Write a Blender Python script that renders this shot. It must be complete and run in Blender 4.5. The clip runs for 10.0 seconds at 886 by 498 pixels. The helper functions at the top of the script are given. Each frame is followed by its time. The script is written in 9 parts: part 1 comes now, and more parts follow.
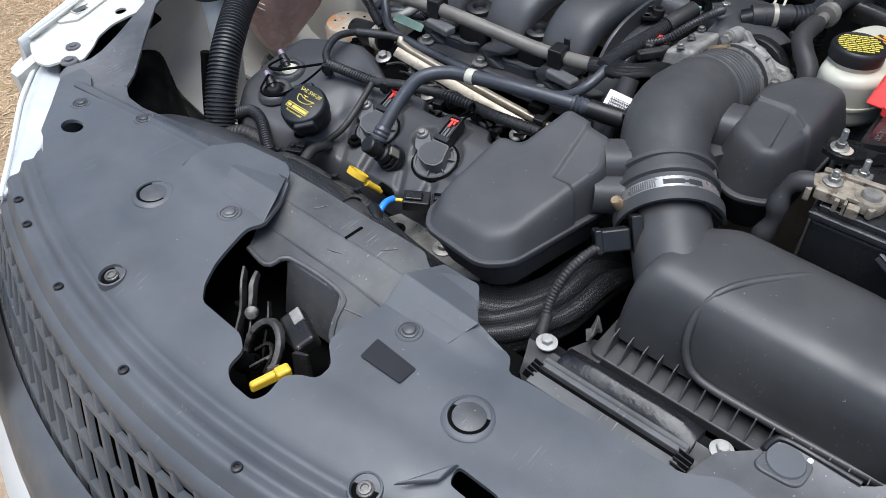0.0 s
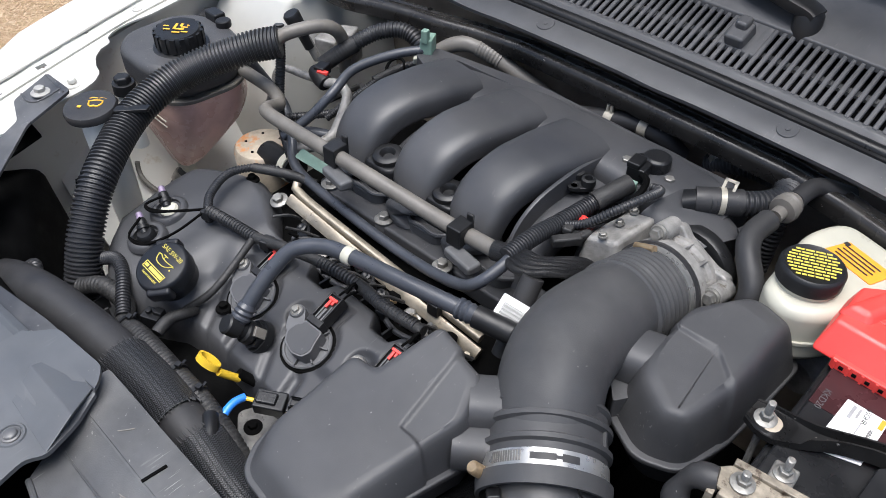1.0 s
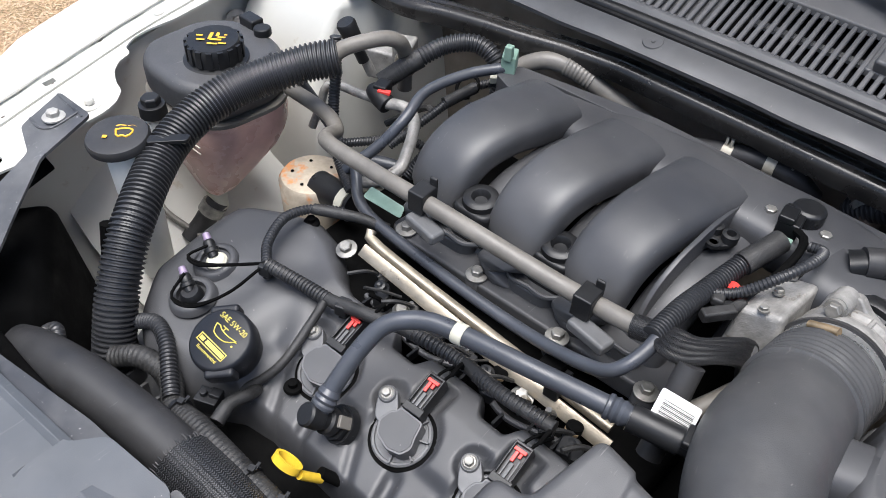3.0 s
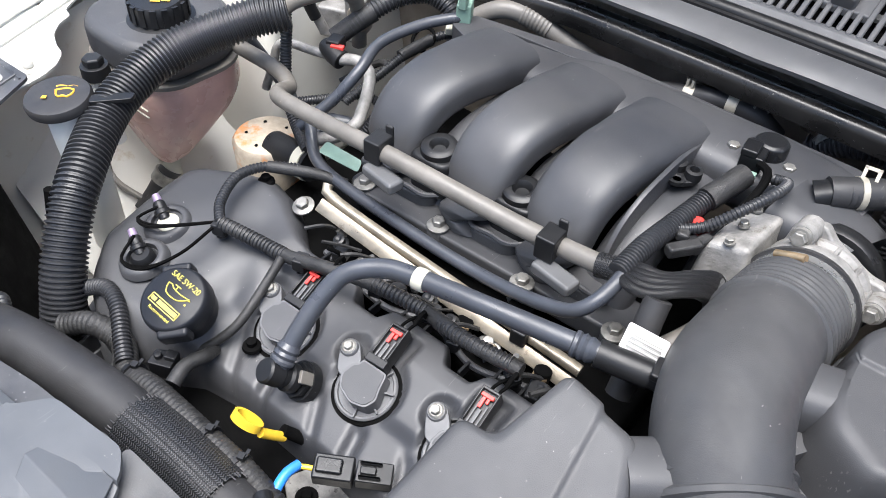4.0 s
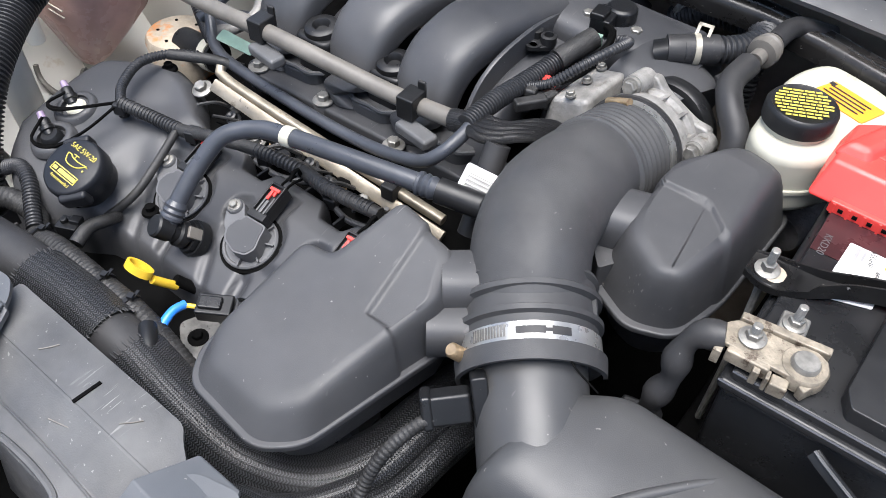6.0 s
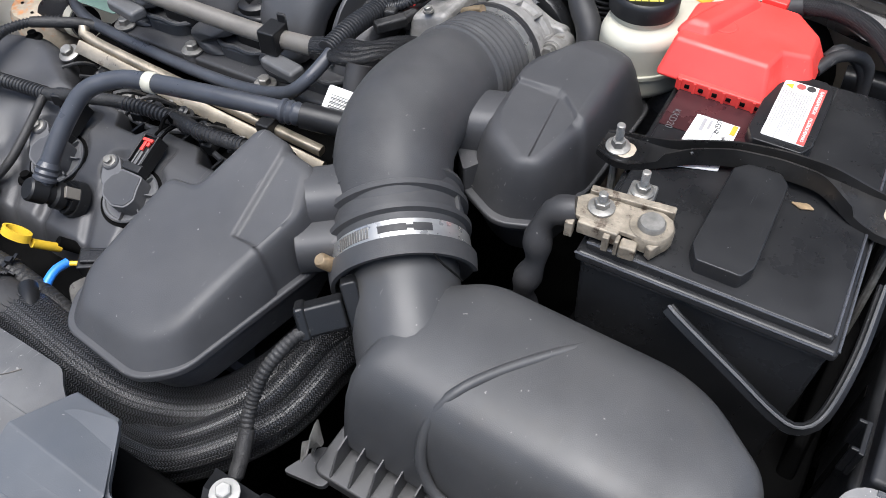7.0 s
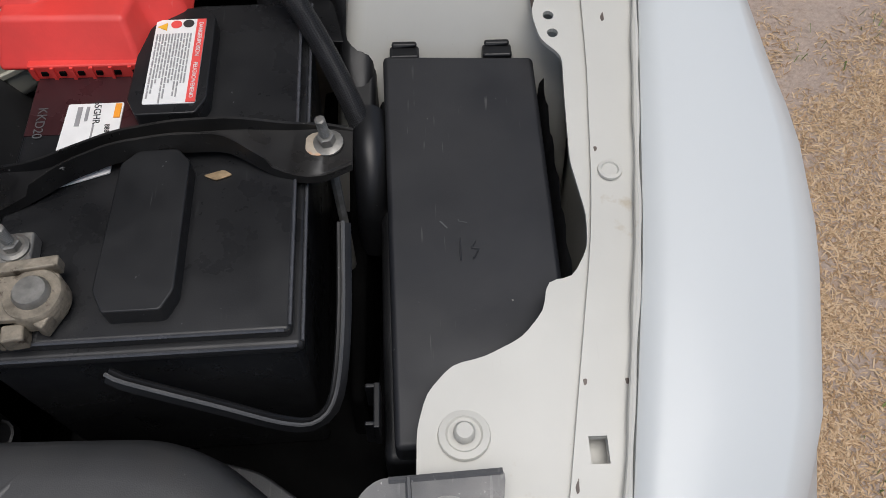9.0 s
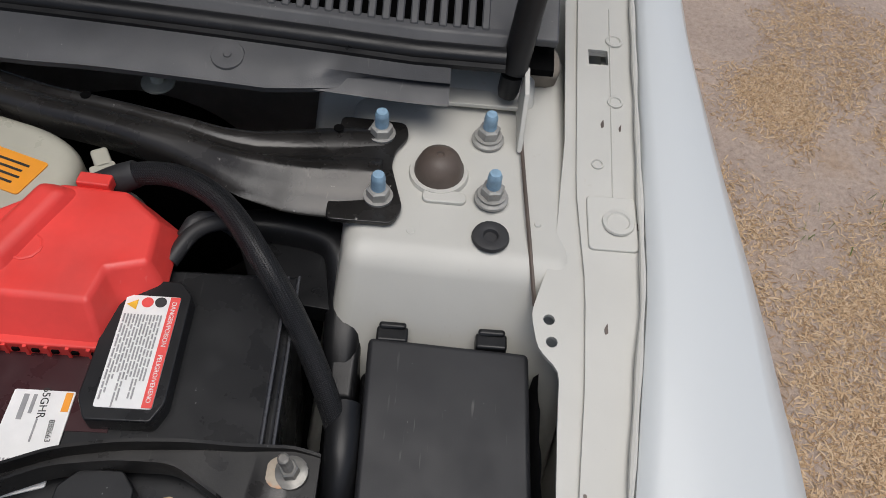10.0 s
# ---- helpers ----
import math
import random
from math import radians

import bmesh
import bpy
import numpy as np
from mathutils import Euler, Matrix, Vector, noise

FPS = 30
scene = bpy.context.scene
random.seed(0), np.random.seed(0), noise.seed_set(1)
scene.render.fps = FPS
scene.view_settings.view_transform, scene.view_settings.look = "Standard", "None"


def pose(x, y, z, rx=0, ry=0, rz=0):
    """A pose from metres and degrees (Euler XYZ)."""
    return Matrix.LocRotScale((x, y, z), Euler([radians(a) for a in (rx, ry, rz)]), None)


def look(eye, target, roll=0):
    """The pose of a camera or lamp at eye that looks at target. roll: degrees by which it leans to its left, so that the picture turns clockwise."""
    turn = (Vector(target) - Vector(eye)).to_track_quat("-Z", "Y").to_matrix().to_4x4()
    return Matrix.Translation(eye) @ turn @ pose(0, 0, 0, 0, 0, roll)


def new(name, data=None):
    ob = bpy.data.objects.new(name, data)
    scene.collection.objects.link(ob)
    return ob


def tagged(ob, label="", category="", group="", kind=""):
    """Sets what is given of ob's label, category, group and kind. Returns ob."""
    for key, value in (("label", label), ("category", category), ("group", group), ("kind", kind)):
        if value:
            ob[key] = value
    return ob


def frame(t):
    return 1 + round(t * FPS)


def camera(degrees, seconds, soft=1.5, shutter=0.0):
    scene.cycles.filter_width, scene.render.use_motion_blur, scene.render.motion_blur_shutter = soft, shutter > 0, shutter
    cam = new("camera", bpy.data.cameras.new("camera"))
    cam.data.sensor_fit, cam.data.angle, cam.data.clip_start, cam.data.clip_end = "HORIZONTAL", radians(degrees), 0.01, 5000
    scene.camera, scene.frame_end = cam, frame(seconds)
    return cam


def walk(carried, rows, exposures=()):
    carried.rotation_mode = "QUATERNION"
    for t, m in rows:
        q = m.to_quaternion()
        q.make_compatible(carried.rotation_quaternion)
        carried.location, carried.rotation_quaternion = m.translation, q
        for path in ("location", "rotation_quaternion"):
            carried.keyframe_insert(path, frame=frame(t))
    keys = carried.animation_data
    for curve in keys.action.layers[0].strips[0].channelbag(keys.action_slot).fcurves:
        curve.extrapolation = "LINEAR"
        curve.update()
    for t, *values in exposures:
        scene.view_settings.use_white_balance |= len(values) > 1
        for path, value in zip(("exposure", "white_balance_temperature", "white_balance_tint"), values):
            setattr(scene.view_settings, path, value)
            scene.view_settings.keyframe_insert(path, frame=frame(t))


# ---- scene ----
cam = camera(58.5, 10.0, soft=0.6)
PATH = [
    (0, (0.474, 0.104, 1.374), (-0.471, 1.191, -0.013), -0.5),
    (0.5, (0.445, 0.306, 1.422), (-0.512, 1.406, 0.053), 0.8),
    (1, (0.43, 0.422, 1.411), (-0.602, 1.476, 0.061), 1.0),
    (1.5, (0.39, 0.447, 1.419), (-0.687, 1.457, 0.07), 1.3),
    (2, (0.365, 0.443, 1.418), (-0.718, 1.458, 0.077), 2.0),
    (2.5, (0.264, 0.437, 1.399), (-0.755, 1.49, 0.037), 2.9),
    (2.7, (0.208, 0.437, 1.388), (-0.771, 1.508, 0.012), 3.3),
    (3.8, (0.199, 0.437, 1.327), (-0.684, 1.568, -0.063), 3.4),
    (4, (0.221, 0.438, 1.325), (-0.651, 1.567, -0.076), 3.3),
    (4.5, (0.277, 0.44, 1.325), (-0.566, 1.562, -0.1), 3.5),
    (5, (0.329, 0.443, 1.326), (-0.507, 1.539, -0.124), 2.8),
    (5.2, (0.347, 0.44, 1.324), (-0.479, 1.534, -0.132), 2.8),
    (6.5, (0.433, 0.43, 1.31), (-0.374, 1.466, -0.198), -0.1),
    (7, (0.481, 0.433, 1.291), (-0.225, 1.514, -0.237), -2.2),
    (7.5, (0.493, 0.424, 1.278), (0.095, 1.553, -0.324), -2.8),
    (8, (0.505, 0.374, 1.21), (0.425, 1.445, -0.478), -3.8),
    (8.2, (0.514, 0.387, 1.211), (0.522, 1.522, -0.435), -1.2),
    (8.5, (0.558, 0.469, 1.214), (0.578, 1.56, -0.462), -1.4),
    (9, (0.61, 0.606, 1.245), (0.668, 1.67, -0.447), 0.8),
    (9.5, (0.618, 0.684, 1.259), (0.728, 1.856, -0.357), 4.8),
    (10, (0.615, 0.762, 1.299), (0.682, 1.968, -0.294), 7.1),
]
EXPOSURES = [(0, 0.98, 5950, 8), (0.5, 1.35, 6150, 10), (1.0, 1.17, 6200, 10), (1.5, 0.76, 6230, 10), (2.0, 0.93, 6250, 10), (2.5, 1.15, 6250, 10), (4.0, 1.88, 6250, 10), (4.5, 1.90, 6250, 10), (5.0, 1.86, 6250, 10), (6.5, 1.48, 6250, 10), (7.0, 1.32, 6200, 10), (7.5, 1.10, 6150, 10), (8.0, 0.22, 6250, 10), (8.5, 0.0, 6350, 10), (9.0, 0.0, 6400, 10), (10.0, -0.06, 6450, 10)]
walk(cam, [(t, look(eye, target, roll)) for t, eye, target, roll in PATH], EXPOSURES)

# ---- light: an overcast day ----
world = bpy.data.worlds.new("sky")
scene.world = world
world.use_nodes = True
wn, wl = world.node_tree.nodes, world.node_tree.links
sky = wn.new("ShaderNodeTexSky")
sky.sky_type, sky.sun_disc = "NISHITA", False
sky.sun_elevation, sky.sun_rotation = radians(81.5), radians(165)
sky.air_density, sky.dust_density, sky.ozone_density = 1.0, 4.0, 1.0
wl.new(sky.outputs[0], wn["Background"].inputs[0])
wn["Background"].inputs[1].default_value = 0.085
sun = new("sun", bpy.data.lights.new("sun", "SUN"))
sun.data.energy, sun.data.angle, sun.data.color = 2.2, radians(50), (1.0, 0.985, 0.965)
sun.matrix_world = look((0.2, -0.75, 5.2), (0, 0, 0))


# ---- materials ----
def material(name, colour, rough=0.5, metal=0.0, var=0.25, scale=30.0, fine=400.0, bump=0.1, dust=0.0, dust_colour=(0.45, 0.43, 0.4),
             spot=0.0, spot_colour=(0.2, 0.08, 0.03), spot_scale=40.0, coat=0.0, trans=0.0, rvar=0.15, spec=0.5):
    """A surface with slow and fine variation of colour and gloss, fine relief, specks of dust, and stains."""
    m = bpy.data.materials.new(name)
    m.use_nodes = True
    n, l = m.node_tree.nodes, m.node_tree.links
    p = n["Principled BSDF"]
    tc = n.new("ShaderNodeTexCoord")

    def noise_at(s, detail=4.0, rough_=0.6):
        x = n.new("ShaderNodeTexNoise")
        x.inputs["Scale"].default_value, x.inputs["Detail"].default_value, x.inputs["Roughness"].default_value = s, detail, rough_
        l.new(tc.outputs["Object"], x.inputs["Vector"])
        return x.outputs["Fac"]

    def ramp(fac, a, b, lo=0.0, hi=1.0):
        r = n.new("ShaderNodeMapRange")
        for k, v in zip((1, 2, 3, 4), (a, b, lo, hi)):
            r.inputs[k].default_value = v
        l.new(fac, r.inputs[0])
        return r.outputs[0]

    def mix(fac, a, b):
        x = n.new("ShaderNodeMix")
        x.data_type = "RGBA"
        for sock, v in ((x.inputs[0], fac), (x.inputs[6], a), (x.inputs[7], b)):
            if hasattr(v, "links"):
                l.new(v, sock)
            else:
                sock.default_value = v
        return x.outputs[2]

    big, small = noise_at(scale), noise_at(fine, 3.0)
    c = tuple(colour)
    dark, light = tuple(v * (1 - var) for v in c) + (1,), tuple(min(1, v * (1 + var)) for v in c) + (1,)
    col = mix(ramp(big, 0.3, 0.7), dark, light)
    if spot:
        sp = ramp(noise_at(spot_scale, 5.0, 0.65), 0.72 - 0.25 * spot, 0.80 - 0.25 * spot)
        col = mix(sp, col, tuple(spot_colour) + (1,))
    if dust:
        ds = ramp(noise_at(240, 2.0), 0.775 - 0.04 * dust, 0.82 - 0.04 * dust, 0.0, 0.38)
        st = n.new("ShaderNodeMapping")
        st.inputs["Rotation"].default_value, st.inputs["Scale"].default_value = (0.3, 0.5, 0.7), (1.0, 0.06, 0.5)
        l.new(tc.outputs["Object"], st.inputs["Vector"])
        sc = n.new("ShaderNodeTexNoise")
        sc.inputs["Scale"].default_value, sc.inputs["Detail"].default_value = 420.0, 1.0
        l.new(st.outputs[0], sc.inputs["Vector"])
        patch = ramp(noise_at(14, 3.0), 0.55, 0.68)
        scr = n.new("ShaderNodeMath")
        scr.operation = "MULTIPLY"
        l.new(ramp(sc.outputs["Fac"], 0.71 - 0.03 * dust, 0.76 - 0.03 * dust, 0.0, 0.13 + 0.22 * max(0.0, dust - 0.9)), scr.inputs[0])
        l.new(patch, scr.inputs[1])
        col = mix(scr.outputs[0], col, tuple(dust_colour) + (1,))
        film = ramp(noise_at(scale * 0.4, 5.0), 0.35, 0.8, 0.0, 0.12 * dust)
        col = mix(film, col, tuple(dust_colour) + (1,))
        col = mix(ds, col, tuple(dust_colour) + (1,))
    l.new(col, p.inputs["Base Color"])
    l.new(ramp(noise_at(scale * 1.7, 5.0), 0.3, 0.7, max(0.02, rough - rvar), min(1, rough + rvar)), p.inputs["Roughness"])
    p.inputs["Metallic"].default_value = metal
    p.inputs["Coat Weight"].default_value = coat
    p.inputs["Specular IOR Level"].default_value = spec
    p.inputs["Transmission Weight"].default_value = trans
    b = n.new("ShaderNodeBump")
    b.inputs["Strength"].default_value, b.inputs["Distance"].default_value = bump, 0.001
    l.new(small, b.inputs["Height"])
    l.new(b.outputs[0], p.inputs["Normal"])
    return m


def braided(name, colour, along, around, rough=0.5, contrast=2.2):
    """Woven sleeve: rows of chevrons that run along the tube, by its own length and turn."""
    m = bpy.data.materials.new(name)
    m.use_nodes = True
    n, l = m.node_tree.nodes, m.node_tree.links
    p = n["Principled BSDF"]
    uv = n.new("ShaderNodeUVMap")
    sep = n.new("ShaderNodeSeparateXYZ")
    l.new(uv.outputs[0], sep.inputs[0])

    def maths(op, a, b=None):
        x = n.new("ShaderNodeMath")
        x.operation = op
        for k, v in enumerate((a, b)):
            if v is None:
                continue
            if hasattr(v, "links"):
                l.new(v, x.inputs[k])
            else:
                x.inputs[k].default_value = v
        return x.outputs[0]

    def spread(fac, a, b):
        r = n.new("ShaderNodeMapRange")
        r.inputs[1].default_value, r.inputs[2].default_value = a, b
        l.new(fac, r.inputs[0])
        return r.outputs[0]

    row = maths("FRACT", maths("MULTIPLY", sep.outputs[1], float(around)))
    off = maths("MULTIPLY", maths("ABSOLUTE", maths("SUBTRACT", row, 0.5)), 2.0)
    u = maths("MULTIPLY", sep.outputs[0], along)
    strand = spread(maths("SINE", maths("MULTIPLY", maths("ADD", u, maths("MULTIPLY", off, 0.75)), 6.2832)), -0.55, 0.55)
    ridge = spread(off, 1.0, 0.72)
    h = maths("MULTIPLY", strand, ridge)
    mx = n.new("ShaderNodeMix")
    mx.data_type = "RGBA"
    mx.inputs[6].default_value = tuple(c * 0.08 for c in colour) + (1,)
    mx.inputs[7].default_value = tuple(c * contrast for c in colour) + (1,)
    l.new(h, mx.inputs[0])
    l.new(mx.outputs[2], p.inputs["Base Color"])
    p.inputs["Roughness"].default_value = rough
    bp = n.new("ShaderNodeBump")
    bp.inputs["Strength"].default_value, bp.inputs["Distance"].default_value = 0.9, 0.0014
    l.new(h, bp.inputs["Height"])
    l.new(bp.outputs[0], p.inputs["Normal"])
    return m


COVER = material("grey_black_moulded_plastic", (0.057, 0.063, 0.072), 0.46, var=0.18, scale=9, fine=900, bump=0.10, dust=1.1)
SCUFF = material("scuffed_grey_plastic", (0.050, 0.0512, 0.054), 0.48, var=0.3, scale=16, fine=700, bump=0.25, dust=2.0, dust_colour=(0.40, 0.39, 0.37))
AIRLID = material("stained_air_box_plastic", (0.0175, 0.0195, 0.0230), 0.40, var=0.25, scale=9, fine=1300, bump=0.14, dust=1.1, rvar=0.10, spec=0.42,
                  spot=0.55, spot_colour=(0.0165, 0.0172, 0.019), spot_scale=16)
GALV = material("pale_zinc_plating", (0.34, 0.333, 0.31), 0.5, metal=0.15, var=0.15, scale=90, fine=600, bump=0.12, spot=0.2, spot_colour=(0.33, 0.22, 0.13), spot_scale=110)
COVER2 = material("worn_dull_plastic", (0.075, 0.077, 0.08), 0.5, var=0.25, scale=18, fine=500, bump=0.2, dust=1.0)
ENGINE = material("satin_engine_plastic", (0.031, 0.0325, 0.037), 0.44, var=0.16, scale=9, fine=1400, bump=0.14, dust=1.0, rvar=0.07, spec=0.48)
COWL = material("faded_cowl_plastic", (0.046, 0.048, 0.053), 0.50, var=0.2, scale=12, fine=700, bump=0.12, dust=0.9)
BRACKET = material("scratched_dark_plastic", (0.030, 0.0316, 0.0362), 0.40, var=0.25, scale=18, fine=900, bump=0.10, dust=2.1, dust_colour=(0.50, 0.49, 0.47))
BLACK = material("black_plastic", (0.0068, 0.0071, 0.0080), 0.40, var=0.35, scale=14, fine=900, bump=0.10, dust=0.4, dust_colour=(0.22, 0.22, 0.22), spec=0.36)
BOX = material("satin_moulded_black_plastic", (0.032, 0.033, 0.0365), 0.50, var=0.18, scale=10, fine=1300, bump=0.16, dust=1.1, rvar=0.09, spec=0.45)
CASE = material("battery_case_plastic", (0.0075, 0.0078, 0.0088), 0.33, var=0.25, scale=12, fine=900, bump=0.07, dust=0.8, dust_colour=(0.3, 0.3, 0.3), spec=0.36)
LID = material("matt_lid_plastic", (0.0105, 0.0115, 0.0145), 0.45, var=0.2, scale=10, fine=1100, bump=0.06, dust=0.5, spec=0.34)
# near-black for grimy parts, also painted in where deep shade lies
DEEP = material("grime_and_shade_black", (0.0026, 0.0026, 0.0026), 0.85, var=0.5, scale=20, fine=300, bump=0.2, spec=0.06)
RUBBER = material("black_rubber", (0.020, 0.020, 0.0215), 0.52, var=0.25, scale=22, fine=900, bump=0.15, dust=0.4, spec=0.4)
DUCT = material("matt_duct_rubber", (0.035, 0.036, 0.0385), 0.58, var=0.2, scale=14, fine=900, bump=0.22, dust=1.0, spec=0.38)
RUBBER_BLUE = material("blue_black_rubber", (0.040, 0.044, 0.053), 0.38, var=0.2, scale=25, fine=700, bump=0.1, dust=0.2)
LOOM = material("black_tape", (0.018, 0.018, 0.0183), 0.5, var=0.5, scale=70, fine=600, bump=0.6, dust=0.4, spec=0.35)
CONDUIT = material("ribbed_conduit_plastic", (0.021, 0.0215, 0.0235), 0.42, var=0.2, scale=30, fine=900, bump=0.08)
GREYPIPE = material("dusty_grey_pipe", (0.13, 0.12, 0.105), 0.48, var=0.25, scale=30, fine=500, bump=0.1, dust=0.6)
BODY = material("off_white_inner_paint", (0.53, 0.522, 0.478), 0.45, var=0.07, scale=6, fine=300, bump=0.05, dust=0.35, dust_colour=(0.3, 0.26, 0.2),
                spot=0.30, spot_colour=(0.43, 0.385, 0.31), spot_scale=22)
PAINT = material("white_car_paint", (0.58, 0.605, 0.605), 0.36, var=0.0, scale=2, fine=200, bump=0.0, coat=0.12, rvar=0.0)
STEEL = material("black_painted_steel", (0.0085, 0.0083, 0.0085), 0.34, var=0.35, scale=25, fine=500, bump=0.05, dust=0.9, dust_colour=(0.30, 0.28, 0.25), coat=0.0, spec=0.4, spot=0.17, spot_colour=(0.36, 0.35, 0.33), spot_scale=110)
BARSTEEL = material("worn_black_steel", (0.0105, 0.0102, 0.0102), 0.26, var=0.4, scale=18, fine=500, bump=0.08, dust=0.8, dust_colour=(0.30, 0.27, 0.235), spec=0.45, spot=0.14, spot_colour=(0.42, 0.40, 0.37), spot_scale=120)
# lighter than the battery case, paints the highlight on its lid edges
SHEEN = material("black_edge_highlight", (0.06, 0.062, 0.068), 0.24, var=0.2, scale=30)
TAN = material("aged_cream_steel", (0.33, 0.305, 0.25), 0.5, metal=0.2, var=0.25, scale=60, fine=500, bump=0.1)
ALLOY = material("cast_aluminium", (0.235, 0.228, 0.215), 0.55, metal=0.22, var=0.35, scale=55, fine=350, bump=0.8, spot=0.4, spot_colour=(0.10, 0.085, 0.065), spot_scale=60)
ZINC = material("zinc_plated_steel", (0.225, 0.218, 0.20), 0.42, metal=0.5, var=0.35, scale=90, fine=600, bump=0.15, spot=0.3, spot_colour=(0.16, 0.12, 0.085), spot_scale=150)
GREASY = material("greasy_worn_steel", (0.13, 0.125, 0.115), 0.42, metal=0.4, var=0.45, scale=60, fine=500, bump=0.3, spot=0.45, spot_colour=(0.02, 0.018, 0.015), spot_scale=70)
BRIGHT = material("stainless_band", (0.36, 0.36, 0.35), 0.32, metal=0.7, var=0.2, scale=50, fine=500, bump=0.05)
BRASS = material("weathered_brass", (0.45, 0.33, 0.2), 0.45, metal=0.8, var=0.3, scale=100, fine=500, bump=0.2)
TERMINAL = material("corroded_terminal", (0.23, 0.20, 0.155), 0.55, metal=0.25, var=0.5, scale=70, fine=300, bump=0.6, spot=0.6, spot_colour=(0.07, 0.05, 0.035), spot_scale=90)
RAILGOLD = material("pale_gold_plating", (0.28, 0.245, 0.19), 0.42, metal=0.6, var=0.3, scale=40, fine=500, bump=0.12, spot=0.4, spot_colour=(0.14, 0.11, 0.08))
RUSTY = material("rust_stained_steel", (0.29, 0.27, 0.245), 0.6, metal=0.3, var=0.3, scale=35, fine=300, bump=0.4, spot=0.4, spot_colour=(0.22, 0.10, 0.06), spot_scale=45)
ORANGE = material("rust_stained_alloy", (0.42, 0.36, 0.28), 0.6, metal=0.2, var=0.2, scale=60, fine=300, bump=0.4, spot=0.8, spot_colour=(0.55, 0.25, 0.1), spot_scale=25)
CREAM = material("aged_translucent_plastic", (0.47, 0.455, 0.375), 0.4, var=0.1, scale=12, fine=500, bump=0.05, dust=0.2)
PINKISH = material("coolant_tank_plastic", (0.56, 0.36, 0.31), 0.32, var=0.25, scale=12, fine=500, bump=0.05)
WHITEPL = material("milky_plastic", (0.66, 0.66, 0.62), 0.4, var=0.06, scale=10, fine=500, bump=0.05)
RED = material("red_plastic", (0.75, 0.055, 0.045), 0.45, var=0.12, scale=20, fine=700, bump=0.08, dust=0.15, dust_colour=(0.8, 0.4, 0.35))
REDLABEL = material("dark_maroon_label", (0.035, 0.009, 0.011), 0.3, var=0.2, scale=15, fine=600, bump=0.03, dust=0.3)
YELLOW = material("yellow_plastic", (0.66, 0.43, 0.03), 0.42, var=0.15, scale=60, fine=700, bump=0.08, spot=0.12, spot_colour=(0.3, 0.2, 0.05))
YPRINT = material("yellow_print", (0.56, 0.47, 0.075), 0.5, var=0.15, scale=80)
OPRINT = material("amber_print", (0.75, 0.42, 0.03), 0.5, var=0.1, scale=80)
WPRINT = material("white_label", (0.78, 0.78, 0.76), 0.5, var=0.05, scale=60, spot=0.1, spot_colour=(0.5, 0.48, 0.44))
KPRINT = material("black_print", (0.03, 0.03, 0.03), 0.5)
GPRINT = material("grey_print", (0.3, 0.3, 0.3), 0.5)
RPRINT = material("red_print", (0.75, 0.08, 0.07), 0.5, var=0.05)
ORLABEL = material("orange_label", (0.85, 0.33, 0.03), 0.5, var=0.05)
BLUE = material("blue_wire", (0.03, 0.2, 0.7), 0.4)
GREEN = material("green_tag", (0.17, 0.27, 0.215), 0.55, dust=0.6)
BLUEBOLT = material("blue_thread_lock", (0.25, 0.385, 0.50), 0.5, var=0.2, scale=120)
BROWN = material("brown_rubber_cap", (0.10, 0.075, 0.06), 0.5, var=0.25, scale=30, dust=0.4)
FIREWALL = material("dirty_bulkhead", (0.24, 0.205, 0.165), 0.7, var=0.4, scale=10, fine=300, bump=0.3, dust=0.5)
GLASS = material("windscreen_glass", (0.05, 0.06, 0.07), 0.05, var=0.1, scale=5, bump=0.0, coat=0.5)
LAMP = material("headlamp_lens", (0.55, 0.57, 0.58), 0.1, var=0.15, scale=8, coat=0.8)
BRAID = braided("black_braided_sleeve", (0.027, 0.0275, 0.0295), 400.0, 34, rough=0.40, contrast=1.9)
BRAID2 = braided("fine_braided_sleeve", (0.020, 0.020, 0.0215), 760.0, 26, rough=0.42, contrast=1.6)
BRAID3 = braided("loose_braided_sleeve", (0.027, 0.0275, 0.0295), 420.0, 17, rough=0.40, contrast=2.0)


# ---- helpers ----
W = {}


def thing(name, loc, label, category, group="", kind=""):
    ob = new(name)
    ob.empty_display_size = 0.02
    ob.matrix_basis = Matrix.Translation(loc)
    W[ob] = ob.matrix_basis.copy()
    return tagged(ob, label, category, group, kind)


def part(name, bm, mat, parent=None, label="", bevel=0.0, segs=2, sharp=40, flat=False):
    """One bmesh as one mesh object in place, under a thing or a part."""
    bmesh.ops.recalc_face_normals(bm, faces=bm.faces)
    me = bpy.data.meshes.new(name)
    bm.to_mesh(me)
    bm.free()
    me.materials.append(mat)
    if not flat:
        me.shade_smooth()
        me.set_sharp_from_angle(angle=radians(sharp))
    ob = new(name, me)
    W[ob] = Matrix.Identity(4)
    if parent:
        ob.parent = parent
        ob.matrix_parent_inverse = W[parent].inverted()
    if bevel:
        b = ob.modifiers.new("round", "BEVEL")
        b.width, b.segments, b.limit_method, b.angle_limit, b.harden_normals = bevel, segs, "ANGLE", radians(28), True
        me.set_sharp_from_angle(angle=radians(75))
    if label:
        ob["label"] = label
    return ob


def solo(name, bm, mat, label, category, group="", kind="", **kw):
    return tagged(part(name, bm, mat, **kw), label, category, group, kind)


def merge(*bms):
    out = bms[0]
    for b in bms[1:]:
        me = bpy.data.meshes.new("tmp")
        b.to_mesh(me)
        b.free()
        out.from_mesh(me)
        bpy.data.meshes.remove(me)
    return out


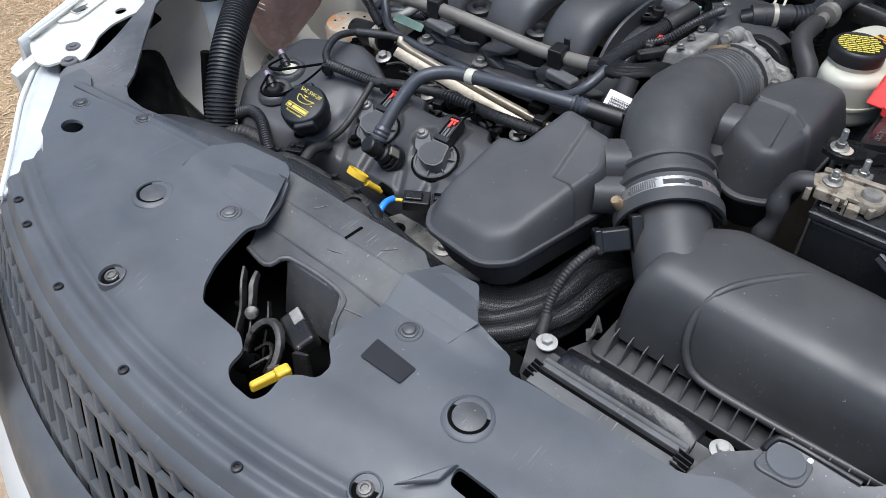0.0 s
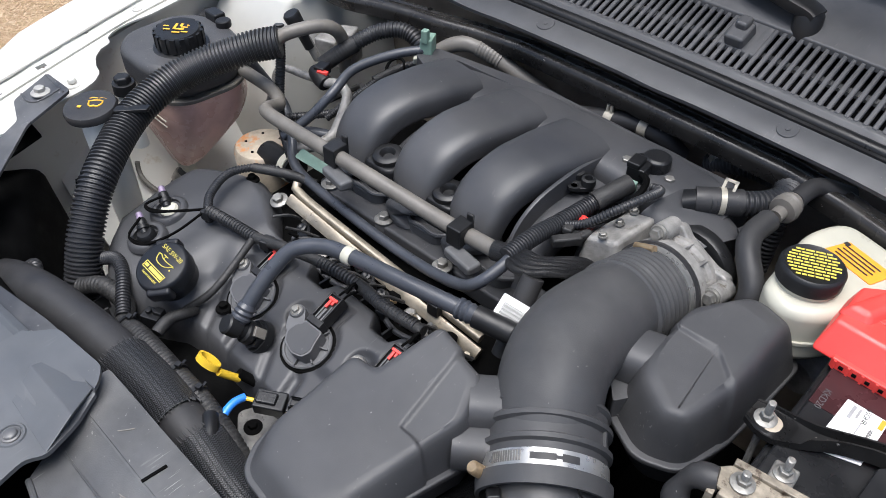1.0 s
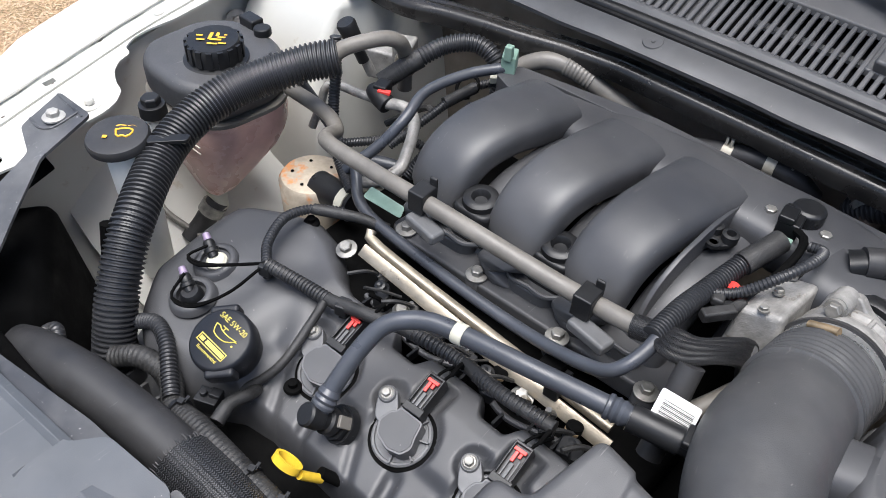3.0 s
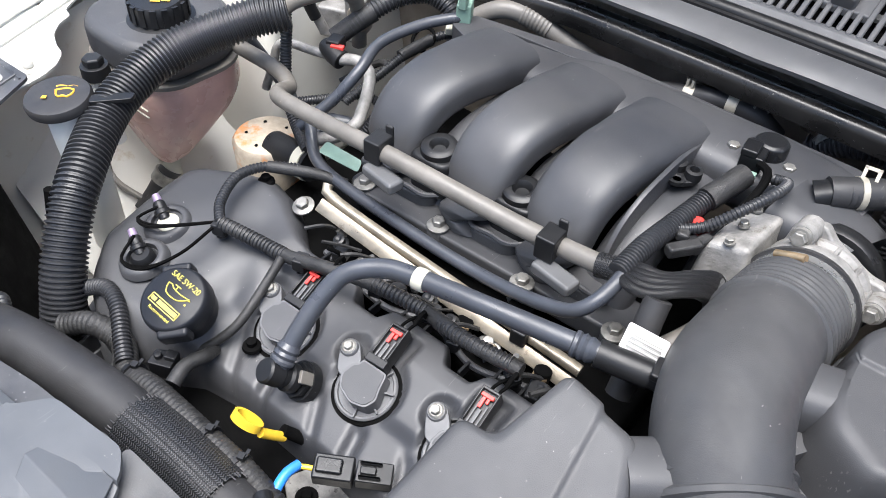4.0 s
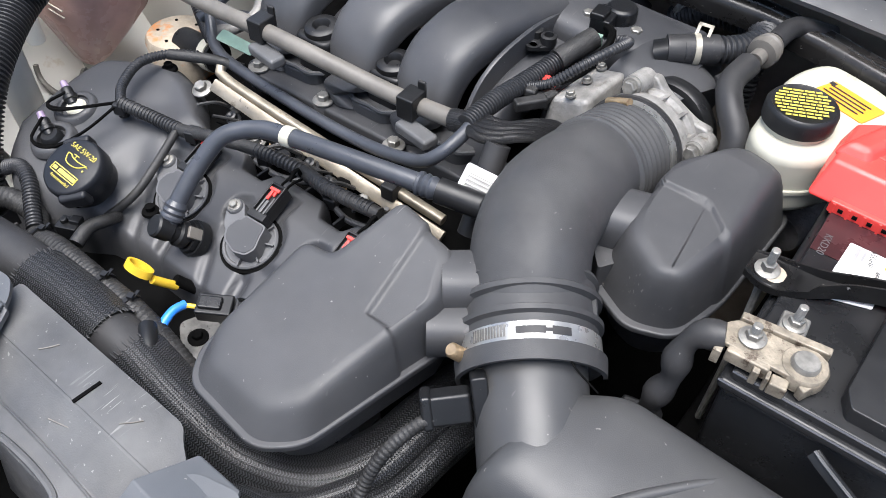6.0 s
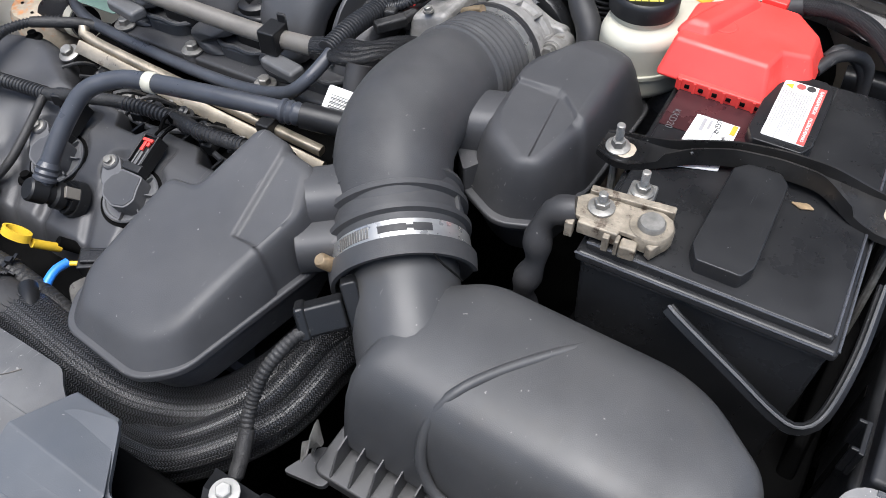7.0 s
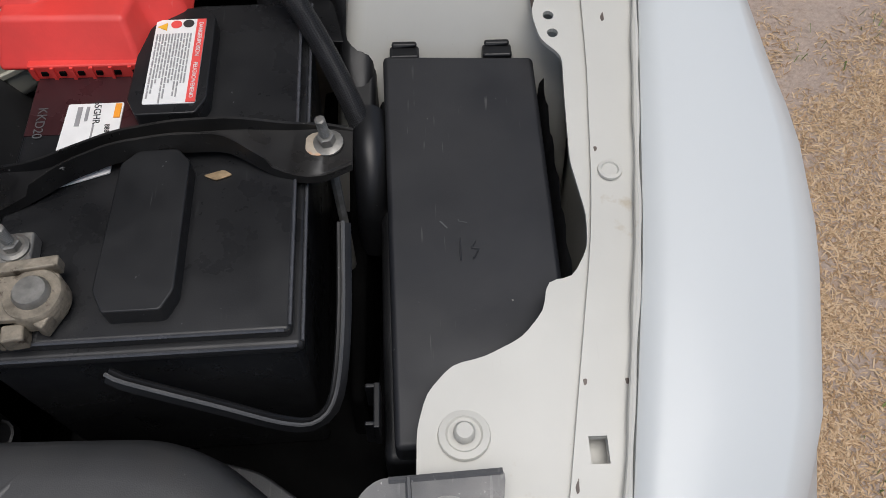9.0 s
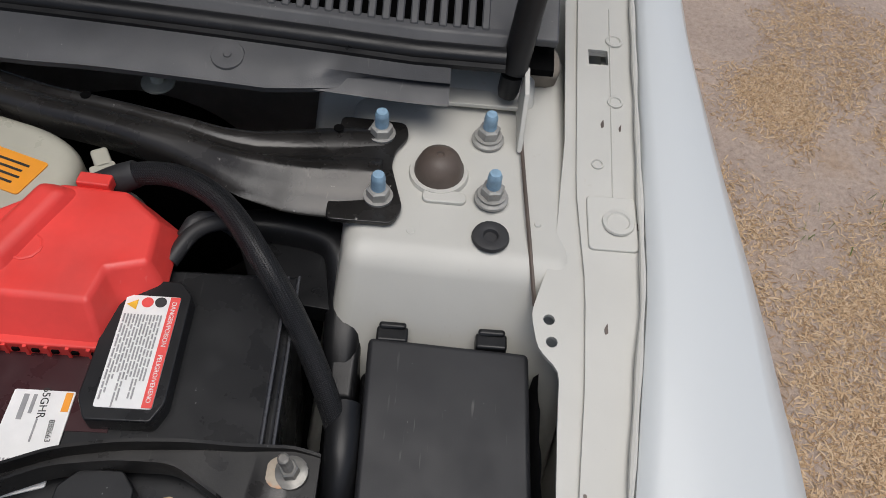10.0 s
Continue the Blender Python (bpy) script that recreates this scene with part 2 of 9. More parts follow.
def moved(bm, m):
    bmesh.ops.transform(bm, matrix=m, verts=bm.verts)
    return bm


def along(p, axis, turn=0.0):
    """A frame at p whose z points along axis."""
    q = Vector(axis).to_track_quat("Z", "Y").to_matrix().to_4x4()
    return Matrix.Translation(p) @ q @ Matrix.Rotation(radians(turn), 4, "Z")


def spline(pts, step=0.006):
    P = [Vector(p) for p in pts]
    if len(P) == 2:
        n = max(2, int((P[1] - P[0]).length / step))
        return [P[0].lerp(P[1], k / n) for k in range(n + 1)]
    Q = [2 * P[0] - P[1], *P, 2 * P[-1] - P[-2]]
    raw = []
    for a, b, c, d in zip(Q, Q[1:], Q[2:], Q[3:]):
        n = max(3, int((c - b).length / step))
        for k in range(n):
            t = k / n
            raw.append(0.5 * (2 * b + (c - a) * t + (2 * a - 5 * b + 4 * c - d) * t * t + (3 * b - a - 3 * c + d) * t ** 3))
    raw.append(P[-1])
    out, gone = [raw[0]], 0.0
    for a, b in zip(raw, raw[1:]):
        seg = (b - a).length
        while seg > 1e-9 and gone + seg >= step:
            f = (step - gone) / seg
            a = a.lerp(b, f)
            seg = (b - a).length
            gone = 0.0
            out.append(a)
        gone += seg
    out.append(raw[-1])
    return out


def rings(loops, closed=True, caps=True, uv=None):
    bm = bmesh.new()
    rows = [[bm.verts.new(p) for p in loop] for loop in loops]
    n = len(rows[0])
    layer = bm.loops.layers.uv.new("UVMap") if uv else None
    for i, (a, b) in enumerate(zip(rows, rows[1:])):
        for k in range(n if closed else n - 1):
            j = (k + 1) % n
            f = bm.faces.new((a[k], a[j], b[j], b[k]))
            if uv:
                for lp, (u, v) in zip(f.loops, ((uv[i], k / n), (uv[i], (k + 1) / n), (uv[i + 1], (k + 1) / n), (uv[i + 1], k / n))):
                    lp[layer].uv = (u, v)
    if caps and closed:
        bm.faces.new(rows[0][::-1])
        bm.faces.new(rows[-1])
    return bm


def tube(pts, r, n=12, step=0.006, pitch=0.0, depth=0.0, ends=True):
    """A bent tube; r a number or a function of 0..1; pitch and depth give it ribs."""
    path = spline(pts, step if not pitch else pitch / 4)
    T = [(path[min(i + 1, len(path) - 1)] - path[max(i - 1, 0)]).normalized() for i in range(len(path))]
    up = T[0].orthogonal().normalized()
    loops, us, s = [], [], 0.0
    for i, (p, t) in enumerate(zip(path, T)):
        if i:
            s += (p - path[i - 1]).length
            up = (T[i - 1].rotation_difference(t) @ up)
        up = (up - t * up.dot(t)).normalized()
        side = t.cross(up)
        rr = r(i / (len(path) - 1)) if callable(r) else r
        if pitch:
            rr -= depth * (0.0 if i % 4 in (1, 2) else 1.0)
        loops.append([p + (up * math.cos(a) + side * math.sin(a)) * rr for a in (2 * math.pi * k / n for k in range(n))])
        us.append(s)
    return rings(loops, uv=us, caps=ends)


def sweep(pts, sizes, up=(0, 0, 1), n=24, power=3.0, step=0.008, caps=True):
    """A duct with a soft rectangular section; sizes: (width, height) spread along the path."""
    path = spline(pts, step)
    loops = []
    for i, p in enumerate(path):
        t = (path[min(i + 1, len(path) - 1)] - path[max(i - 1, 0)]).normalized()
        side = t.cross(Vector(up)).normalized()
        u = side.cross(t)
        f = i / (len(path) - 1) * (len(sizes) - 1)
        k = min(int(f), len(sizes) - 2)
        g = f - k
        g = g * g * (3 - 2 * g)
        w, h = (sizes[k][j] * (1 - g) + sizes[k + 1][j] * g for j in (0, 1))
        loop = []
        for a in (2 * math.pi * q / n for q in range(n)):
            c, s = math.cos(a), math.sin(a)
            loop.append(p + side * (w / 2 * math.copysign(abs(c) ** (2 / power), c)) + u * (h / 2 * math.copysign(abs(s) ** (2 / power), s)))
        loops.append(loop)
    return rings(loops, caps=caps)


def lathe(profile, p=(0, 0, 0), axis=(0, 0, 1), n=24, turn=0.0):
    """Turned shape from (radius, height) pairs, closed at both ends."""
    loops = [[Vector((max(r, 1e-4) * math.cos(a), max(r, 1e-4) * math.sin(a), h)) for a in (2 * math.pi * k / n for k in range(n))] for r, h in profile]
    return moved(rings(loops), along(p, axis, turn))


def box(c, s, rz=0.0, m=None):
    bm = bmesh.new()
    bmesh.ops.create_cube(bm, size=1.0)
    moved(bm, (m or pose(*c, 0, 0, rz)) @ Matrix.Diagonal((*s, 1)))
    return bm


def hull(low, high):
    """A solid between two outlines with the same number of corners."""
    return rings([[Vector(p) for p in low], [Vector(p) for p in high]])


def slab(outline, z0, z1):
    """An upright solid; z0 and z1 numbers or functions of x, y."""
    f0 = z0 if callable(z0) else (lambda x, y: z0)
    f1 = z1 if callable(z1) else (lambda x, y: z1)
    return hull([(x, y, f0(x, y)) for x, y in outline], [(x, y, f1(x, y)) for x, y in outline])


def rounded(pts, r, n=5):
    """Rounds the corners of a flat outline."""
    out, P = [], [Vector(p[:2]) for p in pts]
    for i, b in enumerate(P):
        a, c = P[i - 1], P[(i + 1) % len(P)]
        d = min(r, (a - b).length * 0.45, (c - b).length * 0.45)
        p, q = b + (a - b).normalized() * d, b + (c - b).normalized() * d
        for k in range(n + 1):
            t = k / n
            v = (1 - t) ** 2 * p + 2 * t * (1 - t) * b + t * t * q
            out.append((v.x, v.y))
    return out


def circle(x, y, r, n=20):
    return [(x + r * math.cos(2 * math.pi * k / n), y + r * math.sin(2 * math.pi * k / n)) for k in range(n)]


def plate(outline, holes, zf, thick, cut_x=(), cut_y=()):
    """A pressed sheet with openings, bent to the height zf(x, y)."""
    bm = bmesh.new()
    for loop in (outline, *holes):
        vs = [bm.verts.new((x, y, 0)) for x, y in loop]
        for a, b in zip(vs, vs[1:] + vs[:1]):
            bm.edges.new((a, b))
    bmesh.ops.triangle_fill(bm, edges=bm.edges, use_beauty=True, use_dissolve=False, normal=(0, 0, 1))
    for axis, cuts in ((0, cut_x), (1, cut_y)):
        for c in cuts:
            co, no = [0, 0, 0], [0, 0, 0]
            co[axis], no[axis] = c, 1
            bmesh.ops.bisect_plane(bm, geom=bm.verts[:] + bm.edges[:] + bm.faces[:], plane_co=co, plane_no=no)
    for v in bm.verts:
        v.co.z = zf(v.co.x, v.co.y)
    ex = bmesh.ops.extrude_face_region(bm, geom=bm.faces[:])
    for v in [g for g in ex["geom"] if isinstance(g, bmesh.types.BMVert)]:
        v.co.z -= thick
    return bm


def span(a, b, n):
    return [a + (b - a) * k / n for k in range(n + 1)]


def hexbolt(parent, p, r=0.006, axis=(0, 0, 1), washer=1.9, tall=0.9, stud=0.0, mat=None, name="bolt", turn=10):
    """Flanged hexagon bolt, with a threaded stud where it has one."""
    b = lathe([(0, 0), (r * washer, 0), (r * washer, r * 0.25), (r * 1.25, r * 0.45)], p, axis, 18)
    b = merge(b, lathe([(r, r * 0.4), (r, r * (0.3 + tall)), (r * 0.82, r * (0.42 + tall)), (0, r * (0.42 + tall))], p, axis, 6, turn))
    if stud:
        prof, h = [], r * 0.4
        while h < stud:
            prof += [(r * 0.52, h), (r * 0.60, h + 0.0007)]
            h += 0.0014
        prof += [(r * 0.4, h), (0, h)]
        b = merge(b, lathe([(0, r * 0.3), *prof], p, axis, 10))
    return part(name, b, mat or ZINC, parent, sharp=30)


def lettering(text, size, m, mat, parent, name="print", align="CENTER"):
    """Printed words as a thin mesh, lying in the plane of m."""
    cu = bpy.data.curves.new("words", "FONT")
    cu.body, cu.size, cu.align_x, cu.align_y, cu.extrude = text, size, align, "CENTER", 0.0001
    tmp = bpy.data.objects.new("words", cu)
    me = bpy.data.meshes.new_from_object(tmp)
    bpy.data.objects.remove(tmp)
    me.transform(m)
    me.materials.append(mat)
    ob = new(name, me)
    W[ob] = Matrix.Identity(4)
    ob.parent, ob.matrix_parent_inverse = parent, W[parent].inverted()
    return ob


def bars(rects, m, mat, parent, name="print", thick=0.0003):
    """Plain flat bars (x, y, width, height) in the plane of m."""
    bm = bmesh.new()
    for x, y, w, h in rects:
        merge(bm, box((0, 0, 0), (1, 1, 1), m=m @ Matrix.Translation((x, y, 0)) @ Matrix.Diagonal((w, h, thick, 1))))
    return part(name, bm, mat, parent, flat=True)

# ---- ground: dry earth with straw ----
def ground_material():
    m = bpy.data.materials.new("dry_earth")
    m.use_nodes = True
    n, l = m.node_tree.nodes, m.node_tree.links
    p = n["Principled BSDF"]
    tc = n.new("ShaderNodeTexCoord")

    def tex(s, d, r=0.6):
        x = n.new("ShaderNodeTexNoise")
        x.inputs["Scale"].default_value, x.inputs["Detail"].default_value, x.inputs["Roughness"].default_value = s, d, r
        l.new(tc.outputs["Object"], x.inputs["Vector"])
        return x.outputs["Fac"]

    def ramp(fac, stops):
        r = n.new("ShaderNodeValToRGB")
        while len(r.color_ramp.elements) < len(stops):
            r.color_ramp.elements.new(0.5)
        for e, (pos, c) in zip(r.color_ramp.elements, stops):
            e.position, e.color = pos, (*c, 1)
        l.new(fac, r.inputs[0])
        return r.outputs[0]

    a = ramp(tex(2.6, 8.0, 0.7), [(0.28, (0.24, 0.17, 0.13)), (0.37, (0.40, 0.315, 0.26)), (0.55, (0.47, 0.375, 0.31)), (0.68, (0.43, 0.31, 0.215))])
    b = ramp(tex(70, 6.0, 0.75), [(0.30, (0.38, 0.34, 0.32)), (0.40, (0.78, 0.76, 0.74)), (0.60, (1.0, 1.0, 1.0))])
    mx = n.new("ShaderNodeMix")
    mx.data_type, mx.blend_type = "RGBA", "MULTIPLY"
    mx.inputs[0].default_value = 0.85
    sx = n.new("ShaderNodeSeparateXYZ")
    l.new(tc.outputs["Object"], sx.inputs[0])
    side = n.new("ShaderNodeMapRange")
    side.inputs[1].default_value, side.inputs[2].default_value = 0.9, -0.7
    wander = n.new("ShaderNodeMath")
    wander.operation = "MULTIPLY_ADD"
    wander.inputs[1].default_value = 5.0
    l.new(tex(0.45, 5.0, 0.65), wander.inputs[0])
    l.new(sx.outputs[0], wander.inputs[2])
    shift = n.new("ShaderNodeMath")
    shift.operation = "SUBTRACT"
    shift.inputs[1].default_value = 1.9
    l.new(wander.outputs[0], shift.inputs[0])
    l.new(shift.outputs[0], side.inputs[0])
    field = n.new("ShaderNodeMix")
    field.data_type = "RGBA"
    l.new(side.outputs[0], field.inputs[0])
    l.new(a, field.inputs[6])
    l.new(ramp(tex(5.0, 6.0, 0.7), [(0.35, (0.30, 0.215, 0.115)), (0.65, (0.46, 0.345, 0.20))]), field.inputs[7])
    a = field.outputs[2]
    l.new(a, mx.inputs[6])
    l.new(b, mx.inputs[7])
    l.new(mx.outputs[2], p.inputs["Base Color"])
    p.inputs["Roughness"].default_value = 0.95
    bp = n.new("ShaderNodeBump")
    bp.inputs["Strength"].default_value, bp.inputs["Distance"].default_value = 0.7, 0.02
    l.new(tex(45, 8.0, 0.7), bp.inputs["Height"])
    l.new(bp.outputs[0], p.inputs["Normal"])
    return m


g = bmesh.new()
bmesh.ops.create_grid(g, x_segments=24, y_segments=24, size=300)
solo("ground", g, ground_material(), "dry tan earth with trampled straw under the car", "ground", kind="structure")


def straw(name, areas, count, mat, label, green=False):
    """Tangled dry grass lying in loose clumps."""
    rnd = random.Random(7 if green else 3)
    verts, faces = [], []
    for x0, x1, y0, y1 in areas:
        clumps = [(rnd.uniform(x0, x1), rnd.uniform(y0, y1)) for _ in range(count // 9)]
        for cx, cy in clumps:
            if not green and noise.noise(Vector((cx * 3.7, cy * 2.6, 0.3))) + 0.75 * noise.noise(Vector((cx * 12, cy * 12, 1.3))) < rnd.uniform(-0.18, 0.40) - (0.45 if cx < 0 else 0.0):
                continue
            for _ in range(9):
                x, y = cx + rnd.gauss(0, 0.030), cy + rnd.gauss(0, 0.030)
                if abs(x) < 0.7 and -0.5 < y < 2.5:
                    continue
                a, ln, w = rnd.uniform(0, 6.283), rnd.uniform(0.006, 0.024), rnd.uniform(0.0005, 0.0017)
                dx, dy = math.cos(a), math.sin(a)
                if x < 0:
                    ln, w = ln * 1.8, w * 1.8
                lift = rnd.uniform(0.0005, 0.006) if not green else rnd.uniform(0.01, 0.025)
                i = len(verts)
                verts += [(x - dy * w, y + dx * w, 0.001), (x + dy * w, y - dx * w, 0.001),
                          (x + dx * ln * 0.6 + dy * w, y + dy * ln * 0.6 - dx * w, lift), (x + dx * ln * 0.6 - dy * w, y + dy * ln * 0.6 + dx * w, lift),
                          (x + dx * ln, y + dy * ln, lift * rnd.uniform(0.2, 0.9))]
                faces += [(i, i + 1, i + 2, i + 3), (i + 3, i + 2, i + 4)]
    me = bpy.data.meshes.new(name)
    me.from_pydata(verts, [], faces)
    me.materials.append(mat)
    tagged(new(name, me), label, "grass", kind="stuff")


def straw_material(name, tone):
    m = material(name, (0.58, 0.43, 0.25), 0.85, var=0.3, scale=22, fine=200, bump=0.05)
    n, l = m.node_tree.nodes, m.node_tree.links
    p = n["Principled BSDF"]
    g_ = n.new("ShaderNodeNewGeometry")
    r = n.new("ShaderNodeValToRGB")
    for e, (pos, c) in zip(r.color_ramp.elements, ((0.0, (0.28, 0.175, 0.095)), (1.0, (0.60, 0.45, 0.30)))):
        e.position, e.color = pos, (*(v * tone for v in c), 1)
    mid = r.color_ramp.elements.new(0.5)
    mid.color = (0.50 * tone, 0.345 * tone, 0.20 * tone, 1)
    l.new(g_.outputs["Random Per Island"], r.inputs[0])
    l.new(r.outputs[0], p.inputs["Base Color"])
    return m


STRAW = straw_material("dry_straw", 1.0)
HAY = straw_material("dry_field_grass", 0.85)
SPROUT = material("green_blades", (0.16, 0.2, 0.06), 0.7, var=0.3, scale=20)
straw("dry_grass", [(0.82, 1.7, 0.3, 2.4), (1.5, 2.6, 0.2, 3.4)], 150000, STRAW, "loose dry straw lying on the earth")
straw("field_grass", [(-3.4, -0.85, 0.3, 4.2)], 150000, HAY, "brown dry grass covering the field beside the car")
straw("green_sprouts", [(1.25, 1.5, 0.9, 1.25), (1.3, 1.7, 1.6, 2.0)], 27, SPROUT, "a few green sprouts among dry straw", green=True)


# ---- body shell ----
def lerp_table(tab, v):
    if v <= tab[0][0]:
        return tab[0][1]
    for (a, p), (b, q) in zip(tab, tab[1:]):
        if v <= b:
            return p + (q - p) * (v - a) / (b - a)
    return tab[-1][1]


EDGE = [(0.30, 0.60), (0.42, 0.645), (0.5, 0.672), (0.62, 0.703), (0.71, 0.722), (0.86, 0.750), (0.95, 0.762), (1.07, 0.778), (1.36, 0.790), (1.9, 0.80)]


BULGE = [(0.36, 0.6), (0.5, 0.8), (0.62, 1.08), (0.75, 1.17), (0.87, 1.19), (0.95, 1.17), (1.0, 1.05), (1.06, 0.90), (1.12, 0.79), (1.2, 0.66), (1.32, 0.51), (1.42, 0.47), (2.0, 0.44)]


CROWN = [(0.485, 0.30), (0.55, 0.55), (0.60, 0.72), (0.68, 0.95), (0.75, 1.10), (0.87, 1.15), (0.95, 1.10), (1.0, 0.98), (1.06, 0.86), (1.12, 0.77), (1.2, 0.65), (1.32, 0.50), (1.42, 0.46), (2.0, 0.43)]


def edge_x(y):
    return lerp_table(EDGE, y)


def top_z(y):
    return 0.81 + 0.115 * (y - 0.587)


car = thing("car", (0, 1.0, 0), "white sedan with its bonnet open and engine bay bare", "car")


def fender(side):
    """Outer wing: rolled inner edge, crown, and the flank down to the sill."""
    loops = []
    for y in span(0.485, 2.0, 50):
        x0, z0 = edge_x(y) - 0.004, top_z(y)
        w = lerp_table(BULGE, y)
        flare = 0.016 * math.exp(-((y - 0.95) / 0.28) ** 2)
        sec = [(x0, z0 - 0.03), (x0, z0 - 0.001), (x0 + 0.004, z0 + 0.003), (x0 + 0.014, z0 + 0.006), (x0 + 0.045, z0 + 0.005), (x0 + 0.080, z0 + 0.000),
               (x0 + 0.084, z0 - 0.0022), (x0 + 0.1005, z0 - 0.017), (x0 + 0.107, z0 - 0.037), (x0 + 0.112, z0 - 0.075), (x0 + 0.120 + flare, z0 - 0.14), (x0 + 0.125 + 1.8 * flare, z0 - 0.23),
               (x0 + 0.122 + 2 * flare, z0 - 0.32), (x0 + 0.09, z0 - 0.36), (x0 + 0.03, z0 - 0.3)]
        wc = lerp_table(CROWN, y)
        loops.append([Vector((side * (x0 + (x - x0) * (wc if z > z0 - 0.05 else w)), y, z - (max(0.0, 0.76 - y) * 2.4 * max(0.0, x - x0 - 0.014) if z > z0 - 0.05 else 0.0))) for x, z in sec])
    part("fender", rings(loops), PAINT, car, "glossy white painted fender", sharp=35)


def apron_z(x, y):
    return top_z(y) - 0.0075


def lap_x(y):
    return edge_x(y) - lerp_table([(0.5, 0.040), (0.9, 0.0355), (1.0, 0.040), (1.15, 0.053), (1.4, 0.053)], y)


def apron(side):
    """Inner flange, with its punched holes and scalloped edge."""
    inner = [(0.559, 0.521), (0.575, 0.548), (0.592, 0.568), (0.602, 0.598), (0.600, 0.625), (0.596, 0.642), (0.600, 0.66), (0.603, 0.70), (0.605, 0.755), (0.611, 0.775), (0.626, 0.791),
             (0.645, 0.795), (0.668, 0.806), (0.682, 0.822), (0.686, 0.841), (0.702, 0.843), (0.713, 0.862), (0.715, 0.885), (0.709, 0.925),
             (0.711, 0.975), (0.713, 1.01), (0.699, 1.025), (0.695, 1.05), (0.703, 1.075), (0.712, 1.10), (0.722, 1.20), (0.728, 1.40)]
    outer = [(edge_x(y) - 0.004, y) for y in span(1.40, 0.50, 18)] + [(0.645, 0.488), (0.612, 0.478), (0.590, 0.484), (0.584, 0.500)]
    pts = rounded(inner + outer, 0.006, 2)

    def rect(x, y, w, h):
        return [(x - w, y - h), (x + w, y - h), (x + w, y + h), (x - w, y + h)]
    holes = [circle(0.622, 0.627, 0.0085, 20), circle(0.598, 0.529, 0.0035, 10), rect(0.675, 0.591, 0.008, 0.010), rect(0.704, 0.739, 0.0052, 0.0075), rect(0.751, 1.284, 0.008, 0.008),
             circle(0.707, 1.046, 0.004, 10), circle(0.7085, 1.03, 0.004, 10), circle(0.765, 1.235, 0.003, 8)]
    bm = plate([(side * x, y) for x, y in pts], [[(side * x, y) for x, y in h] for h in holes], apron_z, 0.003)
    ap = part("fender_apron", bm, BODY, car, "off-white painted inner fender flange with punched holes", sharp=25)
    lap = [(side * (lap_x(y) + max(0.0, 0.575 - y) * 1.1), y) for y in span(0.552, 1.395, 40)]
    lap += [(side * (edge_x(y) - 0.006), y) for y in span(1.395, 0.552, 30)]
    part("lapped_sheet", plate(lap, [[(side * x, y) for x, y in h] for h in (rect(0.675, 0.591, 0.008, 0.010), rect(0.704, 0.739, 0.0052, 0.0075), rect(0.751, 1.284, 0.008, 0.008), circle(0.765, 1.235, 0.003, 8))], lambda x, y: top_z(y) - 0.0042, 0.0028), BODY, ap, sharp=25)
    part("hole_rim", merge(*[tube([(side * (0.675 + q), 0.591 + r_, top_z(0.591) - 0.004) for q, r_ in ((-0.0088, -0.011), (0.0088, -0.011), (0.0088, 0.011), (-0.0088, 0.011), (-0.0088, -0.011))], 0.0010, 6, step=0.002)]), BODY, ap)
    # added near-black sheet, gives the flange holes their shade
    part("cavity_shade_floor", rings([[Vector((side * x, y, z)) for x, z in ((edge_x(y) - 0.11, top_z(y) - 0.040), (edge_x(y) - 0.012, top_z(y) - 0.014), (edge_x(y) - 0.012, top_z(y) - 0.018), (edge_x(y) - 0.11, top_z(y) - 0.044))] for y in (0.53, 0.60, 0.68)]), DEEP, ap)
    # pressed bosses, weld studs and the folded gutter
    for x, y, r in ((0.757, 1.123, 0.012), (0.733, 0.914, 0.008), (0.631, 0.751, 0.015)):
        z = apron_z(x, y) + (0.0035 if x > lap_x(y) else 0) + (0.0019 if y > 1.1 else 0)
        part("boss", lathe([(0, 0), (r, 0), (r * 0.95, 0.0015), (r * 0.7, 0.002), (r * 0.62, 0.0008), (0, 0.0008)], (side * x, y, z), n=20), BODY, ap)
    part("weld_stud", lathe([(0, 0), (0.006, 0), (0.006, 0.004), (0.0045, 0.006), (0, 0.006)], (side * 0.631, 0.751, apron_z(0.631, 0.751) + 0.002), n=14), BODY, ap)
    z = apron_z(0.598, 0.529)
    part("push_clip", lathe([(0, 0), (0.011, 0), (0.010, 0.0025), (0.005, 0.003), (0.005, 0.0045), (0, 0.0045)], (side * 0.600, 0.531, z), n=22), BRACKET, ap, "grey push clip")
    for ya, yb in ((1.12, 1.34),):
        part("seam_sealer", tube([(side * (edge_x(y) - 0.026), y, top_z(y) - 0.0042) for y in span(ya, yb, 6)], 0.0009, 6), BODY, ap)
    gut = [(side * (edge_x(y) - 0.0075), y, top_z(y) + 0.0005) for y in span(0.50, 1.40, 24)]
    part("gutter_sealer", tube(gut, lambda u: 0.0022 + 0.0004 * math.sin(u * 90) + 0.0003 * math.sin(u * 37), 8), BODY, ap)
    part("embossed_bead", tube([(side * x, y, apron_z(x, y) - 0.0032) for x, y in ((0.590, 0.556), (0.613, 0.559), (0.633, 0.549), (0.647, 0.527), (0.668, 0.507))], 0.0042, 10), BODY, ap)
    rs = random.Random(5 if side > 0 else 6)
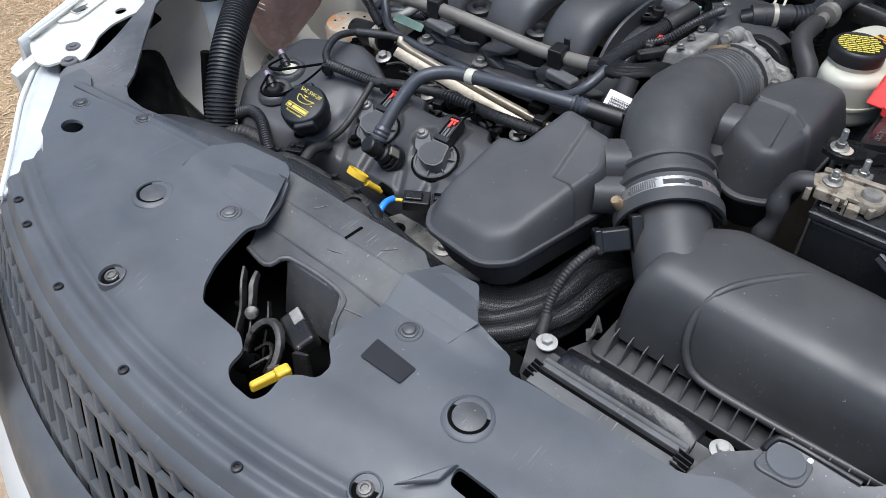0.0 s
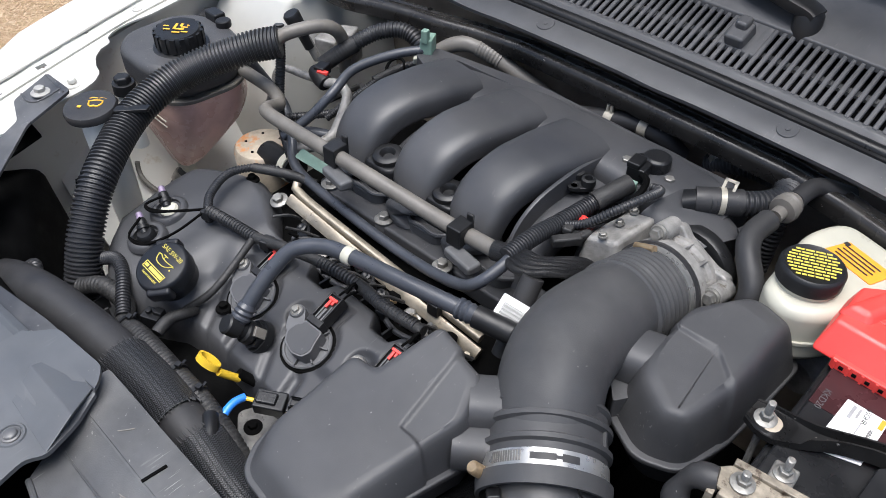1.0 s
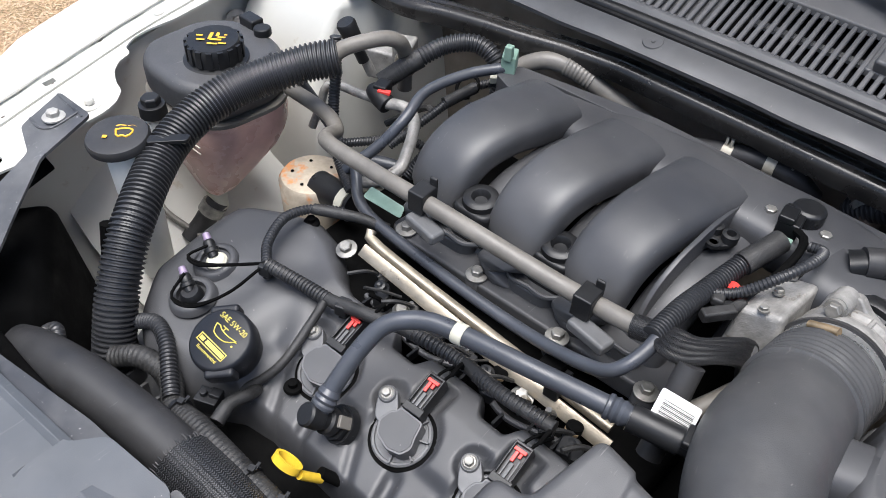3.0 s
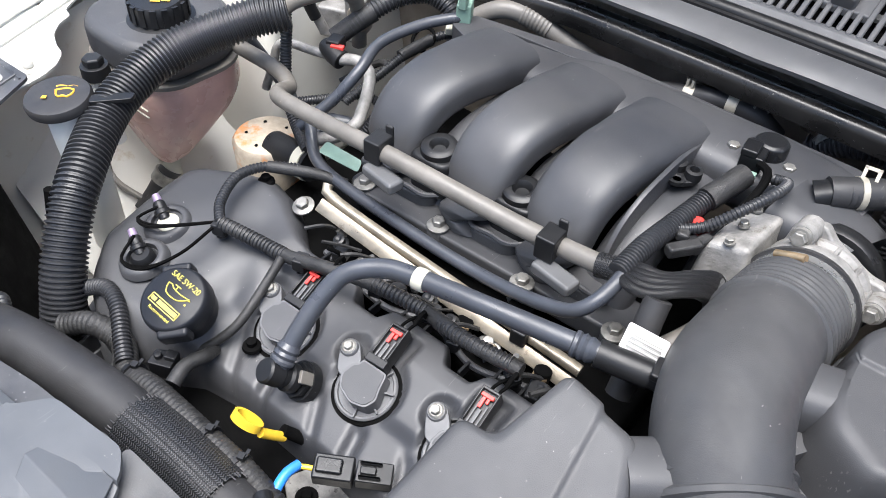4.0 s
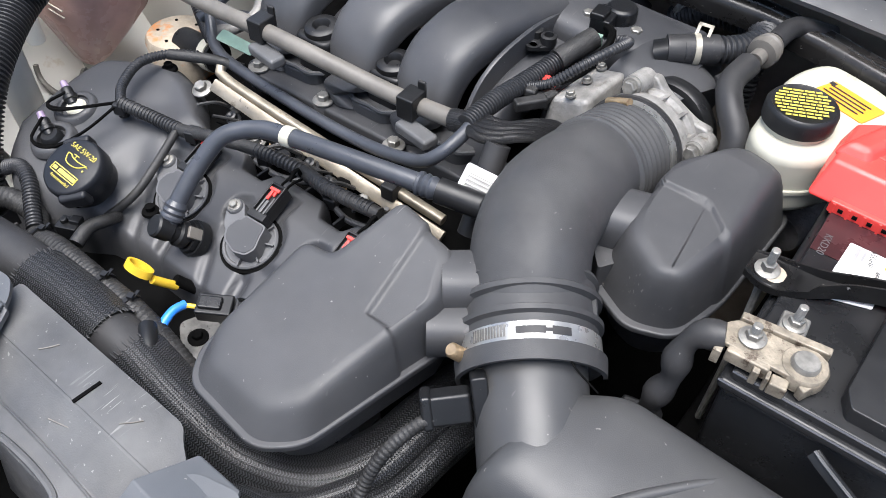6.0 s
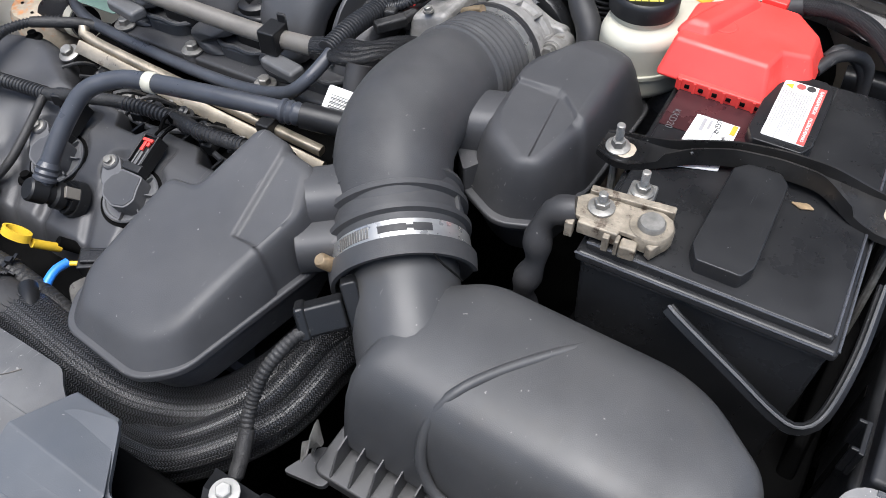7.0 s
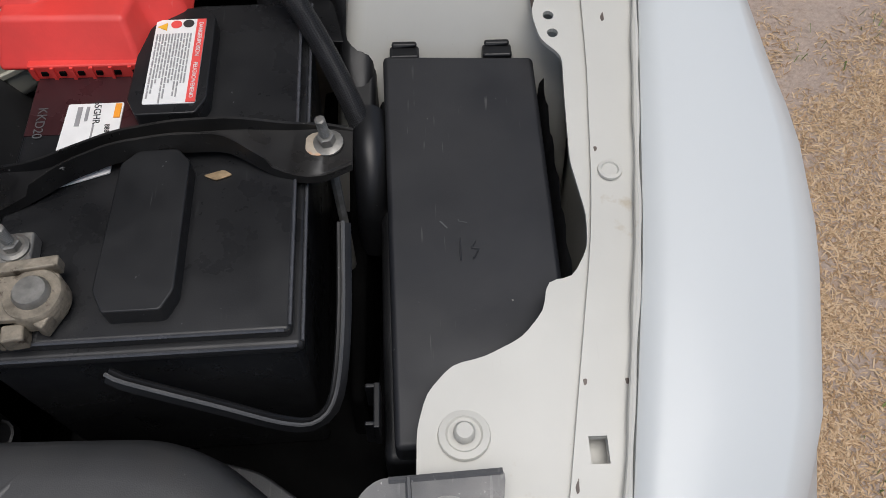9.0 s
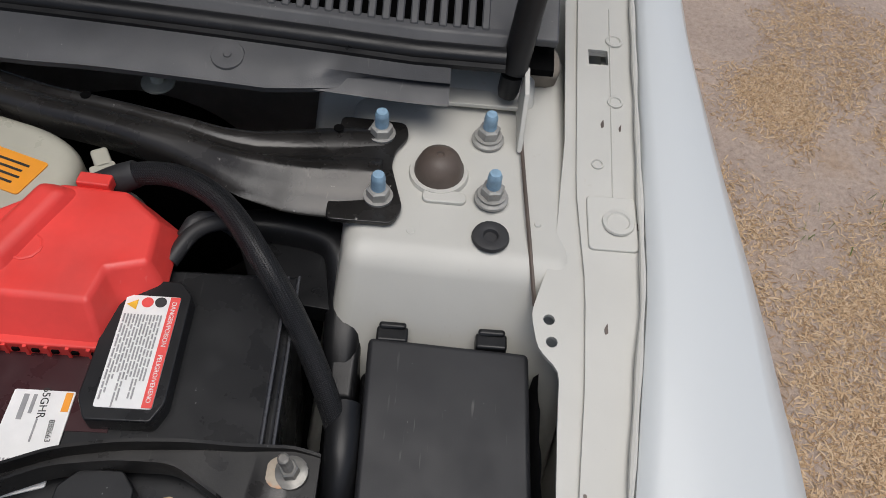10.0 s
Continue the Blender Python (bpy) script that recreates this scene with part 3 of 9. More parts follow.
    for _ in range(9):
        y = rs.uniform(0.6, 1.3)
        x = edge_x(y) - rs.choice((0.010, 0.034, 0.030, 0.02))
        part("grime_speck", slab(rounded([(side * x, y), (side * (x + rs.uniform(0.001, 0.0025)), y + 0.001), (side * (x + 0.002), y + rs.uniform(0.003, 0.009)), (side * (x - 0.0005), y + 0.004)], 0.001, 2), lambda x, y: top_z(y) - 0.006, lambda x, y: top_z(y) - 0.0038), BROWN, ap)
    for x, y, r in ((0.765, 1.303, 0.0075), (0.762, 1.237, 0.0065), (0.745, 1.175, 0.005)):
        part("boss", lathe([(0, 0), (r, 0), (r * 0.95, 0.0012), (r * 0.72, 0.0016), (r * 0.62, 0.0005), (0, 0.0005)], (side * x, y, top_z(y) - 0.0044), n=18), BODY, ap)
    part("patch", slab(rounded([(side * 0.735, 1.10), (side * 0.771, 1.10), (side * 0.771, 1.145), (side * 0.735, 1.145)], 0.004), lambda x, y: top_z(y) - 0.006, lambda x, y: top_z(y) - 0.0022), BODY, ap, bevel=0.001)


def inner_walls(side):
    """Wheel house, strut tower and rail under the flange."""
    wall = [[Vector((side * x, y, z)) for x, z in ((edge_x(y) - 0.03, top_z(y) - 0.02), (edge_x(y) - 0.03, 0.62), (edge_x(y) - 0.07, 0.56), (edge_x(y) - 0.07, 0.30), (edge_x(y) - 0.02, 0.30), (edge_x(y) - 0.01, top_z(y) - 0.02))] for y in span(0.45, 1.45, 20)]
    part("inner_wall", rings(wall), BODY, car, "off-white inner wheel house wall")
    s = side
    low = [(s * 0.52, 1.00, 0.55), (s * 0.745, 1.00, 0.55), (s * 0.745, 1.42, 0.55), (s * 0.52, 1.42, 0.55)]
    mid = [(s * 0.555, 1.035, 0.79), (s * 0.735, 1.035, 0.79), (s * 0.735, 1.40, 0.80), (s * 0.545, 1.40, 0.80)]
    top = [(s * 0.565, 1.085, 0.864), (s * 0.728, 1.080, 0.862), (s * 0.728, 1.30, 0.868), (s * 0.555, 1.30, 0.868)]
    bm = rings([[Vector(p) for p in q] for q in (low, mid, top)])
    tower = part("strut_tower", bm, BODY, car, "off-white strut tower with studs", bevel=0.014, segs=4)
    part("cowl_side", hull([(s * 0.520, 1.222, 0.80), (s * 0.70, 1.222, 0.80), (s * 0.70, 1.300, 0.80), (s * 0.520, 1.300, 0.80)], [(s * 0.528, 1.236, 0.872), (s * 0.70, 1.236, 0.874), (s * 0.70, 1.290, 0.893), (s * 0.535, 1.285, 0.893)]), BODY, car, "off-white side panel under the cowl", bevel=0.008, segs=3)
    # driver-side rail blackened to stand for deep shade, the other left off-white
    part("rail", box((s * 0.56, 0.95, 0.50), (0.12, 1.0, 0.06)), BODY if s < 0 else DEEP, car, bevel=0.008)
    for x, y in ((0.582, 1.19), (0.663, 1.197), (0.585, 1.128), (0.666, 1.138)):
        st = part("nut", lathe([(0, 0), (0.0125, 0), (0.0125, 0.002), (0.0105, 0.0035)], (s * x, y, 0.867), n=20), GALV, tower)
        hexbolt(tower, (s * x, y, 0.869), 0.0085, tall=0.95, washer=1.2, name="nut", mat=GALV)
        part("stud", lathe([(0, 0.008), (0.0048, 0.008), (0.0054, 0.011), (0.0048, 0.0125), (0.0054, 0.0145), (0.0048, 0.016), (0.0054, 0.018), (0.0048, 0.020), (0.0053, 0.022), (0.0050, 0.025), (0.0040, 0.0275), (0, 0.0275)], (s * x, y, 0.867), n=14), BLUEBOLT, tower, "stud with blue thread lock")
    part("mount_cap", lathe([(0, -0.004), (0.0185, -0.004), (0.0182, 0.004), (0.0145, 0.013), (0.008, 0.017), (0.003, 0.0178), (0.0022, 0.0165), (0, 0.0165)], (s * 0.627, 1.160, 0.868), n=28), BROWN, tower, "brown rubber strut mount cap")
    part("mount_ring", lathe([(0.017, -0.002), (0.0225, -0.002), (0.0215, 0.0012), (0.0175, 0.0012)], (s * 0.627, 1.160, 0.867), n=28), BODY, tower)
    part("grommet", lathe([(0, 0), (0.0135, 0), (0.0128, 0.0025), (0.0085, 0.0034), (0.0055, 0.0026), (0.0044, 0.0003), (0, 0.0003)], (s * 0.666, 1.104, 0.865), n=24), RUBBER, tower, "black rubber grommet with a hole")
    part("boss", slab(rounded([(s * 0.616, 1.131), (s * 0.648, 1.131), (s * 0.648, 1.142), (s * 0.616, 1.142)], 0.006), 0.864, 0.8675), BODY, tower, bevel=0.001)
    for x, y, r in ((0.61, 1.105, 0.004), (0.70, 1.12, 0.003), (0.695, 1.17, 0.004), (0.70, 1.195, 0.003)):
        part("boss", lathe([(0, 0), (r, 0), (r * 0.7, 0.0014), (0, 0.0016)], (s * x, y, 0.863), n=12), BODY, tower)
    seam = [(s * 0.700, 1.05, 0.845), (s * 0.694, 1.10, 0.864), (s * 0.690, 1.17, 0.868), (s * 0.688, 1.23, 0.868)]
    part("seam", tube(seam, 0.0016, 6), BROWN, tower)


for sd in (1, -1):
    fender(sd)
    apron(sd)
    inner_walls(sd)
LENS_OUT = [(0.400, 0.305), (0.481, 0.362), (0.573, 0.424), (0.632, 0.474), (0.690, 0.530)]
LENS_IN = [(0.402, 0.342), (0.446, 0.384), (0.490, 0.430), (0.566, 0.488), (0.640, 0.520)]
for sd in (1, -1):
    lens = []
    for (xo, yo), (xi, yi) in zip(LENS_OUT, LENS_IN):
        mx, my = xo * 0.6 + xi * 0.4, yo * 0.6 + yi * 0.4
        lens.append([Vector((sd * x, y, z)) for x, y, z in ((xi, yi, 0.60), (xi, yi, 0.768), (mx, my, 0.774), (xo, yo, 0.764), (xo + 0.010, yo - 0.010, 0.735), (xo + 0.03, yo - 0.03, 0.60))])
    lamp = part("headlamp", rings(lens), LAMP, car, "clear headlamp", bevel=0.006, segs=3)
    part("lamp_edge", tube([(sd * x, y, 0.767) for x, y in LENS_OUT], 0.0035, 8), PAINT, lamp)


def front_y(x):
    return 0.235 + 0.47 * x * x


bumper = [[Vector((x, front_y(x) + dy, z)) for dy, z in ((-0.105, 0.50), (-0.15, 0.44), (-0.155, 0.36), (-0.12, 0.25), (0.04, 0.25), (0.04, 0.47))] for x in span(-0.86, 0.86, 40)]
part("bumper", rings(bumper), PAINT, car, "white painted bumper", sharp=35)
part("underbody", box((0, 0.98, 0.30), (1.36, 1.4, 0.02)), DEEP, car, "dark underbody tray")
fw = [[Vector((x, y, z)) for y, z in ((1.29, 0.30), (1.285, 0.60), (1.275, 0.84), (1.255, 0.885), (1.275, 0.895), (1.34, 0.86), (1.36, 0.30))] for x in span(-0.72, 0.72, 8)]
part("bulkhead", rings(fw), FIREWALL, car, "dull brown bulkhead behind the engine", bevel=0.01)
part("cabin_front", box((0, 1.9, 0.58), (1.56, 0.9, 0.56)), PAINT, car, "white cabin body behind the cowl", bevel=0.05)

# open bonnet, hinged at the cowl
hood = part("bonnet", rings([[Vector((x, y, z)) for y, z in ((1.43, 1.03), (1.40, 1.36), (1.36, 1.68), (1.31, 1.98), (1.32, 2.01), (1.38, 1.70), (1.43, 1.38), (1.47, 1.05))] for x in span(-0.74, 0.74, 8)]), PAINT, car, "white bonnet standing open", sharp=50)
part("bonnet_liner", rings([[Vector((x, y, z)) for y, z in ((1.415, 1.045), (1.387, 1.36), (1.348, 1.67), (1.303, 1.94), (1.307, 1.944), (1.354, 1.675), (1.393, 1.362), (1.421, 1.048))] for x in span(-0.68, 0.68, 8)]), DEEP, hood, "black felt bonnet liner")

# gas strut that holds the bonnet
gs = part("gas_strut", tube([(0.678, 1.235, 0.905), (0.690, 1.262, 1.02), (0.70, 1.285, 1.14)], 0.0105, 16), BLACK, car, "black gas strut holding the bonnet open")
part("end_fitting", lathe([(0, 0), (0.007, 0), (0.0085, 0.006), (0.0085, 0.018), (0, 0.018)], (0.6755, 1.230, 0.884), (0.08, 0.2, 1), 14), BLACK, gs)
part("strut_bracket", merge(hull([(0.685, 1.185, 0.868), (0.689, 1.185, 0.868), (0.689, 1.235, 0.868), (0.685, 1.235, 0.868)], [(0.686, 1.21, 0.905), (0.690, 1.21, 0.905), (0.690, 1.235, 0.91), (0.686, 1.235, 0.91)]),
     box((0.655, 1.236, 0.874), (0.07, 0.02, 0.004))), BODY, car, "off-white folded strut bracket", bevel=0.001)


# ---- cowl ----
cowl = thing("cowl", (0, 1.3, 0.9), "black plastic cowl panel with a slotted air grille", "cowl panel")


def bow(x):
    return -0.05 * min(abs(x), 0.6) ** 2


def sag(x):
    return -0.02 * min(abs(x), 0.6) ** 2


def across(sec, x0, x1, n=40, wave=0.0):
    return rings([[Vector((x, y + bow(x) - wave * (max(0.0, math.sin(x * 21 + 1.2)) ** 3 if k < 2 else 0) + (max(0.0, abs(x) - 0.5) * 0.22 if k < 3 and wave else 0), z + sag(x))) for k, (y, z) in enumerate(sec)] for x in span(x0, x1, n)])


part("front_panel", across([(1.207, 0.904), (1.206, 0.909), (1.212, 0.913), (1.225, 0.9185), (1.243, 0.921), (1.244, 0.916), (1.224, 0.913), (1.213, 0.907)], -0.63, 0.63, 66, 0.003), COWL, cowl, sharp=50)
part("weather_seal", across([(1.253 + 0.0085 * math.cos(a), 0.9235 + 0.0075 * math.sin(a)) for a in (2 * math.pi * k / 14 for k in range(14))], -0.67, 0.67), BLACK, cowl, "rounded black rubber weather seal")
part("seal_lip", across([(1.240, 0.920), (1.240, 0.9235), (1.244, 0.9245), (1.2455, 0.920)], -0.67, 0.67), BLACK, cowl)
part("rear_lip", across([(1.258, 0.905), (1.260, 0.924), (1.268, 0.932), (1.276, 0.934), (1.276, 0.926), (1.264, 0.900)], -0.68, 0.68), COWL, cowl, bevel=0.002)


def grille_z(y):
    return 0.934 + (y - 1.275) * 0.42


# blackened floor stands for the shade between the slats
part("grille_shade_floor", across([(1.262, 0.902), (1.262, 0.908), (1.44, 0.966), (1.44, 0.956)], -0.71, 0.71), DEEP, cowl)
part("blind_floor", across([(1.272, 0.920), (1.272, 0.926), (1.378, 0.970), (1.378, 0.964)], -0.545, -0.14, 12), COWL, cowl)
part("wire_tray", across([(1.315, 0.934), (1.315, 0.938), (1.322, 0.941), (1.322, 0.936)], -0.1, 0.6, 12), COVER2, cowl)
part("rear_panel", across([(1.342, 0.957), (1.342, 0.9665), (1.362, 0.976), (1.385, 0.983), (1.42, 0.993), (1.47, 0.999), (1.47, 0.985)], -0.71, 0.71), COWL, cowl, bevel=0.002)
for a, b in ((-0.71, -0.55), (0.655, 0.71)):
    part("solid_panel", across([(1.268, 0.924), (1.268, 0.931), (1.386, 0.981), (1.386, 0.972)], a, b, 3), COWL, cowl, bevel=0.002)
for a, b in ((0.040, 0.090), (-0.272, -0.228)):
    part("solid_panel", across([(1.298, 0.936), (1.298, 0.945), (1.386, 0.982), (1.386, 0.972)], a, b, 3), COWL, cowl, bevel=0.002)
for x in (0.467, -0.169, 0.181, -0.467):
    part("plug", lathe([(0, 0), (0.0125, 0), (0.0118, 0.0012), (0.009, 0.0015), (0.003, 0.0010), (0.0025, 0.002), (0, 0.002)], (x, 1.2255 + bow(x), 0.9178 + sag(x)), (0, -0.28, 1), 24), COWL, cowl)
for x in (0.06, -0.25):
    part("washer_nozzle", merge(box((0, 0, 0), (1, 1, 1), m=pose(x, 1.312, 0.957, 22, 0, 0) @ Matrix.Diagonal((0.026, 0.034, 0.018, 1))),
         box((0, 0, 0), (1, 1, 1), m=pose(x, 1.316, 0.970, 12, 0, 0) @ Matrix.Diagonal((0.016, 0.020, 0.012, 1)))), COWL, cowl, bevel=0.004)
slat = bmesh.new()
merge(slat, box((0, 0, 0), (0.0060, 0.104, 0.0045)))
bmesh.ops.bevel(slat, geom=[e for e in slat.edges], offset=0.001, segments=1, affect="EDGES")
slat_me = bpy.data.meshes.new("slat")
slat.to_mesh(slat_me)
slat.free()
slat_me.materials.append(COWL)
xs = -0.545
while xs < 0.655:
    ob = new("slat", slat_me)
    ob.parent, ob.matrix_parent_inverse = cowl, W[cowl].inverted()
    ob.matrix_basis = pose(xs, 1.320 + bow(xs), grille_z(1.320) - 0.001 + sag(xs), math.degrees(math.atan(0.42)))
    xs += 0.0108
solo("windscreen", rings([[Vector((x, y + bow(x), z)) for y, z in ((1.462, 1.000), (1.462, 0.994), (2.1, 1.40), (2.1, 1.406))] for x in span(-0.70, 0.70, 16)]), GLASS, "dark tinted windscreen above the cowl", "windscreen", kind="structure")
for x0, y0, z0, x1 in ((0.118, 1.358, 0.980, -0.42), (-0.50, 1.405, 1.000, -0.66)):
    wp = thing("wiper", (x0, y0, z0), "black wiper arm lying over the cowl", "wiper", "windscreen wipers")
    sx = (x1 - x0) / 0.54
    part("head", sweep([(x0 - 0.010 * sx, y0 - 0.001, z0 + 0.008), (x0, y0, z0 + 0.012), (x0 + 0.05 * sx, y0 + 0.002, z0 + 0.020), (x0 + 0.088 * sx, y0 + 0.004, z0 + 0.024)], [(0.030, 0.014), (0.036, 0.018), (0.030, 0.017), (0.026, 0.016)], n=14, power=4), BLACK, wp)
    part("hinge_pin", tube([(x0 + 0.080 * sx, y0 - 0.012, z0 + 0.028), (x0 + 0.080 * sx, y0 + 0.020, z0 + 0.028)], 0.005, 10), STEEL, wp)
    part("arm", sweep([(x0 + 0.082 * sx, y0 + 0.004, z0 + 0.026), (x0 + 0.16 * sx, y0 + 0.022, z0 + 0.028), (x0 + 0.3 * sx, y0 + 0.06, z0 + 0.045), (x1, y0 + 0.13, z0 + 0.085)], [(0.024, 0.014), (0.020, 0.012), (0.015, 0.010), (0.012, 0.008)], n=12), BLACK, wp)
    part("pivot_cap", lathe([(0, -0.02), (0.018, -0.02), (0.017, 0.008), (0.012, 0.014), (0, 0.015)], (x0, y0, z0), n=20), BLACK, wp)
    part("blade", tube([(x0 + 0.2 * sx, y0 + 0.075, z0 + 0.040), (x1 - 0.02 * sx, y0 + 0.155, z0 + 0.095)], 0.006, 8), RUBBER, wp)

# ---- strut bar between the towers ----
bar = thing("strut_bar", (0, 1.2, 0.87), "black painted pressed-steel strut brace bolted between the towers", "strut brace")


def bar_section(w, h, z, y):
    f, e = y - w / 2, min(1.0, max(0.0, (w - 0.034) / 0.03))
    up = [(0.06, -h), (0.0, -0.010), (0.02, -0.006 - 0.004 * e), (0.08, -0.0028 - 0.0045 * e), (0.16, -0.0008 - 0.0040 * e), (0.26, 0.0 - 0.002 * e), (0.34, 0.0 + 0.0035 * e), (0.42, 0.0 + 0.0055 * e), (0.50, -0.001 + 0.004 * e),
          (0.58, -0.0025 - 0.001 * e), (0.66, -0.003 - 0.004 * e), (0.74, -0.002 - 0.003 * e), (0.82, -0.001 - 0.001 * e), (0.90, -0.001 - 0.0015 * e), (0.97, -0.003 - 0.003 * e), (1.0, -0.006 - 0.003 * e), (1.0, -h * 0.9), (0.93, -h * 0.9), (0.5, -0.013), (0.14, -h)]
    return [(f + w * u, z + v) for u, v in up]


BARX = [(0.0, 1.222, 0.033, 0.882), (0.20, 1.220, 0.033, 0.882), (0.27, 1.208, 0.032, 0.882), (0.33, 1.190, 0.031, 0.882), (0.38, 1.180, 0.032, 0.882), (0.435, 1.167, 0.038, 0.881), (0.465, 1.156, 0.050, 0.880), (0.49, 1.150, 0.064, 0.879), (0.525, 1.150, 0.082, 0.877), (0.56, 1.154, 0.090, 0.876), (0.585, 1.156, 0.090, 0.875)]
half = [[Vector((x, y, z)) for y, z in bar_section(w, 0.026 if x < 0.42 else max(0.012, 0.026 - 0.16 * (x - 0.42)), zt, yc)] for x, yc, w, zt in [tuple(lerp_table([(q[0], q[k]) for q in BARX], xx) if k else xx for k in range(4)) for xx in span(0.0, 0.585, 44)]]
other = [[Vector((-x, y, z)) for y, z in bar_section(min(w, 0.034 + 0.25 * (w - 0.034)), 0.024, zt, yc + 0.12 * (w - 0.034))] for x, yc, w, zt in [tuple(lerp_table([(q[0], q[k]) for q in BARX], xx) if k else xx for k in range(4)) for xx in span(0.0, 0.585, 44)]]
full = other[:0:-1] + half
part("channel", rings(full), BARSTEEL, bar, sharp=55)
for s in (1, -1):
    foot = [(s * x, y) for x, y in rounded([(0.55, 1.105), (0.597, 1.105), (0.603, 1.12), (0.596, 1.145), (0.592, 1.16), (0.594, 1.175), (0.603, 1.19), (0.600, 1.205), (0.55, 1.207)], 0.006)]
    part("foot", slab(foot, 0.8665, 0.8705), BARSTEEL, bar, bevel=0.001)
    for x in (0.362, 0.55):
        # flat black discs paint the shade inside the punched holes
        part("hole", lathe([(0, 0), (0.004, 0), (0.004, 0.0006), (0, 0.0006)], (s * x, 1.195 if x < 0.5 else 1.188, 0.8808 if x < 0.5 else 0.8755), n=12), DEEP, bar)
part("clip", lathe([(0, 0), (0.013, 0), (0.013, 0.002), (0.005, 0.003), (0.005, 0.008), (0.003, 0.010), (0, 0.010)], (0.404, 1.228, 0.868), n=18), CREAM, bar, "pale push clip")

# ---- radiator cover, brackets and grille ----
def cover_z(x, y):
    d = y - front_y(x)
    z = 0.800
    if d < 0.10:
        z -= 0.030 * (1 - max(d, 0) / 0.10) ** 1.5
    if d < 0.012:
        z -= 0.010 * (1 - max(d, 0) / 0.012)
    for c, w, h in ((0.009, 0.004, 0.003), (0.024, 0.005, -0.004), (0.034, 0.004, 0.004), (0.047, 0.004, -0.0035)):
        z += h * math.exp(-((d - c) / w) ** 2)
    if d > 0.12:
        z += 0.004 * min(1, (d - 0.12) / 0.05)
    return z


cover = thing("radiator_cover", (0, 0.4, 0.8), "dusty grey-black plastic radiator cover with push clips", "radiator cover")
front = [(x, front_y(x) + 0.060) for x in span(0.40, -0.40, 44)]
rear = [(-0.445, 0.392), (-0.484, 0.431), (-0.535, 0.476), (-0.53, 0.505), (-0.50, 0.500), (-0.458, 0.475), (-0.40, 0.487), (-0.321, 0.499), (-0.235, 0.503), (-0.215, 0.530), (-0.141, 0.538), (-0.124, 0.526), (-0.100, 0.491), (-0.087, 0.456), (-0.096, 0.440), (-0.092, 0.425),
        (-0.080, 0.385), (-0.066, 0.360), (-0.049, 0.345), (0.012, 0.343), (0.030, 0.332), (0.031, 0.312), (0.045, 0.303), (0.076, 0.303), (0.083, 0.315), (0.080, 0.336), (0.090, 0.347), (0.106, 0.354), (0.106, 0.372), (0.084, 0.389), (0.083, 0.41),
        (0.092, 0.449), (0.086, 0.491), (0.114, 0.523), (0.149, 0.532), (0.180, 0.491), (0.225, 0.484), (0.234, 0.467), (0.252, 0.470), (0.40, 0.478), (0.43, 0.497), (0.55, 0.497), (0.535, 0.476), (0.484, 0.431), (0.445, 0.392)]


def lug(x, y):
    z = cover_z(x, y)
    if y > 0.47 and (-0.24 < x < -0.12 or 0.08 < x < 0.19):
        z += 0.006
    return z


slot = rounded([(0.262, 0.352), (0.258, 0.369), (0.30, 0.369), (0.33, 0.352)], 0.006, 3)
oval = [(-0.417 + 0.017 * math.cos(a), 0.422 + 0.012 * math.sin(a)) for a in (2 * math.pi * k / 20 for k in range(20))]
part("panel", plate(front + rounded(rear, 0.007, 3), [slot, oval], lug, 0.005, cut_x=span(-0.5, 0.5, 28), cut_y=span(0.30, 0.53, 20)), COVER, cover, sharp=30)
tops = [0.0, 0.004, 0.008, 0.012, 0.016, 0.020, 0.023, 0.026, 0.029, 0.0325, 0.036, 0.040, 0.044, 0.047, 0.050, 0.054, 0.0605]
ridged = [[Vector((x, front_y(x) + d, cover_z(x, front_y(x) + d))) for d in tops] + [Vector((x, front_y(x) + d, cover_z(x, front_y(x) + d) - 0.006)) for d in (0.060, 0.03, 0.002)] for x in span(0.415, -0.415, 60)]
part("ridged_front", rings(ridged), COVER, cover, sharp=50)
roll = [[Vector((x, front_y(x) + dy, cover_z(x, front_y(x)) + dz)) for dy, dz in ((0.002, 0.0005), (-0.006, -0.002), (-0.011, -0.010), (-0.013, -0.022), (-0.009, -0.03), (-0.003, -0.022), (0.002, -0.006))] for x in span(0.415, -0.415, 44)]
part("front_lip", rings(roll), COVER, cover, sharp=50)
def roof(front, ridge, back, low):
    """A moulded ridge: a facet up to the crest and another down behind it."""
    bm = bmesh.new()
    V = [bm.verts.new(p) for p in (*front, *ridge, *back)]
    for f in ((0, 1, 3, 2), (2, 3, 5, 4), (0, 2, 4), (1, 5, 3)):
        bm.faces.new([V[k] for k in f])
    W_ = [bm.verts.new((V[k].co.x, V[k].co.y, V[k].co.z - low)) for k in (0, 1, 5, 4)]
    for a, b, c, d in ((0, 1, 1, 0), (1, 5, 2, 1), (5, 4, 3, 2), (4, 0, 0, 3)):
        bm.faces.new((V[a], V[b], W_[c], W_[d]))
    bm.faces.new(W_)
    return bm


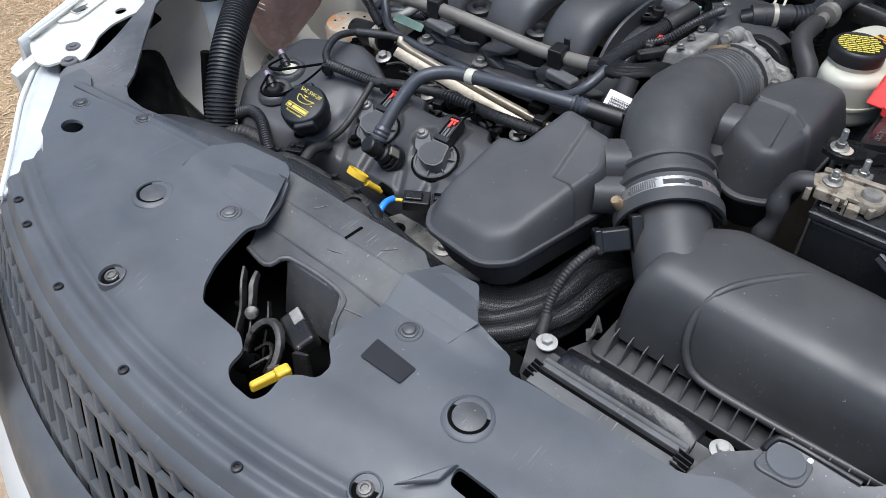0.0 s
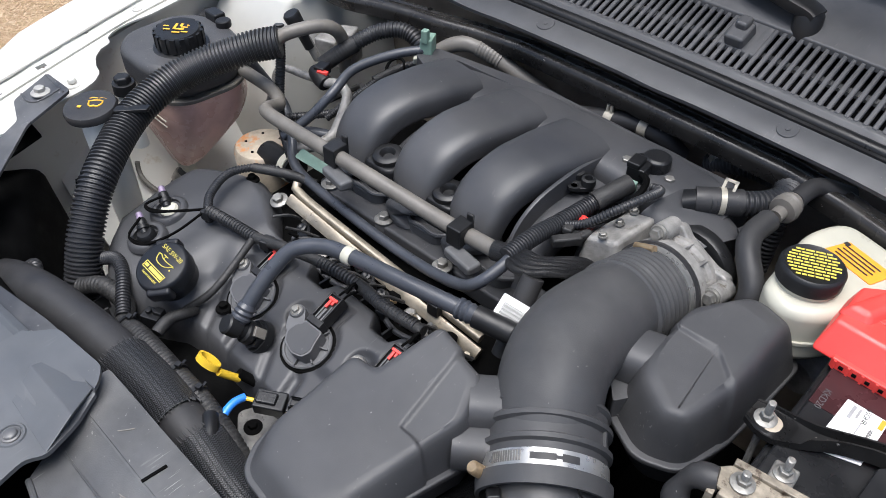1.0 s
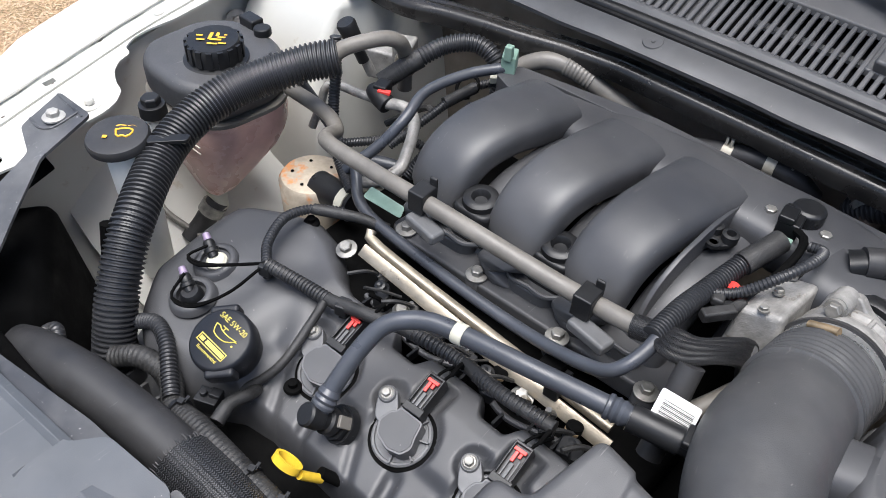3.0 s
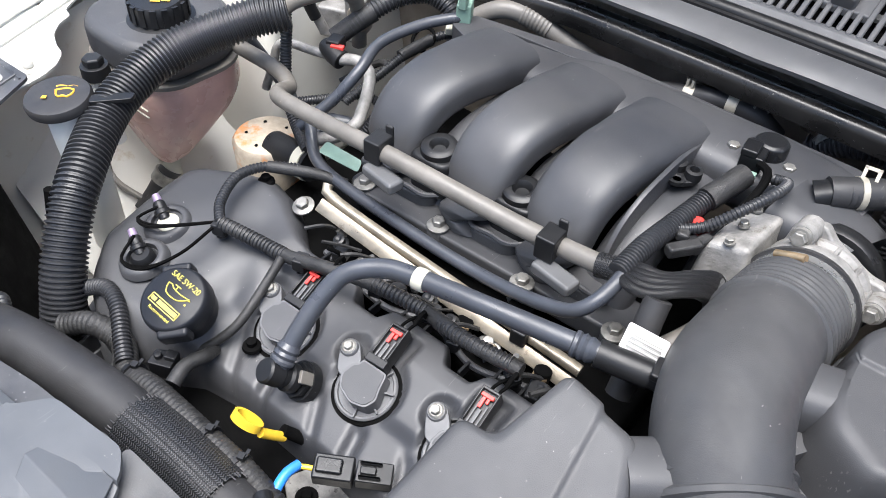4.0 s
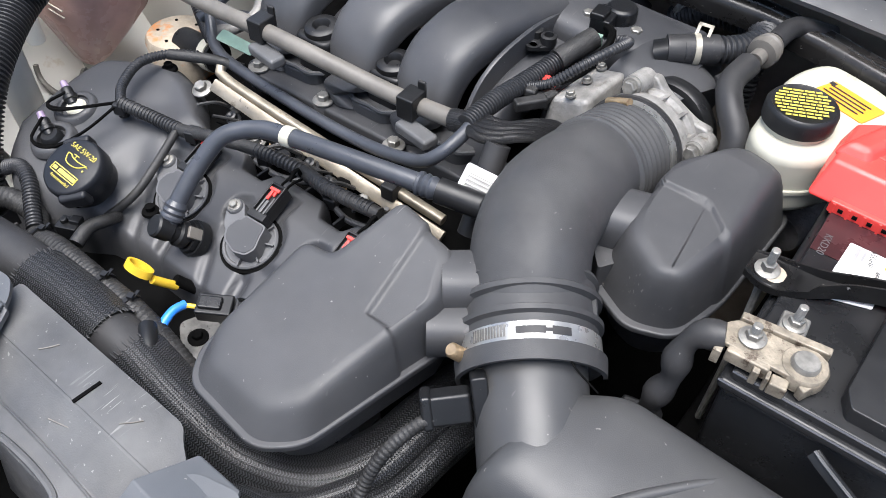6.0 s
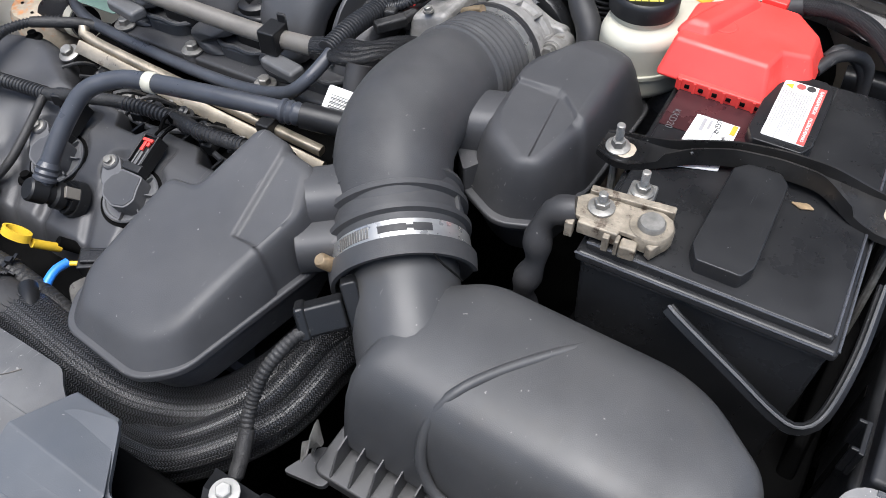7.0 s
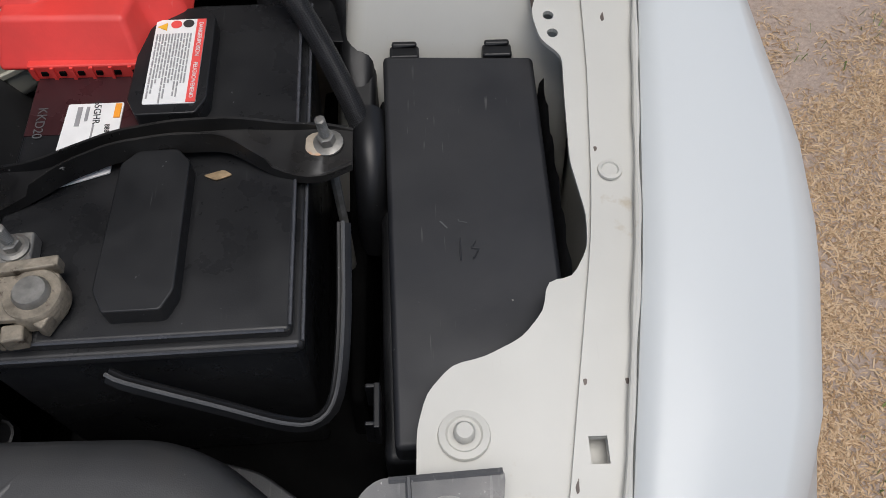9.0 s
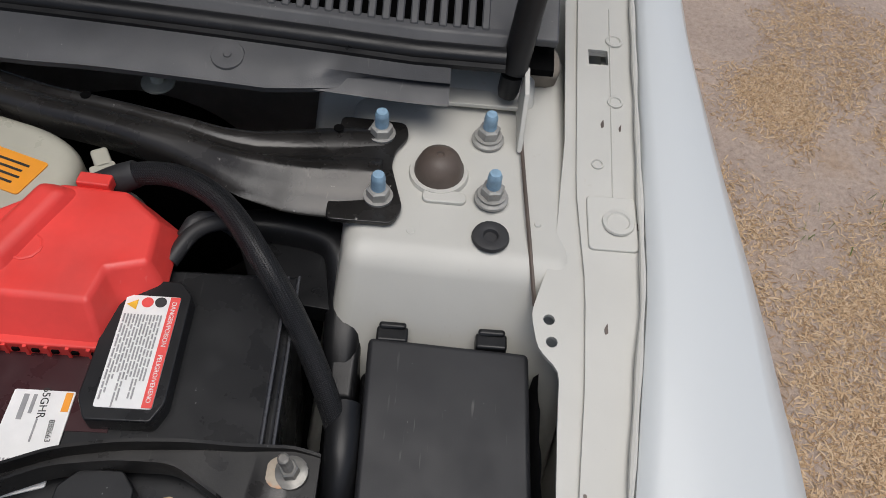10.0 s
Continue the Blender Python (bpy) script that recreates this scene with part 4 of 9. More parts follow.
part("raised_lug", roof([(0.092, 0.455, 0.8040), (0.172, 0.457, 0.8040)], [(0.087, 0.491, 0.8165), (0.184, 0.488, 0.8150)], [(0.102, 0.534, 0.8060), (0.145, 0.534, 0.8060)], 0.006), COVER, cover, bevel=0.0015, segs=3)
part("raised_lug", roof([(-0.165, 0.459, 0.8040), (-0.088, 0.456, 0.8040)], [(-0.184, 0.489, 0.8150), (-0.100, 0.490, 0.8165)], [(-0.188, 0.506, 0.8060), (-0.128, 0.526, 0.8060)], 0.006), COVER, cover, bevel=0.0015, segs=3)
part("rear_step", roof([(-0.497, 0.472, 0.8030), (-0.195, 0.499, 0.8040)], [(-0.495, 0.478, 0.8075), (-0.195, 0.5045, 0.8090)], [(-0.490, 0.486, 0.8030), (-0.195, 0.513, 0.8040)], 0.003), COVER, cover, bevel=0.001)
for x, y, r, nm in ((0.236, 0.410, 0.0175, "round_cap"), (-0.224, 0.410, 0.0175, "round_cap")):
    z = cover_z(x, y)
    rim = part("cap_rim", lathe([(r + 0.0005, -0.002), (r + 0.0075, -0.001), (r + 0.004, 0.0018), (r + 0.0015, 0.0018), (r + 0.0005, -0.0015)], (x, y, z), n=32), COVER, cover)
    # black disc paints the shadow in the ring round the cap
    part("groove_shade", lathe([(0, -0.001), (r + 0.001, -0.001), (r + 0.001, 0.0004), (0, 0.0004)], (x, y, z), n=32), DEEP, rim)
    part(nm, lathe([(0, -0.001), (r - 0.0022, -0.001), (r - 0.0024, 0.0008), (r - 0.0035, 0.0013), (0, 0.0015)], (x, y, z), n=32), BRACKET, cover, "dull round cap in the cover")
for x, y in ((0.134, 0.446), (-0.129, 0.443), (-0.355, 0.487), (-0.453, 0.457)):
    z = lug(x, y)
    pk = part("clip_seat", lathe([(0.0085, -0.001), (0.0145, -0.001), (0.0125, 0.0014), (0.0105, 0.0014), (0.0092, -0.001)], (x, y, z), n=24), COVER, cover)
    part("push_clip", lathe([(0, -0.001), (0.0090, -0.001), (0.0085, 0.0012), (0.0066, 0.0018), (0.0062, 0.0034), (0.0052, 0.0042), (0, 0.0044)], (x, y, z), n=22), BRACKET, cover, "dull push clip")
for x, y in ((0.211, 0.308), (-0.154, 0.309)):
    z = cover_z(x, y)
    z += 0.0022
    part("recess_rim", lathe([(0.0105, -0.006), (0.0165, -0.006), (0.0148, 0.0012), (0.0130, 0.0016), (0.0112, -0.005)], (x, y, z), (0, -0.12, 1), n=26), COVER, cover)
    # recess shade put in as a black disc under the screw
    part("recess", lathe([(0, -0.004), (0.0118, -0.004), (0.0118, -0.0014), (0, -0.0014)], (x, y, z), (0, -0.12, 1), n=22), DEEP, cover)
    part("torx_screw", lathe([(0, -0.002), (0.0078, -0.002), (0.0074, 0.0002), (0.0060, 0.0010), (0.0056, 0.0022), (0.0036, 0.0024), (0.0030, 0.0008), (0, 0.0008)], (x, y, z), (0, -0.12, 1), n=16), GREASY, cover, "dull torx screw in a recess")
for x in (-0.365, -0.317, -0.201, -0.055, 0.108, 0.25, 0.36):
    y = front_y(x) + 0.016
    part("small_screw", lathe([(0, -0.001), (0.0055, -0.001), (0.005, 0.0015), (0.0025, 0.002), (0.002, 0.0005), (0, 0.0005)], (x, y, cover_z(x, y) + 0.001), n=14), BLACK, cover)
part("label", slab(rounded([(0.118, 0.420), (0.169, 0.417), (0.168, 0.396), (0.120, 0.395)], 0.002, 2), 0.8042, 0.8050), LID, cover, "blank dark label")
part("ramp", hull([(0.228, 0.318, 0.80), (0.262, 0.371, 0.802), (0.255, 0.345, 0.80)], [(0.232, 0.322, 0.806), (0.258, 0.366, 0.808), (0.257, 0.347, 0.806)]), COVER, cover, bevel=0.002)

# plate behind the latch opening
plate_c = thing("latch_panel", (0, 0.48, 0.78), "scuffed grey plastic panel behind the bonnet latch", "trim panel")
cen = [(-0.150, 0.545), (0.066, 0.545), (0.078, 0.535), (0.112, 0.515), (0.105, 0.46), (0.092, 0.40), (0.070, 0.402), (0.052, 0.424), (0.030, 0.454), (-0.050, 0.454), (-0.058, 0.430), (-0.094, 0.434), (-0.104, 0.45), (-0.14, 0.50)]


def cen_z(x, y):
    z = 0.779 + 0.013 * min(1, max(0, (y - 0.471) / 0.032))
    if y > 0.505:
        z += 0.0008
    return z - 0.10 * max(0, y - 0.535) + 0.0006 * math.sin(x * 60)


part("panel", plate(rounded(cen, 0.006, 3), [], cen_z, 0.004, cut_x=span(-0.12, 0.1, 8), cut_y=[0.44, 0.46, 0.4705, 0.4712, 0.485, 0.5028, 0.5034, 0.5046, 0.5054, 0.52, 0.5345, 0.5355]), SCUFF, plate_c, sharp=12)
part("pocket_rim", tube([(0.100, 0.403, 0.779), (0.071, 0.403, 0.779), (0.053, 0.424, 0.779), (0.032, 0.453, 0.779), (-0.048, 0.453, 0.779), (-0.057, 0.431, 0.779), (-0.094, 0.435, 0.779)], 0.0032, 8), SCUFF, plate_c)
part("crease_line", tube([(-0.100, 0.471, 0.7795), (0.0, 0.4705, 0.7795), (0.088, 0.466, 0.7795)], 0.0014, 6), SCUFF, plate_c)
part("pocket_wall", merge(hull([(-0.055, 0.437, 0.70), (0.036, 0.437, 0.70), (0.036, 0.452, 0.70), (-0.055, 0.452, 0.70)], [(-0.052, 0.452, 0.778), (0.032, 0.452, 0.778), (0.032, 0.458, 0.778), (-0.052, 0.458, 0.778)]),
     hull([(0.032, 0.437, 0.70), (0.060, 0.395, 0.70), (0.068, 0.40, 0.70), (0.040, 0.445, 0.70)], [(0.030, 0.453, 0.778), (0.070, 0.402, 0.778), (0.076, 0.406, 0.778), (0.036, 0.458, 0.778)])), BRACKET, plate_c, "scuffed dark pocket wall", bevel=0.003)
for x0, y0, x1, y1, z0 in ((-0.02, 0.485, 0.004, 0.492, 0.7860), (0.03, 0.515, 0.042, 0.528, 0.7935), (-0.075, 0.515, -0.066, 0.528, 0.7935), (0.05, 0.44, 0.075, 0.445, 0.7800)):
    part("scuff", tube([(x0, y0, z0), ((x0 + x1) / 2 + 0.001, (y0 + y1) / 2, z0 + 0.0004), (x1, y1, z0 + 0.0002)], 0.0006, 4), GREYPIPE, plate_c)
part("slit", box((-0.012, 0.516, 0.7932), (0.003, 0.024, 0.0012), -4), DEEP, plate_c)

# bonnet latch
latch = thing("bonnet_latch", (0, 0.37, 0.70), "dark greasy bonnet latch with a yellow release lever", "latch")
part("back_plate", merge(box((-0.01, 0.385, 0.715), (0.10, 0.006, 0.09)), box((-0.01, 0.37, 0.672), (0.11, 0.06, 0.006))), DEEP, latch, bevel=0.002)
def arm(pts, sizes, mat):
    part("side_arm", sweep(pts, sizes, n=12, power=7), mat, latch)


GRIME = material("grimy_worn_steel", (0.075, 0.072, 0.068), 0.5, metal=0.35, var=0.6, scale=60, fine=400, bump=0.5, spot=0.6, spot_colour=(0.012, 0.011, 0.010), spot_scale=55)
arm([(-0.068, 0.410, 0.782), (-0.058, 0.398, 0.776), (-0.046, 0.384, 0.760), (-0.038, 0.368, 0.742), (-0.030, 0.356, 0.722)], [(0.003, 0.016), (0.003, 0.024), (0.003, 0.014), (0.003, 0.020), (0.003, 0.012)], GRIME)
arm([(-0.052, 0.414, 0.784), (-0.046, 0.402, 0.779), (-0.036, 0.390, 0.766), (-0.030, 0.380, 0.756)], [(0.004, 0.010), (0.006, 0.018), (0.004, 0.022), (0.003, 0.008)], GRIME)
arm([(-0.042, 0.396, 0.760), (-0.026, 0.376, 0.744), (-0.012, 0.354, 0.716)], [(0.002, 0.016), (0.003, 0.022), (0.002, 0.012)], STEEL)
arm([(-0.026, 0.404, 0.766), (-0.012, 0.388, 0.750), (0.000, 0.366, 0.722)], [(0.002, 0.016), (0.003, 0.018), (0.002, 0.012)], STEEL)
part("pivot", lathe([(0, 0), (0.007, 0), (0.007, 0.006), (0.004, 0.008), (0, 0.008)], (-0.030, 0.384, 0.764), (0.5, -0.5, 0.7), 14), GREASY, latch)
part("housing", box((0, 0, 0), (1, 1, 1), m=pose(0.022, 0.402, 0.757, 24, 0, -22) @ Matrix.Diagonal((0.050, 0.026, 0.020, 1))), STEEL, latch, "dented black latch housing", bevel=0.005, segs=3)
part("housing_lip", box((0, 0, 0), (1, 1, 1), m=pose(0.012, 0.408, 0.768, 24, 0, -22) @ Matrix.Diagonal((0.018, 0.012, 0.004, 1))), ALLOY, latch, bevel=0.001)
part("side_plate", hull([(0.046, 0.366, 0.70), (0.064, 0.372, 0.70), (0.066, 0.378, 0.70), (0.048, 0.372, 0.70)], [(0.044, 0.372, 0.770), (0.062, 0.376, 0.776), (0.064, 0.380, 0.776), (0.046, 0.378, 0.770)]), STEEL, latch, bevel=0.002)
part("hook", sweep([(-0.010, 0.356, 0.745), (-0.012, 0.370, 0.762), (-0.002, 0.383, 0.773), (0.016, 0.382, 0.775), (0.032, 0.368, 0.768), (0.036, 0.350, 0.754), (0.030, 0.340, 0.742)], [(0.006, 0.008), (0.007, 0.010), (0.007, 0.012), (0.007, 0.013), (0.007, 0.011), (0.006, 0.009), (0.005, 0.006)], up=(0.3, -0.6, 0.7), n=12, power=5), GRIME, latch, "worn steel hook")
part("inner_plate", sweep([(0.002, 0.360, 0.752), (0.014, 0.370, 0.763), (0.026, 0.362, 0.760), (0.028, 0.348, 0.748)], [(0.003, 0.006), (0.004, 0.008), (0.003, 0.006)], up=(0.3, -0.6, 0.7), n=10, power=5), STEEL, latch)
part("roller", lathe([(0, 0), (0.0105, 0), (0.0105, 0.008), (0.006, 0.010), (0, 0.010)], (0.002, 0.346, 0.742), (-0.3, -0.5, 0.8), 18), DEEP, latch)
part("wire_spring", tube([(0.014, 0.342, 0.752), (0.030, 0.356, 0.768), (0.036, 0.350, 0.775)], 0.0012, 6), ZINC, latch)
part("wire_spring", tube([(0.042, 0.356, 0.765), (0.050, 0.350, 0.756), (0.058, 0.352, 0.750)], 0.0012, 6), ZINC, latch)
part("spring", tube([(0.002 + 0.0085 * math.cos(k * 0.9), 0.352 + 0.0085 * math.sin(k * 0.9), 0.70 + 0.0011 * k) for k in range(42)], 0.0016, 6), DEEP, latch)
part("lever_rod", tube([(0.036, 0.350, 0.760), (0.052, 0.352, 0.772), (0.062, 0.345, 0.778)], 0.0028, 8), GREASY, latch)
part("release_lever", merge(hull([(0.048, 0.318, 0.772), (0.056, 0.315, 0.772), (0.069, 0.344, 0.777), (0.061, 0.348, 0.777)], [(0.0485, 0.3185, 0.783), (0.0555, 0.3155, 0.783), (0.0685, 0.344, 0.789), (0.0615, 0.348, 0.789)]),
     box((0, 0, 0), (1, 1, 1), m=pose(0.067, 0.345, 0.785, 0, 0, -16) @ Matrix.Diagonal((0.012, 0.015, 0.012, 1)))), YELLOW, latch, "yellow plastic release lever", bevel=0.003, segs=3)
part("pad", slab(rounded([(0.028, 0.300), (0.085, 0.300), (0.085, 0.345), (0.028, 0.345)], 0.01), 0.70, 0.706), BRAID2, latch)

# radiator support beneath
sup = thing("radiator_support", (0, 0.5, 0.6), "black plastic radiator support below the cover", "radiator support")
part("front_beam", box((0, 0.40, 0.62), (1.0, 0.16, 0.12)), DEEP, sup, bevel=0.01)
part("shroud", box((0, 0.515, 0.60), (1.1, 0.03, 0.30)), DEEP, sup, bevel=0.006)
led = [(0.205, 0.550), (0.434, 0.550), (0.434, 0.520), (0.404, 0.519), (0.398, 0.484), (0.245, 0.484), (0.225, 0.50)]
part("ledge", plate(led, [], lambda x, y: 0.765 + 0.010 * math.exp(-((y - 0.533) / 0.01) ** 2), 0.02, cut_y=[0.49, 0.50, 0.51, 0.52, 0.527, 0.533, 0.54, 0.546]), BLACK, sup, "dark support ledge")
LEDGE = material("glossy_black_ledge", (0.0055, 0.0058, 0.0068), 0.26, var=0.4, scale=22, fine=90, bump=0.6, dust=0.5, dust_colour=(0.25, 0.25, 0.26), spec=0.4)
part("hump", rings([[Vector((x, y, z)) for y, z in ((0.556, 0.760), (0.552, 0.772), (0.546, 0.779 + w), (0.538, 0.781 + w), (0.530, 0.778 + 0.5 * w), (0.522, 0.772), (0.520, 0.758))] for x, w in ((0.248, -0.006), (0.262, 0.0), (0.285, 0.002), (0.315, 0.0012), (0.345, 0.0026), (0.375, 0.0015), (0.392, -0.006))]), LEDGE, sup, "glossy black raised duct top", bevel=0.002)
for y0, y1, z0 in ((0.5055, 0.5185, 0.786), (0.483, 0.4995, 0.785)):
    part("duct_slat", hull([(0.242, y0, z0 - 0.010), (0.392, y0, z0 - 0.010), (0.392, y1, z0 - 0.010), (0.242, y1, z0 - 0.010)], [(0.243, y0 + 0.0008, z0), (0.391, y0 + 0.0008, z0), (0.391, y1 - 0.0008, z0 + 0.0008), (0.243, y1 - 0.0008, z0 + 0.0008)]), SCUFF, sup, "scuffed grey duct slat", bevel=0.0012)
part("slat_ridge", tube([(0.244, 0.5125, 0.7868), (0.390, 0.5125, 0.7868)], 0.0012, 6), SCUFF, sup)
# near-black strip fills the space between the slats as its shade
part("gap_shade", box((0.317, 0.5025, 0.774), (0.156, 0.007, 0.012)), DEEP, sup)
for x, y, z in ((0.230, 0.536, 0.779), (0.412, 0.538, 0.776), (-0.08, 0.57, 0.72)):
    hexbolt(sup, (x, y, z), 0.0058, washer=1.85, mat=GALV, name="bolt")
for x, sg in ((0.240, 1), (0.394, -1)):
    for k in range(4):
        y = 0.4905 + 0.0052 * k
        part("tab", hull([(x - 0.006, y, 0.779), (x + 0.006, y, 0.779), (x + 0.006, y + 0.0022, 0.779), (x - 0.006, y + 0.0022, 0.779)], [(x - 0.006 + 0.003 * sg, y + 0.0004, 0.790), (x + 0.006, y + 0.0004, 0.788), (x + 0.006, y + 0.0016, 0.788), (x - 0.006 + 0.003 * sg, y + 0.0016, 0.790)]), BLACK, sup)

side_l = [(0.411, 0.520), (0.436, 0.543), (0.441, 0.557), (0.454, 0.563), (0.513, 0.562), (0.528, 0.573), (0.551, 0.646), (0.574, 0.716), (0.584, 0.724), (0.651, 0.727), (0.646, 0.69), (0.640, 0.671), (0.618, 0.668), (0.589, 0.655), (0.575, 0.59), (0.560, 0.524), (0.580, 0.512), (0.586, 0.498), (0.575, 0.485), (0.40, 0.478)]
side_r = [(-0.651, 0.729), (-0.586, 0.731), (-0.572, 0.66), (-0.52, 0.600), (-0.472, 0.548), (-0.450, 0.520), (-0.425, 0.508), (-0.39, 0.506), (-0.32, 0.518), (-0.25, 0.530), (-0.19, 0.535), (-0.19, 0.49), (-0.42, 0.465), (-0.545, 0.475), (-0.560, 0.495), (-0.552, 0.525), (-0.565, 0.58), (-0.592, 0.655), (-0.638, 0.671)]


def brk_z(x, y):
    return 0.7955 + max(0.0, y - 0.545) * 0.235


for outline, s, bolt_at in ((side_l, 1, (0.620, 0.702)), (side_r, -1, (-0.616, 0.702))):
    br = thing("support_bracket", (s * 0.58, 0.62, 0.8), "scratched dark grey bracket bolted to the fender flange", "bracket", "fender brackets")
    part("plate", plate(rounded(outline, 0.006, 3), [], brk_z, 0.004, cut_y=span(0.5, 0.74, 14)), BRACKET, br, sharp=30)
    hexbolt(br, (*bolt_at, brk_z(*bolt_at) + 0.001), 0.0074, washer=1.75, tall=0.85, turn=20, mat=GALV)
    part("bolt_seat", tube([(s * x_, y_, brk_z(x_, y_) + 0.0006) for x_, y_ in ((0.600, 0.724), (0.601, 0.700), (0.606, 0.688), (0.620, 0.682), (0.640, 0.684))], 0.0016, 6), BRACKET, br)
    part("clip", lathe([(0, 0), (0.0125, 0), (0.0115, 0.0025), (0.006, 0.003), (0.006, 0.006), (0, 0.006)], (s * 0.568, 0.506, brk_z(0.57, 0.506)), n=20), BRACKET, br, "dull push clip")
    part("edge_bead", tube([(s * 0.590, 0.723, brk_z(0, 0.723) - 0.0005), (s * 0.649, 0.7255, brk_z(0, 0.7255) - 0.0005)], 0.0020, 6), BRACKET, br)
    if s > 0:
        part("cap_seat", slab(rounded([(0.437, 0.525), (0.478, 0.528), (0.480, 0.563), (0.444, 0.560)], 0.012), 0.794, 0.7985), BRACKET, br, bevel=0.002)
        part("cap", lathe([(0, 0), (0.0165, 0), (0.0155, 0.002), (0, 0.0026)], (0.459, 0.546, 0.7985), n=28), COVER, br)
        part("paint_dab", lathe([(0, 0), (0.0028, 0), (0.002, 0.0010), (0, 0.0012)], (0.474, 0.560, 0.7985), n=10), WPRINT, br, "white paint mark")
        part("rolled_edge", tube([(0.440, 0.545, 0.799), (0.443, 0.559, 0.800), (0.455, 0.565, 0.800), (0.513, 0.564, 0.801)], 0.003, 8), BLACK, br)

# front grille: crossing bars
gr = thing("front_grille", (0, 0.2, 0.6), "dark lattice front grille below the radiator cover", "grille")


def grille_at(x, z):
    return Vector((x, front_y(x) - 0.010 - 0.45 * (0.745 - z) + 0.25 * (0.745 - z) ** 2, z))


for k in range(36):
    x = -0.56 + k * 0.032
    part("lattice_bar", sweep([grille_at(x + 0.030 * q, 0.745 - 0.043 * q) for q in range(6)], [(0.0065, 0.007), (0.0065, 0.007)], up=(0, -1, 0.3), n=8, power=7, step=0.03), COVER, gr)
for k in range(6):
    z = 0.728 - k * 0.042
    part("cross_bar", sweep([grille_at(x, z) for x in span(-0.52, 0.52, 16)], [(0.0075, 0.009), (0.0075, 0.009)], up=(0, -1, 0.3), n=8, power=5, step=0.05), COVER, gr)
# unseen black sheet added so the lattice openings look shaded
part("shade_backing", rings([[grille_at(x, z) + Vector((0, dy, 0)) for z, dy in ((0.73, 0.06), (0.5, 0.10), (0.5, 0.115), (0.73, 0.075))] for x in span(-0.55, 0.55, 20)]), DEEP, gr)
part("surround", rings([[Vector((x, front_y(x) + dy, z)) for dy, z in ((-0.062, 0.640), (-0.082, 0.630), (-0.104, 0.585), (-0.116, 0.515), (-0.108, 0.503), (-0.085, 0.58), (-0.066, 0.625))] for x in span(-0.62, 0.62, 36)]), COVER, gr, "grey plastic grille surround", sharp=60)
part("plate_mount", hull([(-0.42, 0.225, 0.640), (-0.252, 0.160, 0.640), (-0.250, 0.174, 0.640), (-0.415, 0.240, 0.640)], [(-0.42, 0.240, 0.685), (-0.258, 0.176, 0.685), (-0.255, 0.190, 0.685), (-0.415, 0.255, 0.685)]), BRACKET, gr, "dark plate mount on the grille", bevel=0.003)
part("duct_floor", rings([[Vector((x, front_y(x) + dy, z)) for dy, z in ((-0.100, 0.504), (0.10, 0.504), (0.10, 0.512), (-0.100, 0.510))] for x in span(-0.60, 0.60, 20)]), DEEP, gr)

# ---- engine ----
engine = thing("engine", (0, 0.85, 0.4), "transverse six-cylinder engine with black plastic covers", "engine")
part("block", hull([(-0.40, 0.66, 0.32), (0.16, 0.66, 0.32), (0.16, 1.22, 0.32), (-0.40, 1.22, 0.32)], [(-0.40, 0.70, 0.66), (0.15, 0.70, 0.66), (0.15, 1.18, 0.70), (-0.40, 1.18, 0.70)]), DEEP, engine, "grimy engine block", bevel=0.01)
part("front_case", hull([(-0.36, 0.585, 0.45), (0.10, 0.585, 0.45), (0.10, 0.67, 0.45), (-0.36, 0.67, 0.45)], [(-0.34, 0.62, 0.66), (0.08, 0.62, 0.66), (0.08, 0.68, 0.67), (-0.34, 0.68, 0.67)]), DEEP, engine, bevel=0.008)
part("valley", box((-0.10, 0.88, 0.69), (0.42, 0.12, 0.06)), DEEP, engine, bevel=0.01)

# valve cover: one moulded skin, domed at the timing end and sloping under the coils
COVER_FRONT = [(-0.449, 0.752), (-0.446, 0.722), (-0.438, 0.700), (-0.424, 0.668), (-0.405, 0.646), (-0.370, 0.629), (-0.330, 0.622), (-0.290, 0.630), (-0.255, 0.648), (-0.235, 0.658), (-0.20, 0.664), (0.125, 0.664)]
COVER_REAR = [(-0.449, 0.756), (-0.446, 0.785), (-0.432, 0.815), (-0.415, 0.838), (-0.380, 0.861), (-0.345, 0.872), (-0.310, 0.864), (-0.280, 0.845), (-0.255, 0.824), (-0.235, 0.814), (0.125, 0.814)]
COIL_X = (-0.192, -0.085, 0.020)
COIL_Y = 0.733


def deck(y):
    return 0.720 + (y - 0.713) * 0.335


def ease(v, a, b):
    t = min(1.0, max(0.0, (v - a) / (b - a)))
    return t * t * (3 - 2 * t)


def rear_line(x):
    y = lerp_table(COVER_REAR, x)
    for c in (-0.140, -0.026, 0.085):
        y -= 0.017 * ease(0.027 - abs(x - c), 0.0, 0.014)
    return y


